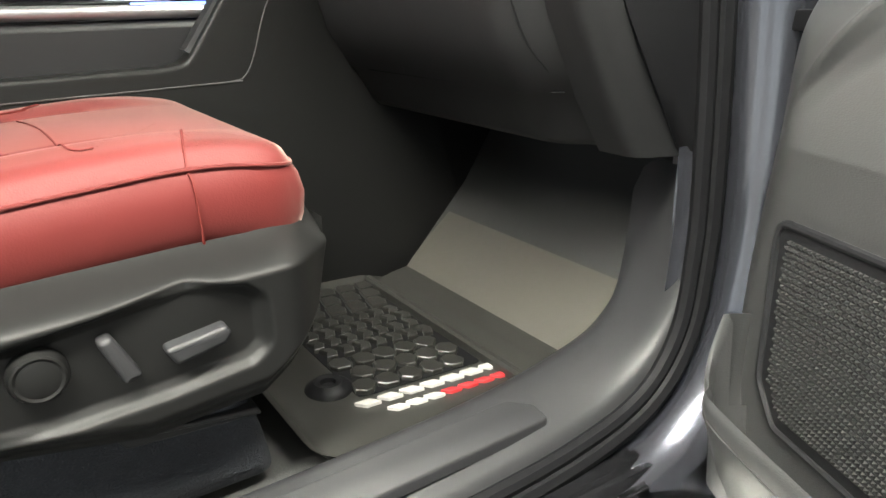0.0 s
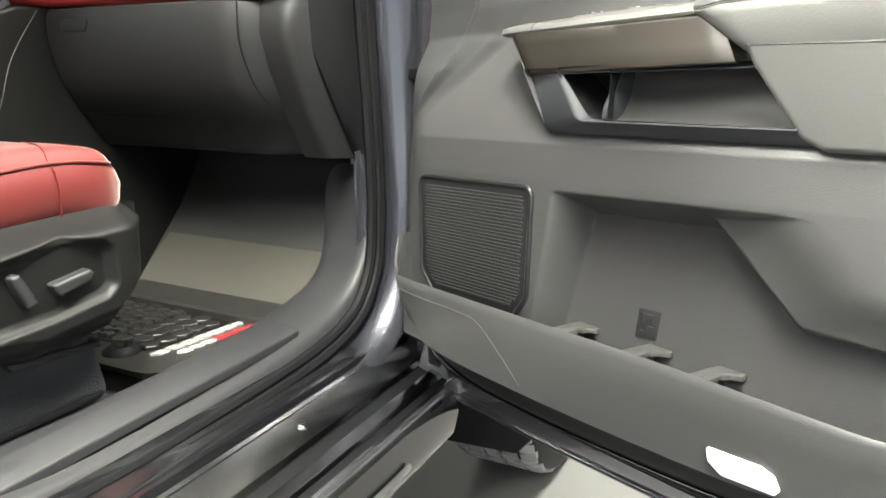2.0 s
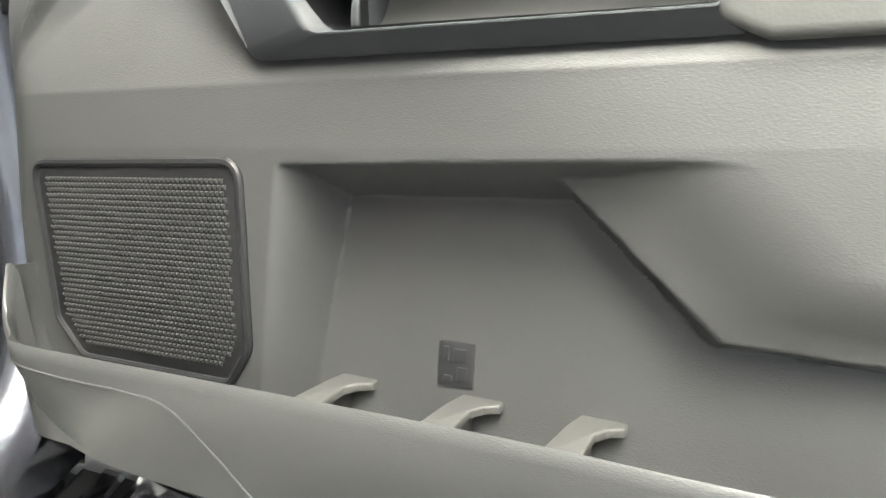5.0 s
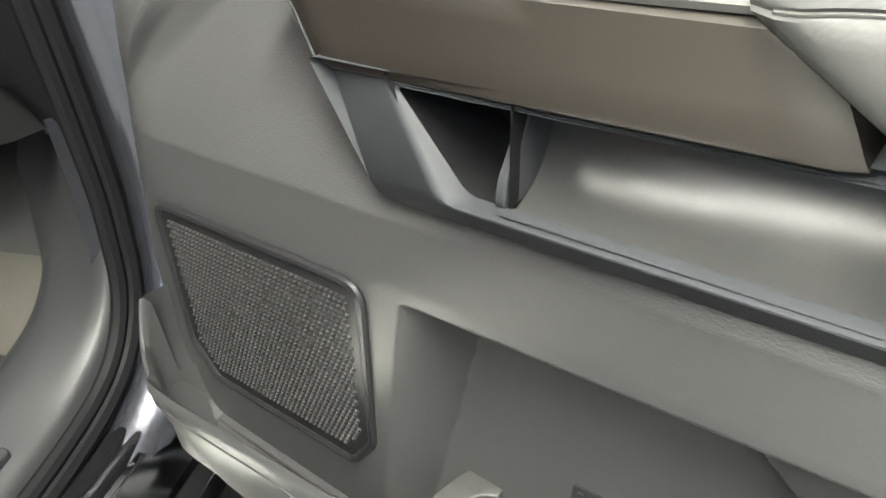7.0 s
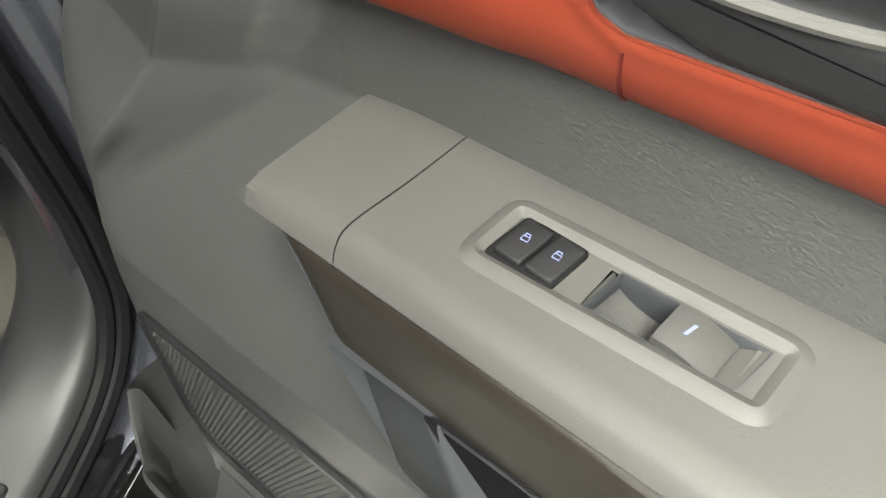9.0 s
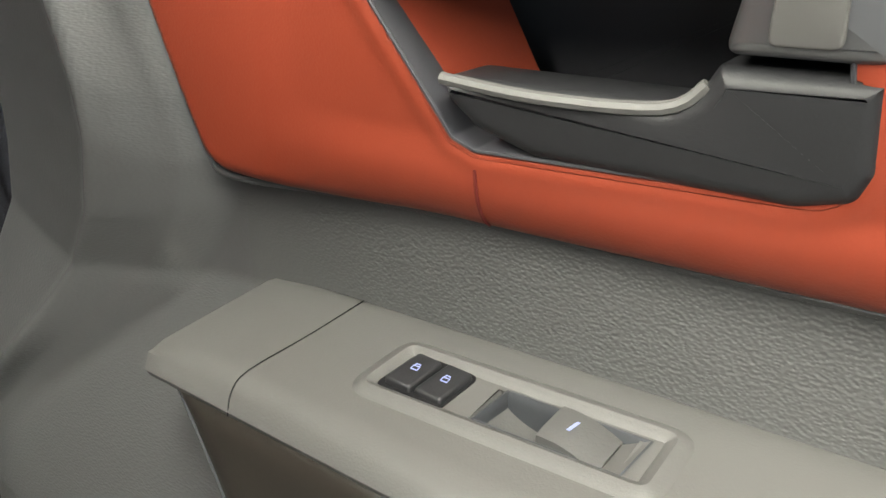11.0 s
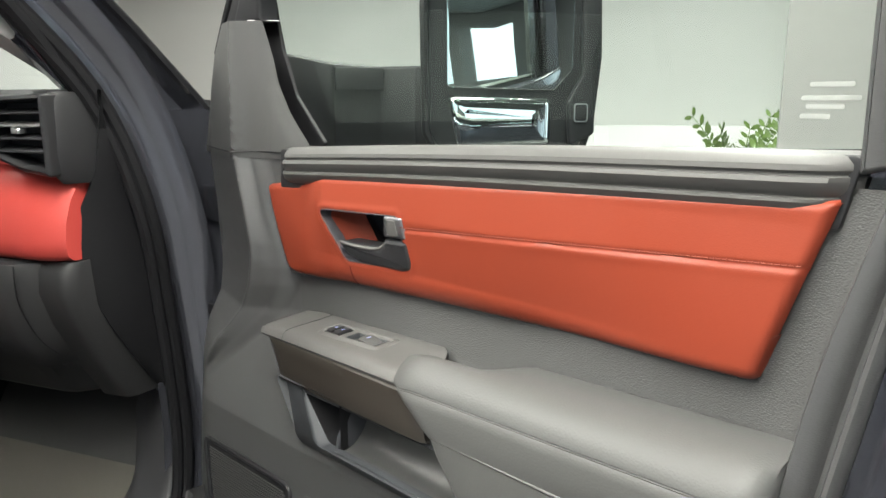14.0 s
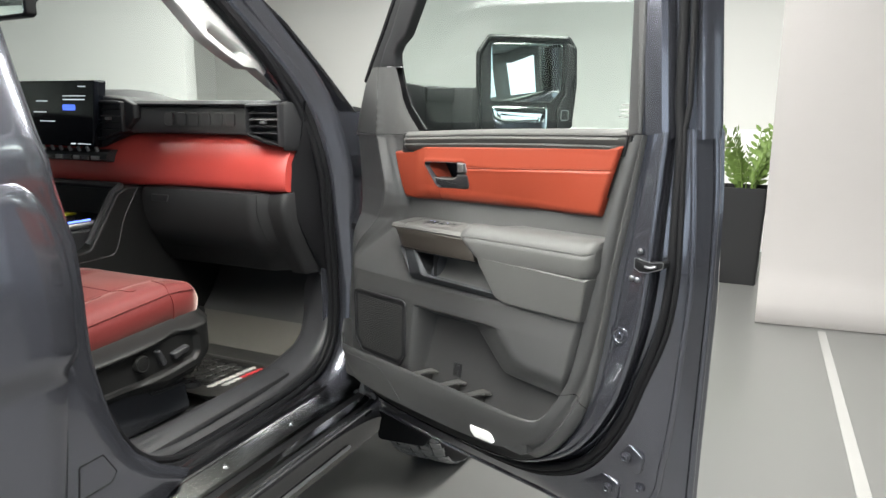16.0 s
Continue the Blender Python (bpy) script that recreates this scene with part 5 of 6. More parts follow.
# reflector strip over the kick panel and dark post lining above it
bm = bmesh.new()
rows = []
for x, y, zz in ((-0.570, 0.782, 1.0), (-0.565, 0.74, 1.06), (-0.562, 0.69, 1.13), (-0.565, 0.655, 1.19), (-0.577, 0.628, 1.26), (-0.584, 0.612, 1.32), (-0.584, 0.622, 1.39), (-0.568, 0.643, 1.437), (-0.556, 0.650, 1.47), (-0.545, 0.655, 1.54), (-0.533, 0.657, 1.605)):
    sy = float(np.interp(zz, [1.0, 1.2, 1.4, 1.6], [0.772, 0.757, 0.727, 0.668]))
    e = V((side_x(zz) + 0.004, sy, zz))
    p = V((x, y, zz))
    rows.append([p + V((-0.05, 0.04, 0)), p + V((-0.004, 0.002, 0)), p, p.lerp(e, 0.35) + V((0.006, -0.004, 0)), p.lerp(e, 0.7) + V((0.004, -0.002, 0)), e])
sheet(bm, rows)
part("post_lining", bm, RUBBER, body, "black post lining")
bm = bmesh.new()
prism(bm, rnd([(0.79, 1.01), (0.803, 1.01), (0.803, 1.10), (0.798, 1.125), (0.79, 1.10)], 0.002), -0.59, -0.572, lambda a, b, c: V((c, a - 0.012, b)), 0.001)
part("pale_strip", bm, SATIN, body)

# outer sill steps: grey paint, coloured gloss black for its shade
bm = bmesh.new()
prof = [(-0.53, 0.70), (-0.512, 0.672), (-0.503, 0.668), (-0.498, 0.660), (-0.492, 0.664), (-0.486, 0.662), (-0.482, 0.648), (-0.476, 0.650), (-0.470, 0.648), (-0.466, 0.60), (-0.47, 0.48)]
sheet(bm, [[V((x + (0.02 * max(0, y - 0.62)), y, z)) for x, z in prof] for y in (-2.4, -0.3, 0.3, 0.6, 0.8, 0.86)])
part("rocker", bm, GLOSSBLACK, body, "grey painted rocker panel, its shade coloured gloss black")

# centre post and rear door
bm = bmesh.new()
rows = []
for zz in np.linspace(0.62, 1.95, 24):
    yb = float(np.interp(zz, [0.60, 0.64, 0.665, 0.685, 0.741, 0.80, 0.873, 1.005, 1.09, 1.233, 1.325, 1.416, 1.55, 1.78, 1.95], [-0.26, -0.13, -0.05, -0.005, -0.126, -0.185, -0.228, -0.262, -0.274, -0.276, -0.284, -0.312, -0.330, -0.33, -0.34]))
    xs = side_x(zz) + 0.085
    rows.append([V((xs - 0.02, yb + 0.03, zz)), V((xs, yb, zz)), V((xs + 0.006, yb - 0.04, zz)), V((xs + 0.004, -0.44 - 0.35 * max(0, zz - 1.4), zz))])
sheet(bm, rows)
part("centre_post", bm, PAINT, body, "grey painted centre post")
rear = thing("rear_door", "closed dark grey metallic rear door with tinted window", "car door")
S, T = np.meshgrid(np.linspace(0, 1, 30), np.linspace(0, 1, 40))
Z = 0.60 + 0.90 * T
y0 = np.interp(Z, [0.6, 0.784, 1.05, 1.094, 1.233, 1.325, 1.416, 1.5], [-0.345, -0.330, -0.296, -0.292, -0.288, -0.296, -0.322, -0.365])
Y = y0 + (-1.5 - y0) * S
X = -0.435 + 0.02 * sstep(1.5, 1.2, Z) - 0.018 * sstep(1.095, 1.065, Z) - 0.02 * sstep(0.8, 0.6, Z) - 0.03 * sstep(1.42, 1.5, Z)
edge_in = sstep(0.0, 0.012, y0 - Y)
X -= (1 - edge_in) * 0.025
bm = bmesh.new()
field(bm, Y, Z, X, lambda a, b, c: V((c, a, b)))
part("door_panel", bm, PAINT, rear, sharp=45)
bm = bmesh.new()
sheet(bm, [[V((-0.49, -0.36, 1.49)), V((-0.49, -1.5, 1.49))], [V((-0.62, -0.48, 1.92)), V((-0.62, -1.5, 1.92))]])
bmesh.ops.solidify(bm, geom=bm.faces[:], thickness=0.005)
part("window_pane", bm, DARKGLASS, rear, "tinted rear window")
bm = bmesh.new()
tube(bm, [V((-0.475, -0.335, 1.49)), V((-0.48, -0.8, 1.495)), V((-0.48, -1.5, 1.495))], 0.012, 8)
tube(bm, [V((-0.475, -0.335, 1.49)), V((-0.55, -0.41, 1.72)), V((-0.62, -0.48, 1.93))], 0.014, 8)
part("window_frame", bm, GLOSSBLACK, rear, "black window frame")
bm = bmesh.new()
CP = rnd([(-0.317, 0.846), (-0.258, 0.848), (-0.227, 0.794), (-0.242, 0.775), (-0.324, 0.772)], 0.006)
tube(bm, [V((-0.445, a, b)) for a, b in CP], 0.002, 5, True)
part("cover_joint", bm, RUBBER, body)

# roof, far side, floor of the cabin
bm = bmesh.new()
rows = []
for yy, zz in ((0.42, 1.965), (0.30, 2.0), (-0.3, 2.04), (-1.2, 2.05), (-2.4, 2.02)):
    rows.append([V((-0.66, yy, zz - 0.05)), V((-0.75, yy, zz)), V((-1.45, yy, zz + 0.03)), V((-2.15, yy, zz)), V((-2.24, yy, zz - 0.05)), ])
sheet(bm, rows)
bmesh.ops.solidify(bm, geom=bm.faces[:], thickness=0.03)
part("roof", bm, PAINT, body, "grey metallic roof")
bm = bmesh.new()
box(bm, (-2.42, -2.4, 0.45), (-2.36, 0.95, 1.48), 0.01)
part("far_door", bm, DARK, body)
bm = bmesh.new()
prism(bm, [(0.9, 1.48), (0.40, 1.98), (-2.4, 2.0), (-2.4, 1.48)], -2.36, -2.352, lambda a, b, c: V((c + 0.3 * max(0, b - 1.48), a, b)), 0.0005, 1)
part("far_window", bm, GLASS, body).visible_shadow = False
bm = bmesh.new()
box(bm, (-2.4, -2.4, 0.42), (-2.3, 0.6, 0.5), 0.01)
box(bm, (-2.4, -2.4, 0.40), (-0.50, 1.0, 0.66), 0.02)
part("underbody", bm, DARK, body)
bm = bmesh.new()
sheet(bm, [[V((x, y, z)) for x in (-2.36, -1.6, -1.2, -0.63)] for y, z in ((-2.4, 0.69), (0.0, 0.69), (0.70, 0.69), (0.86, 0.86), (0.98, 1.04), (1.0, 1.3), (1.0, 1.6))])
part("cabin_lining", bm, FIREWALL, body, "dark grey footwell lining")
bm = bmesh.new()
sheet(bm, [[V((x, -2.4, z)) for x in (-2.4, -0.5)] for z in (0.5, 1.5)])
part("tail_panel", bm, DARK, body)
bm = bmesh.new()
rows = []
for s in np.linspace(0, 1, 7):
    w = 0.10 * s
    rows.append([V((-0.52 - 1.3 * w, 0.89 - 0.47 * s, 1.56 + 0.42 * s)), V((-0.95, 1.06 - 0.47 * s, 1.565 + 0.43 * s)), V((-1.45, 1.10 - 0.47 * s, 1.565 + 0.43 * s)), V((-1.95, 1.06 - 0.47 * s, 1.565 + 0.43 * s)), V((-2.38 + 1.3 * w, 0.89 - 0.47 * s, 1.56 + 0.42 * s))])
sheet(bm, rows)
part("windscreen", bm, GLASS, body, "clear windscreen").visible_shadow = False
bm = bmesh.new()
rows = []
for yy, zz in ((0.95, 1.53), (1.1, 1.545), (1.5, 1.53), (2.2, 1.45), (2.5, 1.3), (2.55, 1.0)):
    rows.append([V((-0.66, yy, zz - 0.04)), V((-0.75, yy, zz)), V((-1.45, yy, zz + 0.02)), V((-2.15, yy, zz)), V((-2.24, yy, zz - 0.04))])
sheet(bm, rows)
part("bonnet", bm, PAINT, body, "grey metallic bonnet")
bm = bmesh.new()
prism(bm, rnd([(-1.75, 1.83), (-1.52, 1.835), (-1.52, 1.775), (-1.535, 1.765), (-1.74, 1.76)], 0.012), 0.44, 0.40, lambda a, b, c: V((a + 0.07, c, b + 0.11)), 0.008)
rv = part("interior_mirror", bm, DARK, body, "black interior mirror")
bm = bmesh.new()
prism(bm, rnd([(-1.742, 1.822), (-1.528, 1.827), (-1.528, 1.775), (-1.735, 1.768)], 0.01), 0.405, 0.398, lambda a, b, c: V((a + 0.07, c, b + 0.11)), 0.001)
part("mirror_glass", bm, MIRROR, rv)
bm = bmesh.new()
tube(bm, [V((-1.40, 0.5, 2.03)), V((-1.44, 0.47, 1.98)), V((-1.48, 0.44, 1.93))], 0.018, 8)
tube(bm, [V((-1.15, 0.50, 2.01)), V((-1.45, 0.50, 1.99))], 0.014, 8)
part("mirror_stalk", bm, DARK, rv)

# ---- running board ----
board = thing("running_board", "gloss black and satin running board under the sill", "running board")


def rail(name, prof, mat, label="", y0=-2.2, y1=0.76, bevel=True):
    b = bmesh.new()
    loops = [[V((x, y, z)) for x, z in prof] for y in (y0, y1)]
    rings(b, loops)
    return part(name, b, mat, board, label, sharp=25)


rail("upper_panel", [(-0.482, 0.648), (-0.478, 0.652), (-0.425, 0.622), (-0.420, 0.614), (-0.425, 0.60), (-0.482, 0.62)], STEP, "satin grey step panel")
rail("groove", [(-0.43, 0.612), (-0.395, 0.60), (-0.395, 0.57), (-0.43, 0.57)], RUBBER)
rail("tread", [(-0.398, 0.604), (-0.394, 0.61), (-0.372, 0.604), (-0.368, 0.598), (-0.37, 0.57), (-0.398, 0.57)], STEP, "satin tread strip")
rail("groove", [(-0.372, 0.597), (-0.352, 0.59), (-0.352, 0.55), (-0.372, 0.56)], RUBBER)
rail("edge_strip", [(-0.352, 0.596), (-0.349, 0.600), (-0.342, 0.598), (-0.339, 0.59), (-0.345, 0.55), (-0.352, 0.55)], STEEL, "bright edge strip")
rail("outer_face", [(-0.345, 0.585), (-0.334, 0.578), (-0.325, 0.54), (-0.335, 0.49), (-0.40, 0.47), (-0.46, 0.5), (-0.46, 0.57)], GLOSSBLACK, "glossy black outer face", y1=0.74)
rail("light_strip", [(-0.322, 0.535), (-0.318, 0.536), (-0.314, 0.530), (-0.317, 0.524), (-0.325, 0.525)], SATIN, "thin pale strip", y0=0.16, y1=0.53)
for i, yy in enumerate((-0.62, 0.115, 0.405)):
    b = bmesh.new()
    lathe(b, [(0.0005, -0.004), (0.009, -0.004), (0.009, 0.002), (0.007, 0.0045), (0.003, 0.005), (0.0025, 0.002), (0.0005, 0.002)], V((-0.449, yy, 0.6345)), "z", 14)
    part("screw", b, STEEL, board, "bright screw")
b = bmesh.new()
prism(b, rnd([(-0.44, 0.55), (-0.41, 0.665), (-0.402, 0.665), (-0.40, 0.62), (-0.375, 0.615), (-0.362, 0.66), (-0.354, 0.66), (-0.352, 0.58), (-0.38, 0.54)], 0.004), 0.79, 0.755, lambda a, b_, c: V((a, c, b_)), 0.003)
part("end_bracket", b, DULLSTEEL, board, "angled steel end bracket")

# ---- front wheel, flap ----
wheel = thing("front_wheel", "black off-road tyre on a dark rim", "wheel", pose(-0.46, 1.58, 0.41))
b = bmesh.new()
tprof = [(0.20, -0.13), (0.30, -0.14), (0.36, -0.145), (0.395, -0.135), (0.405, -0.12), (0.408, 0.0), (0.405, 0.12), (0.395, 0.135), (0.36, 0.145), (0.30, 0.14), (0.20, 0.13)]
rings(b, [[V((h, r * math.cos(2 * math.pi * j / 72), r * math.sin(2 * math.pi * j / 72))) for j in range(72)] for r, h in tprof], True, (False, False))
part("tyre", b, RUBBER, wheel, "black rubber tyre")
rng = random.Random(4)
blk = bmesh.new()
TREADS = []
for j in range(60):
    for k in range(5):
        TREADS.append((j, k))
for j, k in TREADS:
    a = 2 * math.pi * (j + 0.5 * (k % 2) + rng.uniform(-0.12, 0.12)) / 60
    h = -0.108 + 0.054 * k + rng.uniform(-0.004, 0.004)
    w, l = 0.0225 + rng.uniform(-0.002, 0.002), 0.019 + rng.uniform(-0.002, 0.002)
    sk = rng.uniform(-0.3, 0.3)
    pts = [(-w, -l), (-w * 0.3, -l * 1.15), (w, -l * 0.8), (w * 0.9, l), (0.1 * w, l * 1.1), (-w, l * 0.75)]
    lo_, hi_ = [], []
    for p, q in pts:
        for r, arr, f in ((0.402, lo_, 1.0), (0.416, hi_, 0.9)):
            ang = a + (q * f + sk * p) / r
            rr = r - (0.010 if k in (0, 4) and abs(h + p) > 0.115 else 0)
            arr.append(blk.verts.new(V((h + p * f, rr * math.cos(ang), rr * math.sin(ang)))))
    blk.faces.new(hi_)
    for i in range(6):
        blk.faces.new((lo_[i - 1], lo_[i], hi_[i], hi_[i - 1]))
tagged(part("tread", blk, TREAD, wheel, "dense blocky tread, coloured pale for its highlights"), kind="stuff")
b = bmesh.new()
lathe(b, [(0.0005, -0.02), (0.05, -0.02), (0.06, 0.0), (0.16, 0.03), (0.2, 0.10), (0.21, 0.11), (0.215, 0.10), (0.21, -0.1), (0.0005, -0.1)], V((0, 0, 0)), "x", 36)
part("rim", b, DARK, wheel, "dark rim")
b = bmesh.new()
rows = []
for s in np.linspace(0, 1, 14):
    a = math.radians(-25 + 215 * s)
    rows.append([V((x, 1.58 + 0.53 * math.cos(a), 0.50 + 0.53 * math.sin(a))) for x in (-0.75, -0.55, -0.40)])
sheet(b, rows)
part("wheel_arch", b, RUBBER, body, "black wheel arch liner")
b = bmesh.new()
prism(b, rnd([(-0.50, 0.30), (-0.30, 0.31), (-0.26, 0.36), (-0.25, 0.56), (-0.50, 0.58)], 0.02), 1.03, 1.01, lambda a, b_, c: V((a, c, b_)), 0.006)
part("mud_flap", b, RUBBER, body, "black mud flap")
# ---- dashboard ----
dash = thing("dashboard", "black dashboard with red leather band and dark air vents", "dashboard")


def along_x(prof, x0, x1, name, mat, label="", k=14, bulge=None, sharp=45):
    b = bmesh.new()
    rows = []
    for i in range(k):
        x = x0 + (x1 - x0) * i / (k - 1)
        off = bulge(x) if bulge else 0
        rows.append([V((x, y + off, z)) for y, z in prof])
    made = sheet(b, rows)
    b.faces.new(made[0])
    b.faces.new(made[-1])
    return part(name, b, mat, dash, label, sharp)


curve_in = lambda x: -0.05 * float(sstep(-1.0, -1.3, x))
along_x([(1.15, 1.56), (0.9, 1.585), (0.70, 1.600), (0.63, 1.606), (0.605, 1.603), (0.597, 1.594), (0.600, 1.586), (0.66, 1.580)], -0.556, -2.36, "top_pad", DARK, "black top pad", k=40, bulge=lambda x: curve_in(x) + 0.09 * float(sstep(-0.62, -0.556, x)) ** 1.5)
along_x([(0.66, 1.584), (0.612, 1.582), (0.607, 1.575), (0.607, 1.51), (0.612, 1.498), (0.66, 1.49)], -0.72, -1.22, "fascia", FASCIA, "dark raised fascia band", bulge=curve_in)
along_x([(0.70, 1.500), (0.655, 1.495), (0.635, 1.480), (0.612, 1.452), (0.590, 1.42), (0.577, 1.385), (0.572, 1.35), (0.574, 1.328), (0.585, 1.318), (0.65, 1.316)], -0.578, -2.3, "red_band", DASHRED, "red leather dashboard band", k=40,
        bulge=lambda x: 0.02 * float(sstep(-0.63, -0.578, x)) ** 2 + curve_in(x))
along_x([(0.70, 1.316), (0.575, 1.315), (0.560, 1.310), (0.553, 1.295), (0.551, 1.26), (0.557, 1.22), (0.572, 1.17), (0.612, 1.105), (0.618, 1.103), (0.655, 1.045), (0.668, 1.034), (0.85, 1.02), (0.99, 1.0)], -0.63, -1.16, "glovebox", GLOVE, "black glovebox panel", k=20,
        bulge=lambda x: 0.05 * float(sstep(-0.70, -0.63, x)))
along_x([(0.72, 1.316), (0.60, 1.315), (0.585, 1.30), (0.58, 1.26), (0.60, 1.2), (0.65, 1.1), (0.695, 1.03), (0.99, 1.0)], -0.572, -0.640, "end_panel", GLOVE, "black dashboard end panel", k=8,
        bulge=lambda x: 0.06 * float(sstep(-0.60, -0.548, x)) ** 2)
along_x([(0.72, 1.602), (0.604, 1.601), (0.592, 1.59), (0.588, 1.50), (0.592, 1.462), (0.605, 1.449), (0.72, 1.445)], -0.548, -0.584, "end_cap", DARK, "black end cap", k=10, bulge=lambda x: 0.085 * float(sstep(-0.590, -0.546, x)) ** 1.4)
b = bmesh.new()
tube(b, spline([(-0.668, 0.560, 1.31), (-0.672, 0.565, 1.24), (-0.668, 0.60, 1.16), (-0.655, 0.66, 1.10)], 6), 0.0015, 5)
tube(b, spline([(-0.655, 0.646, 1.106), (-0.70, 0.620, 1.106), (-0.80, 0.6165, 1.105), (-1.1, 0.6165, 1.104)], 6), 0.0016, 5)
part("panel_gap", b, RUBBER, dash)
b = bmesh.new()
prism(b, rnd([(-1.115, 1.266), (-1.045, 1.266), (-1.035, 1.290), (-1.115, 1.290)], 0.006), 0.57, 0.549, lambda a, c, d_: V((a, d_, c)), 0.003)
part("glovebox_latch", b, DARK, dash, "black glovebox latch")


def vent(x0, x1, z0, z1, yf, flip=1):
    v = new("air_vent")
    v.parent = dash
    v["label"] = "black louvred air vent"
    outer = rnd([(x0, z1 - 0.004), (x0 + 0.12 * (x1 - x0), z1), (x1, z1 + 0.003), (x1, z0), (x0 + 0.55 * (x1 - x0), z0 + 0.008), (x0, z0 + 0.034)], 0.006)
    b = bmesh.new()
    loops = []
    for ins, yy in ((0.0, yf + 0.04), (0.0, yf), (0.003, yf - 0.006), (0.008, yf - 0.008), (0.011, yf - 0.004), (0.012, yf + 0.035)):
        loops.append([V((a, yy, c)) for a, c in inset(outer, ins)])
    rings(b, loops, True, (False, True))
    part("frame", b, DARK, v)
    for k in range(4):
        zz = z0 + 0.035 + (z1 - z0 - 0.05) * (k + 0.3) / 4
        b = bmesh.new()
        box(b, (min(x0, x1) + 0.014, yf, zz - 0.002), (max(x0, x1) - 0.014, yf + 0.026, zz + 0.002), 0.0012, 1)
        for q in b.verts:
            q.co.z += (q.co.y - yf) * 0.25
        part("slat", b, PLAIN if k == 2 else DARK, v)
    b = bmesh.new()
    cx = (x0 + x1) / 2
    box(b, (cx - 0.010, yf - 0.006, (z0 + z1) / 2 + 0.004), (cx + 0.010, yf + 0.01, (z0 + z1) / 2 + 0.014), 0.002, 1)
    part("knob", b, SATIN, v)


vent(-0.718, -0.578, 1.462, 1.596, 0.584)
vent(-1.205, -1.36, 1.465, 1.604, 0.542)
b = bmesh.new()
prism(b, rnd([(-1.37, 1.625), (-1.215, 1.612), (-1.165, 1.592), (-1.165, 1.545), (-1.225, 1.49), (-1.32, 1.445), (-1.44, 1.415), (-1.44, 1.44), (-1.37, 1.46)], 0.008), 0.64, 0.55, lambda a, c, d_: V((a, d_, c)), 0.006)
part("vent_surround", b, DARK, dash, "chunky black vent surround")
# rounded instrument cowl behind the screen
b = bmesh.new()
rows = []
for x in np.linspace(-1.20, -2.1, 26):
    h = 0.062 * float(sstep(-1.20, -1.45, x))
    rows.append([V((x, y, 1.585 + h * f)) for y, f in ((1.05, 0.0), (0.95, 0.6), (0.86, 0.92), (0.80, 1.0), (0.73, 0.97), (0.68, 0.8), (0.645, 0.45), (0.63, 0.0))])
sheet(b, rows)
part("instrument_cowl", b, DARK, dash, "rounded black instrument cowl")
# raised maker's mark on the fascia: plain relief bars
for k in range(6):
    b = bmesh.new()
    x = -1.075 + 0.052 * k
    prism(b, rnd([(x, 1.522), (x + 0.038, 1.522), (x + 0.038, 1.566), (x, 1.566)], 0.012), 0.61, 0.6015 - 0.05 * float(sstep(-1.0, -1.3, x)), lambda a, c, d_: V((a, d_, c)), 0.002)
    part("relief_bar", b, FASCIA, dash, "plain raised mark")
# touch screen
b = bmesh.new()
prism(b, rnd([(-1.76, 1.445), (-1.335, 1.445), (-1.298, 1.672), (-1.76, 1.672)], 0.008), 0.56, 0.515, lambda a, c, d_: V((a, d_, c)), 0.004)
scr = part("touch_screen", b, SCREENMAT, dash, "large black touch screen showing a dark menu")


def ui(x0, x1, z0, z1, mat, name="screen_bar"):
    b_ = bmesh.new()
    prism(b_, rnd([(x0 - 0.045, z0), (x1 - 0.045, z0), (x1 - 0.045, z1), (x0 - 0.045, z1)], min(0.006, (z1 - z0) * 0.45)), 0.5152, 0.5142, lambda a, c, d_: V((a, d_, c)), 0.0002, 1)
    part(name, b_, mat, scr)


for q in ((-1.42, -1.305, 1.618, 1.621), (-1.42, -1.31, 1.605, 1.609), (-1.56, -1.50, 1.60, 1.604), (-1.55, -1.47, 1.53, 1.533), (-1.58, -1.51, 1.562, 1.565), (-1.40, -1.375, 1.452, 1.457), (-1.365, -1.30, 1.453, 1.456), (-1.34, -1.30, 1.65, 1.653)):
    ui(*q, UIWHITE)
ui(-1.425, -1.36, 1.570, 1.590, UIBLUE, "screen_button")
along_x([(0.62, 1.44), (0.53, 1.435), (0.505, 1.42), (0.50, 1.405), (0.52, 1.395), (0.62, 1.39)], -1.26, -1.75, "control_strip", DARK, "black control strip", k=5)
for k in range(7):
    b = bmesh.new()
    x = -1.31 - 0.045 * k
    box(b, (x - 0.018, 0.494, 1.402), (x + 0.018, 0.51, 1.416), 0.002, 1)
    part("control_key", b, PLAIN if k % 2 else SATIN, dash)
    b = bmesh.new()
    tube(b, [V((x, 0.512, 1.431)), V((x, 0.505, 1.445))], 0.006, 8)
    part("toggle", b, SATIN, dash)
along_x([(0.64, 1.39), (0.56, 1.385), (0.545, 1.36), (0.55, 1.335), (0.60, 1.32)], -1.20, -2.0, "lower_red_band", DASHRED, "red leather trim", k=5)

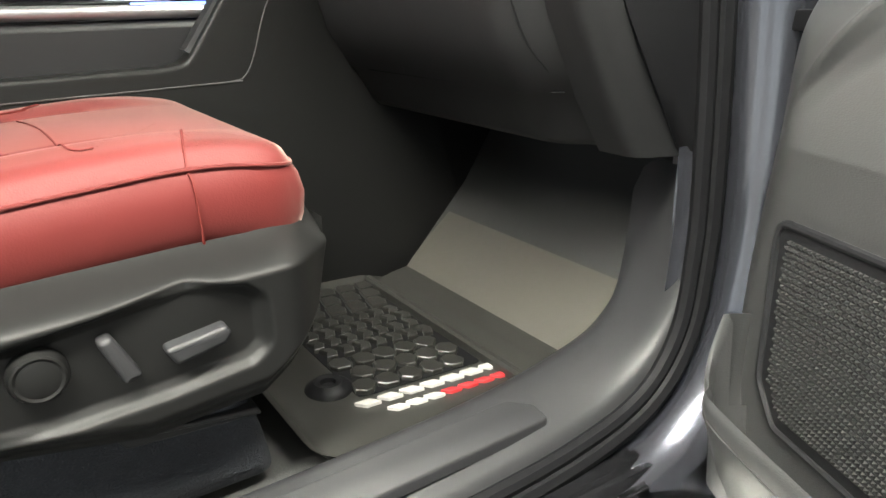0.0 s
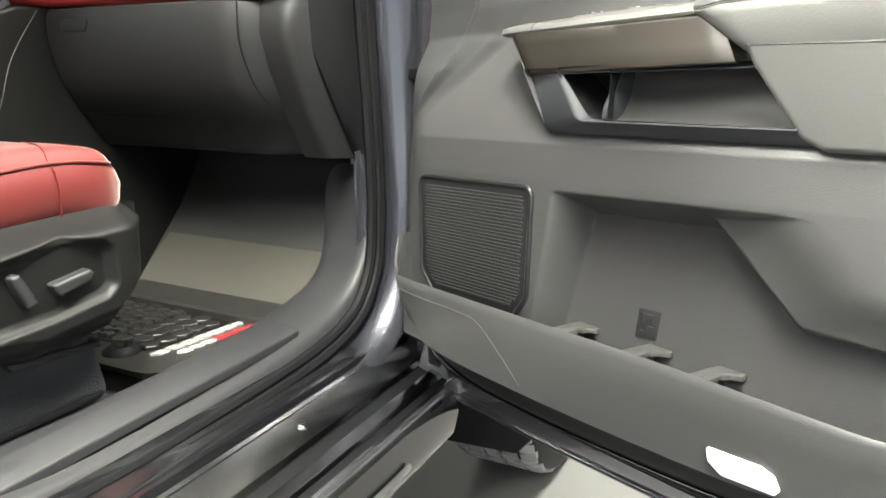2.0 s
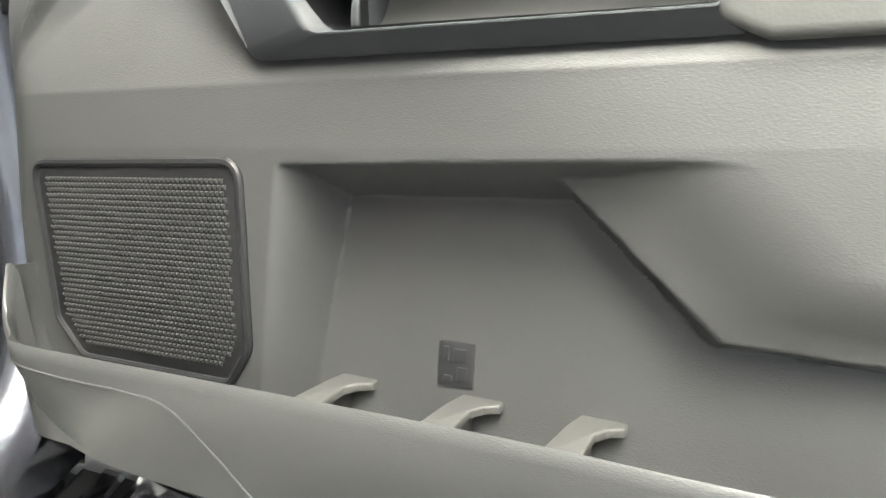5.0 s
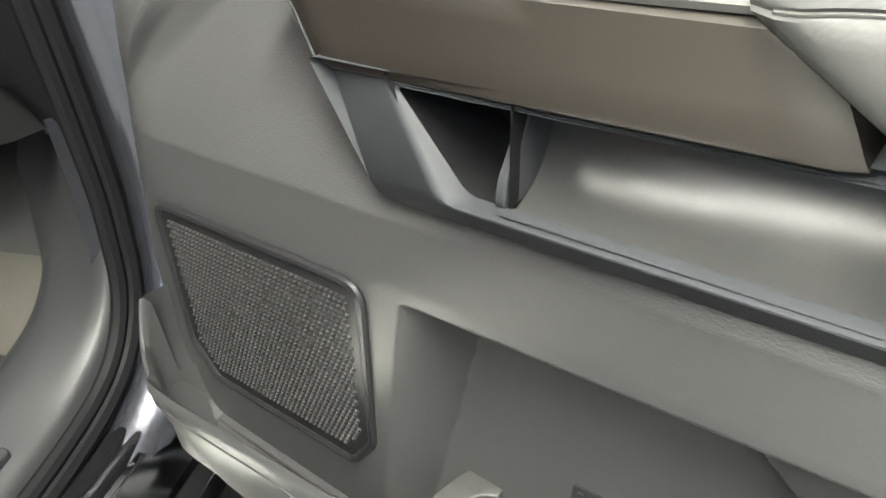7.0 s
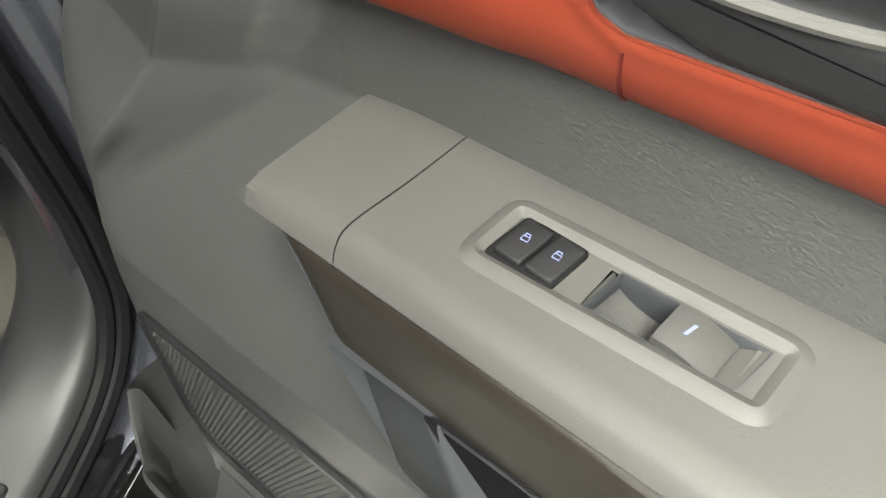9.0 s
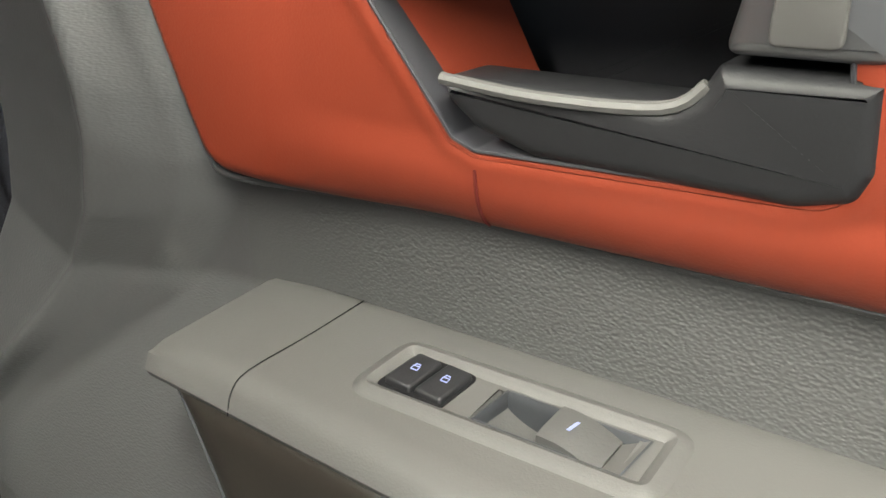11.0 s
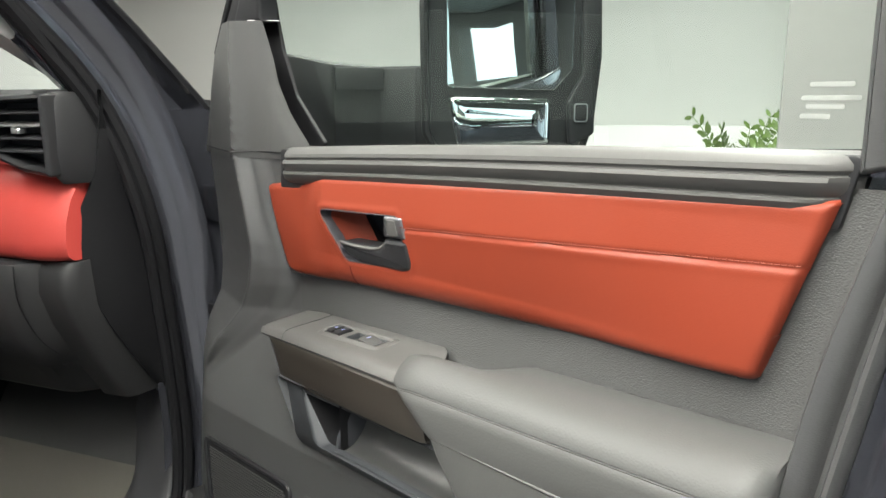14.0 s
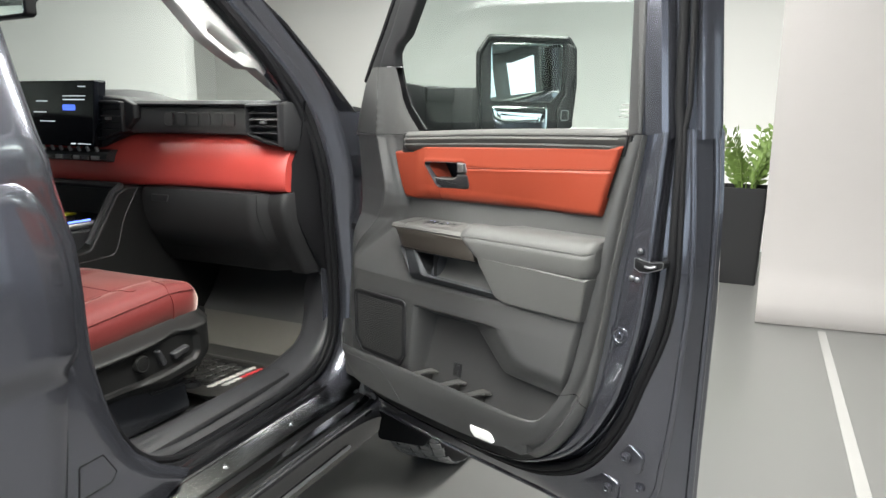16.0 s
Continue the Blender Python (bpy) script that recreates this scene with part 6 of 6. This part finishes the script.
# ---- centre console ----
cons = thing("centre_console", "black centre console with open tray and grey side panel", "console")
b = bmesh.new()
SIDE = rnd([(0.62, 1.315), (0.50, 1.315), (0.455, 1.30), (0.335, 1.128), (0.30, 1.122), (-0.7, 1.11), (-0.7, 0.66), (0.9, 0.66), (0.95, 1.0), (0.7, 1.315)], [0.01, 0.02, 0.01, 0.03, 0.02, 0.01, 0.01, 0.01, 0.01, 0.01])
prism(b, SIDE, -1.21, -1.165, lambda a, c, d_: V((d_, a, c)), 0.008)
part("side_panel", b, SEATSIDE, cons, "dark grey console side panel")
b = bmesh.new()
prism(b, rnd([(0.62, 1.19), (-0.7, 1.19), (-0.7, 0.66), (0.9, 0.66)], 0.01), -1.60, -1.212, lambda a, c, d_: V((d_, a, c)), 0.012)
part("recess_wall", b, DARK, cons, "dark recessed console wall")
b = bmesh.new()
tube(b, spline([(-1.1642, 0.54, 1.31), (-1.1642, 0.474, 1.216), (-1.1642, 0.443, 1.135), (-1.1642, 0.425, 1.103), (-1.1642, 0.40, 1.095), (-1.1642, 0.326, 1.093), (-1.1642, -0.6, 1.078)], 6), 0.0011, 6)
part("edge_strip", b, PLAIN, cons, "thin grey edge strip")
b = bmesh.new()
tube(b, [V((-1.222, 0.40, 1.202)), V((-1.222, 0.0, 1.206)), V((-1.222, -0.5, 1.21))], 0.011, 10)
part("tray_rail", b, SATIN, cons, "satin silver rail")
b = bmesh.new()
box(b, (-1.60, -0.5, 1.18), (-1.235, 0.42, 1.205), 0.006, 2)
part("tray_floor", b, GLOSSBLACK, cons, "gloss black tray")
b = bmesh.new()
box(b, (-1.236, 0.28, 1.212), (-1.231, 0.395, 1.217), 0.001, 1)
part("light_line", b, BLUELINE, cons, "thin blue light line")
# angled frame that carries the console up to the dashboard
b = bmesh.new()
for x in (-1.19, -1.58):
    tube(b, [V((x, 0.345, 1.14)), V((x, 0.40, 1.215)), V((x, 0.455, 1.295)), V((x, 0.49, 1.318))], 0.014, 8)
tube(b, [V((-1.19, 0.49, 1.318)), V((-1.58, 0.49, 1.318))], 0.014, 8)
part("tray_frame", b, DARK, cons, "grey angled tray frame")
b = bmesh.new()
prism(b, rnd([(-1.55, 0.37), (-1.25, 0.37), (-1.25, 0.05), (-1.55, 0.05)], 0.03), 1.19, 1.225, lambda a, c, d_: V((a, c, d_)), 0.008)
part("shifter_plate", b, GLOSSBLACK, cons, "gloss black selector plate")
b = bmesh.new()
tube(b, [V((-1.40, 0.18, 1.22)), V((-1.40, 0.18, 1.28))], 0.012, 10)
box(b, (-1.425, 0.15, 1.27), (-1.375, 0.21, 1.33), 0.012, 3)
part("gear_selector", b, SATIN, cons, "satin gear selector")
b = bmesh.new()
box(b, (-1.47, 0.44, 1.205), (-1.42, 0.49, 1.212), 0.002, 1)
part("tray_label", b, material("yellow_label", (0.75, 0.7, 0.05), 0.5), cons, "small yellow label")

# ---- passenger seat ----
seat = thing("passenger_seat", "red leather passenger seat cushion on a grey plastic base", "seat")
S, T = np.meshgrid(np.linspace(0, 1, 60), np.linspace(0, 1, 70))
X0, X1, Y0, Y1 = -0.697, -1.17, 0.318, -0.45


PLAN = rnd([(X0, Y0), (X0, Y1 - 0.2), (X1, Y1 - 0.2), (X1, Y0)], [0.052, 0, 0, 0.06], 8)


def cushion(s, t):
    """Top of the cushion: s across, t from its front edge back."""
    x = X0 + (X1 - X0) * np.asarray(s, float)
    y = Y0 + (Y1 - Y0) * np.asarray(t, float)
    x, y = np.broadcast_arrays(x, y)
    e = 1e-4
    o = sdf(PLAN, x, y)
    gx = (sdf(PLAN, x + e, y) - sdf(PLAN, x - e, y)) / (2 * e)
    gy = (sdf(PLAN, x, y + e) - sdf(PLAN, x, y - e)) / (2 * e)
    o = np.maximum(o, 0)
    x, y = x - gx * o, y - gy * o
    inner = np.maximum(-sdf(PLAN, x, y), 0)
    back = np.clip((Y0 - y) / (Y0 - Y1), 0, 1)
    side = np.minimum(s, 1 - s)
    z = 1.088 - 0.06 * back + 0.012 * sstep(0.27, 0.15, side) * sstep(0.0, 0.2, back) - 0.003 * np.exp(-((side - 0.25) / 0.008) ** 2) * (back > 0.2)
    z = z + 0.016 * np.sin(np.pi * np.clip(s, 0, 1)) * sstep(0.0, 0.3, back)
    r = 0.034
    k = np.clip(1 - inner / r, 0, 1)
    z = z - 0.022 * (1 - np.sqrt(np.clip(1 - k * k, 0, 1)))
    wide = 0.13
    k = np.clip(1 - back / wide, 0, 1)
    z = z - 0.012 * k * k
    return x, y, z


b = bmesh.new()
x, y, z = cushion(S, T)
field(b, x, y, z, lambda a, c, d_: V((a, c, d_)))
top = part("cushion_top", b, SEATRED, seat, "red leather cushion top", sharp=60)


def skirt_line(k, drop, out):
    """The cushion's outline at a depth below its top edge."""
    pts = []
    for t in np.linspace(1, 0, 40):
        x_, y_, z_ = (float(q) for q in cushion(np.array(0.0), np.array(t)))
        pts.append(V((x_ + out * (1 - max(0, 1 - t / 0.1)) , y_ + out * max(0, 1 - t / 0.1), z_ - drop)))
    for s in np.linspace(0, 1, 24)[1:]:
        x_, y_, z_ = (float(q) for q in cushion(np.array(s), np.array(0.0)))
        pts.append(V((x_ + out * (1 - s), y_ + out, z_ - drop)))
    return pts


b = bmesh.new()
sheet(b, [skirt_line(0, 0.0, 0.0), skirt_line(0, 0.010, 0.006), skirt_line(0, 0.03, 0.010), skirt_line(0, 0.055, 0.008), skirt_line(0, 0.085, 0.0), skirt_line(0, 0.10, -0.02)])
part("cushion_side", b, SEATRED, seat, "deep red leather cushion side", sharp=60)
b = bmesh.new()
tube(b, [p + V((0.002, 0.0, 0.001)) for p in skirt_line(0, 0.0, 0.0)], 0.0021, 6)
part("welt", b, SEATRED, seat)
b = bmesh.new()
line = skirt_line(0, -0.006, -0.012)
for i in range(1, 39):
    for w in (0.15, 0.65):
        p = line[i].lerp(line[i + 1], w)
        q = line[i].lerp(line[i + 1], w + 0.3)
        tube(b, [p, (p + q) / 2 + V((0, 0, 0.001)), q], 0.0009, 4)
tagged(part("stitching", b, THREAD, seat, "pale stitches along the cushion edge"), kind="stuff")
b = bmesh.new()
seam = []
for s in np.linspace(0.0, 0.18, 10):
    x_, y_, z_ = (float(q) for q in cushion(np.array(s), np.array(0.155 - 0.15 * s)))
    seam.append(V((x_, y_, z_ + 0.0005)))
down = [seam[0] + V((0.0075, 0.002, -0.010)), seam[0] + V((0.0112, 0.003, -0.028)), seam[0] + V((0.0105, 0.004, -0.052)), seam[0] + V((0.004, 0.006, -0.085))]
tube(b, down[::-1] + seam, 0.0016, 5)
on_top = lambda x_, y_, up=0.0011: V([float(q) for q in cushion(np.array((x_ - X0) / (X1 - X0)), np.array((y_ - Y0) / (Y1 - Y0)))]) + V((0, 0, up))
tube(b, [on_top(*p) for p in spline([V((-1.02, 0.085)), V((-0.93, 0.098)), V((-0.84, 0.104)), V((-0.765, 0.106)), V((-0.745, 0.115)), V((-0.744, 0.128))], 6)], 0.0010, 5)
tube(b, [on_top(*p) for p in spline([V((-1.10, 0.118)), V((-1.085, 0.10)), V((-1.078, 0.08)), V((-1.08, -0.1)), V((-1.08, -0.4))], 6)], 0.0015, 5)
tube(b, [on_top(-0.80, y_) for y_ in np.linspace(0.06, -0.40, 24)], 0.0010, 5)
part("seam", b, SEAM, seat, "sewn seams")
b = bmesh.new()
dots = [(-0.712 - 0.0060 * j - 0.003 * (i % 2), 0.206 + 0.0048 * i) for i in range(20) for j in range(8) if j < 3 + 0.45 * (19 - i)]
dots += [(-0.746 - 0.0085 * k, 0.132 + 0.0055 * k) for k in range(16)]
for x_, y_ in dots:
    c = on_top(x_, y_, 0.0012)
    b.faces.new([b.verts.new(c + V((0.0014 * math.cos(q), 0.0014 * math.sin(q), 0))) for q in np.linspace(0, 2 * math.pi, 7)[:-1]])
tagged(part("perforation", b, SEAM, seat, "fine perforation"), kind="stuff")
# backrest, mostly behind the centre post
b = bmesh.new()
prism(b, rnd([(-0.72, 1.05), (-1.17, 1.05), (-1.13, 1.62), (-0.76, 1.62)], 0.06), -0.62, -0.46, lambda a, c, d_: V((a, d_ - 0.25 * (c - 1.05), c)), 0.04, 4)
part("backrest", b, SEATRED, seat, "red leather backrest")
# plastic side shield
S, T = np.meshgrid(np.linspace(0, 1, 330), np.linspace(0, 1, 110))
zt_of = lambda y_: 1.000 - 0.03 * np.clip(0.30 - y_, 0, 2)
Y = -0.40 + (0.335 + 0.40) * S
ztop = zt_of(Y) + 0.006
zbot = np.interp(Y, [-0.4, 0.0, 0.12, 0.24, 0.31, 0.335], [0.845, 0.838, 0.815, 0.825, 0.875, 0.94])
Z = zbot + (ztop - zbot) * T
X = -0.700 + 0.062 * sstep(0.0, 0.30, (ztop - Z) / 0.13) - 0.03 * sstep(0.035, 0.0, Z - zbot)
X -= 0.055 * sstep(0.255, 0.345, Y) ** 1.5
PANEL = rnd([(-0.30, 0.945), (0.018, 0.952), (0.087, 0.960), (0.171, 0.973), (0.225, 0.960), (0.243, 0.945), (0.244, 0.892), (0.225, 0.878), (0.141, 0.868), (0.044, 0.863), (-0.30, 0.872)], 0.02, 6)
d = sdf(PANEL, Y, Z)
X -= 0.015 * (0.35 * sstep(0.006, -0.004, d) + 0.65 * np.clip((0.002 - d) / 0.013, 0, 1))
b = bmesh.new()
field(b, Y, Z, X, lambda a, c, d_: V((d_, a, c)))
shield = part("side_shield", b, SEATSIDE, seat, "dark grey plastic seat side shield", sharp=60)
b = bmesh.new()
sheet(b, [[V((-0.70, 0.335, 0.995)), V((-0.692, 0.33, 0.95)), V((-0.70, 0.315, 0.88)), V((-0.72, 0.30, 0.84))], [V((-0.90, 0.345, 0.99)), V((-0.90, 0.34, 0.95)), V((-0.9, 0.32, 0.88)), V((-0.9, 0.30, 0.84))], [V((-1.17, 0.335, 0.99)), V((-1.17, 0.33, 0.95)), V((-1.17, 0.315, 0.88)), V((-1.17, 0.30, 0.84))]])
part("front_shield", b, SEATSIDE, seat)
b = bmesh.new()
lathe(b, [(0.0005, -0.012), (0.025, -0.012), (0.025, 0.004), (0.022, 0.011), (0.020, 0.012), (0.0175, 0.0105), (0.015, 0.0115), (0.0005, 0.012)], V((-0.650, 0.040, 0.920)), "x", 28)
part("lumbar_knob", b, SEATSIDE, shield, "round grey knob")
for pts, h in (([(0.087, 0.940), (0.100, 0.943), (0.122, 0.898), (0.105, 0.893)], 0.012), ([(0.141, 0.917), (0.201, 0.926), (0.206, 0.918), (0.200, 0.908), (0.152, 0.898)], 0.012)):
    b = bmesh.new()
    prism(b, rnd(pts, 0.005), -0.654, -0.648 + h, lambda a, c, d_: V((d_, a, c)), 0.005, 3)
    part("seat_switch", b, SILL, shield, "grey seat adjuster key")
b = bmesh.new()
prism(b, rnd([(-0.60, 0.70), (0.16, 0.70), (0.255, 0.70), (0.235, 0.80), (0.19, 0.835), (-0.6, 0.83)], 0.02), -1.12, -0.69, lambda a, c, d_: V((d_, a, c)), 0.02)
part("pedestal", b, CARPET, seat, "carpet-covered seat pedestal")
b = bmesh.new()
prism(b, rnd([(0.09, 0.815), (0.235, 0.80), (0.24, 0.79), (0.10, 0.80)], 0.003), -0.76, -0.682, lambda a, c, d_: V((d_, a, c)), 0.003)
part("seat_rail", b, DARK, seat, "black seat rail")

# ---- rubber floor mat ----
mat_ = thing("floor_mat", "black rubber floor mat with tread relief and raised mark", "floor mat")
XR, XL = -0.635, -1.17
S, T = np.meshgrid(np.linspace(0, 1, 60), np.linspace(0, 1, 60))
U = XR + (XL - XR) * S
Y = 0.285 + (0.70 - 0.285) * T
cor = sdf(rnd([(XR, 0.285), (XL, 0.285), (XL, 0.75), (XR, 0.75)], 0.05), U, Y)
ROUND = rnd([(XR, 0.285), (XL, 0.285), (XL, 0.75), (XR, 0.75)], 0.05)
gx_ = (sdf(ROUND, U + 1e-4, Y) - sdf(ROUND, U - 1e-4, Y)) / 2e-4
gy_ = (sdf(ROUND, U, Y + 1e-4) - sdf(ROUND, U, Y - 1e-4)) / 2e-4
U, Y = U - gx_ * np.maximum(cor, 0), Y - gy_ * np.maximum(cor, 0)
cor = sdf(ROUND, U, Y)
Z = 0.708 - 0.05 * (Y - 0.3) + 0.022 * sstep(0.022, 0.0, -cor) * sstep(0.69, 0.60, Y) + 0.012 * sstep(0.66, 0.70, Y)
b = bmesh.new()
field(b, U, Y, Z, lambda a, c, d_: V((a, c, d_)))
part("mat_sheet", b, SOFTRUBBER, mat_, sharp=60)
b = bmesh.new()
rows = []
for xx in np.linspace(-0.640, -1.15, 16):
    k = float(sstep(-0.66, -0.60, xx))
    rows.append([V((xx, y, z + 0.03 * k)) for y, z in ((0.705, 0.712), (0.712, 0.720), (0.722, 0.731), (0.75, 0.757), (0.80, 0.799), (0.86, 0.845), (0.95, 0.93), (0.99, 0.98))])
sheet(b, rows)
part("toe_board", b, TOE, mat_, "plain grey-brown toe board")
b = bmesh.new()
sheet(b, [[V((xx, y, z + 0.03 * float(sstep(-0.66, -0.60, xx)))) for y, z in ((0.635, 0.694), (0.650, 0.702), (0.670, 0.707), (0.706, 0.712), (0.712, 0.716))] for xx in np.linspace(-0.640, -1.15, 12)])
part("mat_band", b, SOFTRUBBER, mat_, "plain dark band of the mat")
b = bmesh.new()
rows = [[V((xx, y, z)) for y, z in ((0.612, 0.690), (0.612, 0.706), (0.616, 0.710), (0.624, 0.710), (0.63, 0.703))] for xx in (-0.685, -0.9, -1.155)]
sheet(b, rows)
part("cross_rib", b, SOFTRUBBER, mat_, "raised cross rib")
# tread relief: rows of blocks
rng = random.Random(11)


def block(pts, h=0.007):
    bb = bmesh.new()
    zf = lambda y_: 0.708 - 0.05 * (y_ - 0.3)
    prism(bb, pts, -0.002, h, lambda a, c, d_: V((a, c, zf(c) + d_)), 0.0015, 1, False)
    return part("tread_block", bb, SOFTRUBBER, mat_, sharp=30)


def skew(pts):
    return [(-0.78 - (x_ * 0.385), 0.405 + y_ * 0.20 + x_ * 0.0) for x_, y_ in pts]


# black sheet that stands in for the shade in the tread gaps
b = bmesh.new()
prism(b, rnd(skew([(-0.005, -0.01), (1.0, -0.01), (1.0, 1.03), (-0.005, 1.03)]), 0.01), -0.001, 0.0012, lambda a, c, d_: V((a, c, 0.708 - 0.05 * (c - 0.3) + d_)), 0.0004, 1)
part("gap_shade", b, RUBBER, mat_, "black sheet put in for the shade between tread blocks")


for i in range(7):
    for j in range(4):
        x0, y0 = 0.30 + 0.088 * j, i / 7 + 0.03 * ((j + 1) % 2)
        block(skew([(x0, y0), (x0 + 0.04, y0 + 0.035), (x0 + 0.078, y0), (x0 + 0.078, y0 + 0.088), (x0 + 0.04, y0 + 0.118), (x0, y0 + 0.088)]), 0.009)
for i in range(5):
    for j in range(3):
        cx, cy = 0.045 + 0.098 * j, (i + 0.45 + 0.45 * (j % 2)) / 5.4
        if cy > 0.97:
            continue
        pts = []
        for q in range(7):
            a = 2 * math.pi / 7 * q + rng.uniform(-0.2, 0.2)
            pts.append((cx + (0.050 + rng.uniform(-0.004, 0.003)) * math.cos(a), cy + (0.096 + rng.uniform(-0.008, 0.004)) * math.sin(a)))
        block(skew(pts), 0.008)
for i in range(5):
    for j in range(3):
        x0, y0 = 0.67 + 0.11 * j, i / 5 + 0.05 * j
        block(skew([(x0, y0), (x0 + 0.10, y0 + 0.03), (x0 + 0.10, y0 + 0.16), (x0 + 0.05, y0 + 0.185), (x0, y0 + 0.15)]), 0.008)
b = bmesh.new()
lathe(b, [(0.0005, 0.004), (0.010, 0.004), (0.012, 0.010), (0.020, 0.012), (0.026, 0.008), (0.032, 0.004), (0.034, -0.002), (0.0005, -0.002)], V((-0.822, 0.378, 0.706)), "z", 24)
part("fastener", b, RUBBER, mat_, "round black mat fastener")
# maker's marks as plain raised bars
for row, (x0, mats) in enumerate(((-0.757, [WHITEMARK] * 7), (-0.727, [WHITEMARK] * 3 + [REDMARK] * 4))):
    ya, yb = (0.400, 0.640) if row == 0 else (0.432, 0.632)
    hw = 0.0072 if row == 0 else 0.0058
    n_ = len(mats)
    for k in range(n_):
        y0 = ya + (yb - ya) * k / n_
        y1 = y0 + (yb - ya) / n_ * 0.70
        b = bmesh.new()
        zf = lambda y_: 0.708 - 0.05 * (y_ - 0.3)
        off = 0.013
        prism(b, rnd([(x0 - hw, y0 - off), (x0 + hw, y0), (x0 + hw, y1), (x0 - hw, y1 - off)], 0.0015), 0.0, 0.005, lambda a, c, d_: V((a, c, zf(c) + d_)), 0.001)
        part("mark_bar", b, mats[k], mat_, "plain raised mark")

# ---- rest of the showroom ----
board_ = thing("display_board", "tall white free-standing display board with rolled foot", "board")
b = bmesh.new()
rows = []
for xx in np.linspace(0.79, 3.2, 10):
    rows.append([V((xx, 4.40 + (xx - 0.79) * 0.10 + dy, zz)) for dy, zz in ((0.07, 3.2), (0.05, 1.0), (0.035, 0.42), (0.0, 0.30), (-0.05, 0.16), (-0.06, 0.06), (-0.04, 0.005), (0.03, 0.003), (0.12, 0.003), (0.12, 3.2))])
made = sheet(b, rows)
b.faces.new(made[0])
b.faces.new(made[-1])
part("panel", b, PAPER, board_, sharp=50)
b = bmesh.new()
prism(b, [(1.207, 4.33), (1.257, 4.33), (1.322, 1.6), (1.262, 1.6)], 0.0, 0.003, lambda a, c, d_: V((a, c, d_)), 0.001, 1)
tagged(part("floor_line", b, TAPE), "white line on the floor", "floor marking", kind="structure")
plant = thing("potted_plant", "green leafy plant in a tall black planter", "plant", pose(0.60, 5.70, 0))
b = bmesh.new()
rings(b, [[V((sx * w, sy * w, zz)) for sx, sy in rnd([(-1, -1), (1, -1), (1, 1), (-1, 1)], 0.15)] for w, zz in ((0.15, 0.0), (0.155, 0.01), (0.19, 0.86), (0.192, 0.875), (0.18, 0.875), (0.175, 0.80))], True, (True, True))
part("planter", b, POT, plant, "tall black planter")
rng = random.Random(7)
stems, leaves = bmesh.new(), bmesh.new()
for k in range(22):
    a = rng.uniform(0, 2 * math.pi)
    ln = rng.uniform(0.35, 0.75)
    lean = rng.uniform(0.1, 0.75)
    base = V((0.08 * math.cos(a), 0.08 * math.sin(a), 0.80))
    pts = [base + V((math.cos(a) * lean * ln * s * s, math.sin(a) * lean * ln * s * s, ln * (s - 0.25 * lean * s * s))) for s in np.linspace(0, 1, 9)]
    tube(stems, pts, [0.008 - 0.0006 * i for i in range(9)], 5)
    for i in range(2, 9):
        for sd in (-1, 1):
            p = pts[i]
            dirn = (pts[i] - pts[i - 1]).normalized()
            side = dirn.cross(V((math.cos(a + 1.2), math.sin(a + 1.2), 0.2))).normalized() * sd
            w = (side + dirn * 0.7 + V((0, 0, rng.uniform(-0.2, 0.2)))).normalized()
            L = rng.uniform(0.07, 0.11)
            nn_ = w.cross(dirn).normalized()
            wd = nn_.cross(w).normalized() * L * 0.2
            q = [leaves.verts.new(v) for v in (p, p + w * L * 0.35 + wd, p + w * L * 0.75 + wd * 0.8 + nn_ * 0.006, p + w * L + nn_ * 0.012, p + w * L * 0.75 - wd * 0.8 + nn_ * 0.006, p + w * L * 0.35 - wd)]
            leaves.faces.new(q)
tagged(part("stem", stems, LEAF, plant), kind="stuff")
tagged(part("leaves", leaves, LEAF, plant, "glossy green leaflets"), kind="stuff")
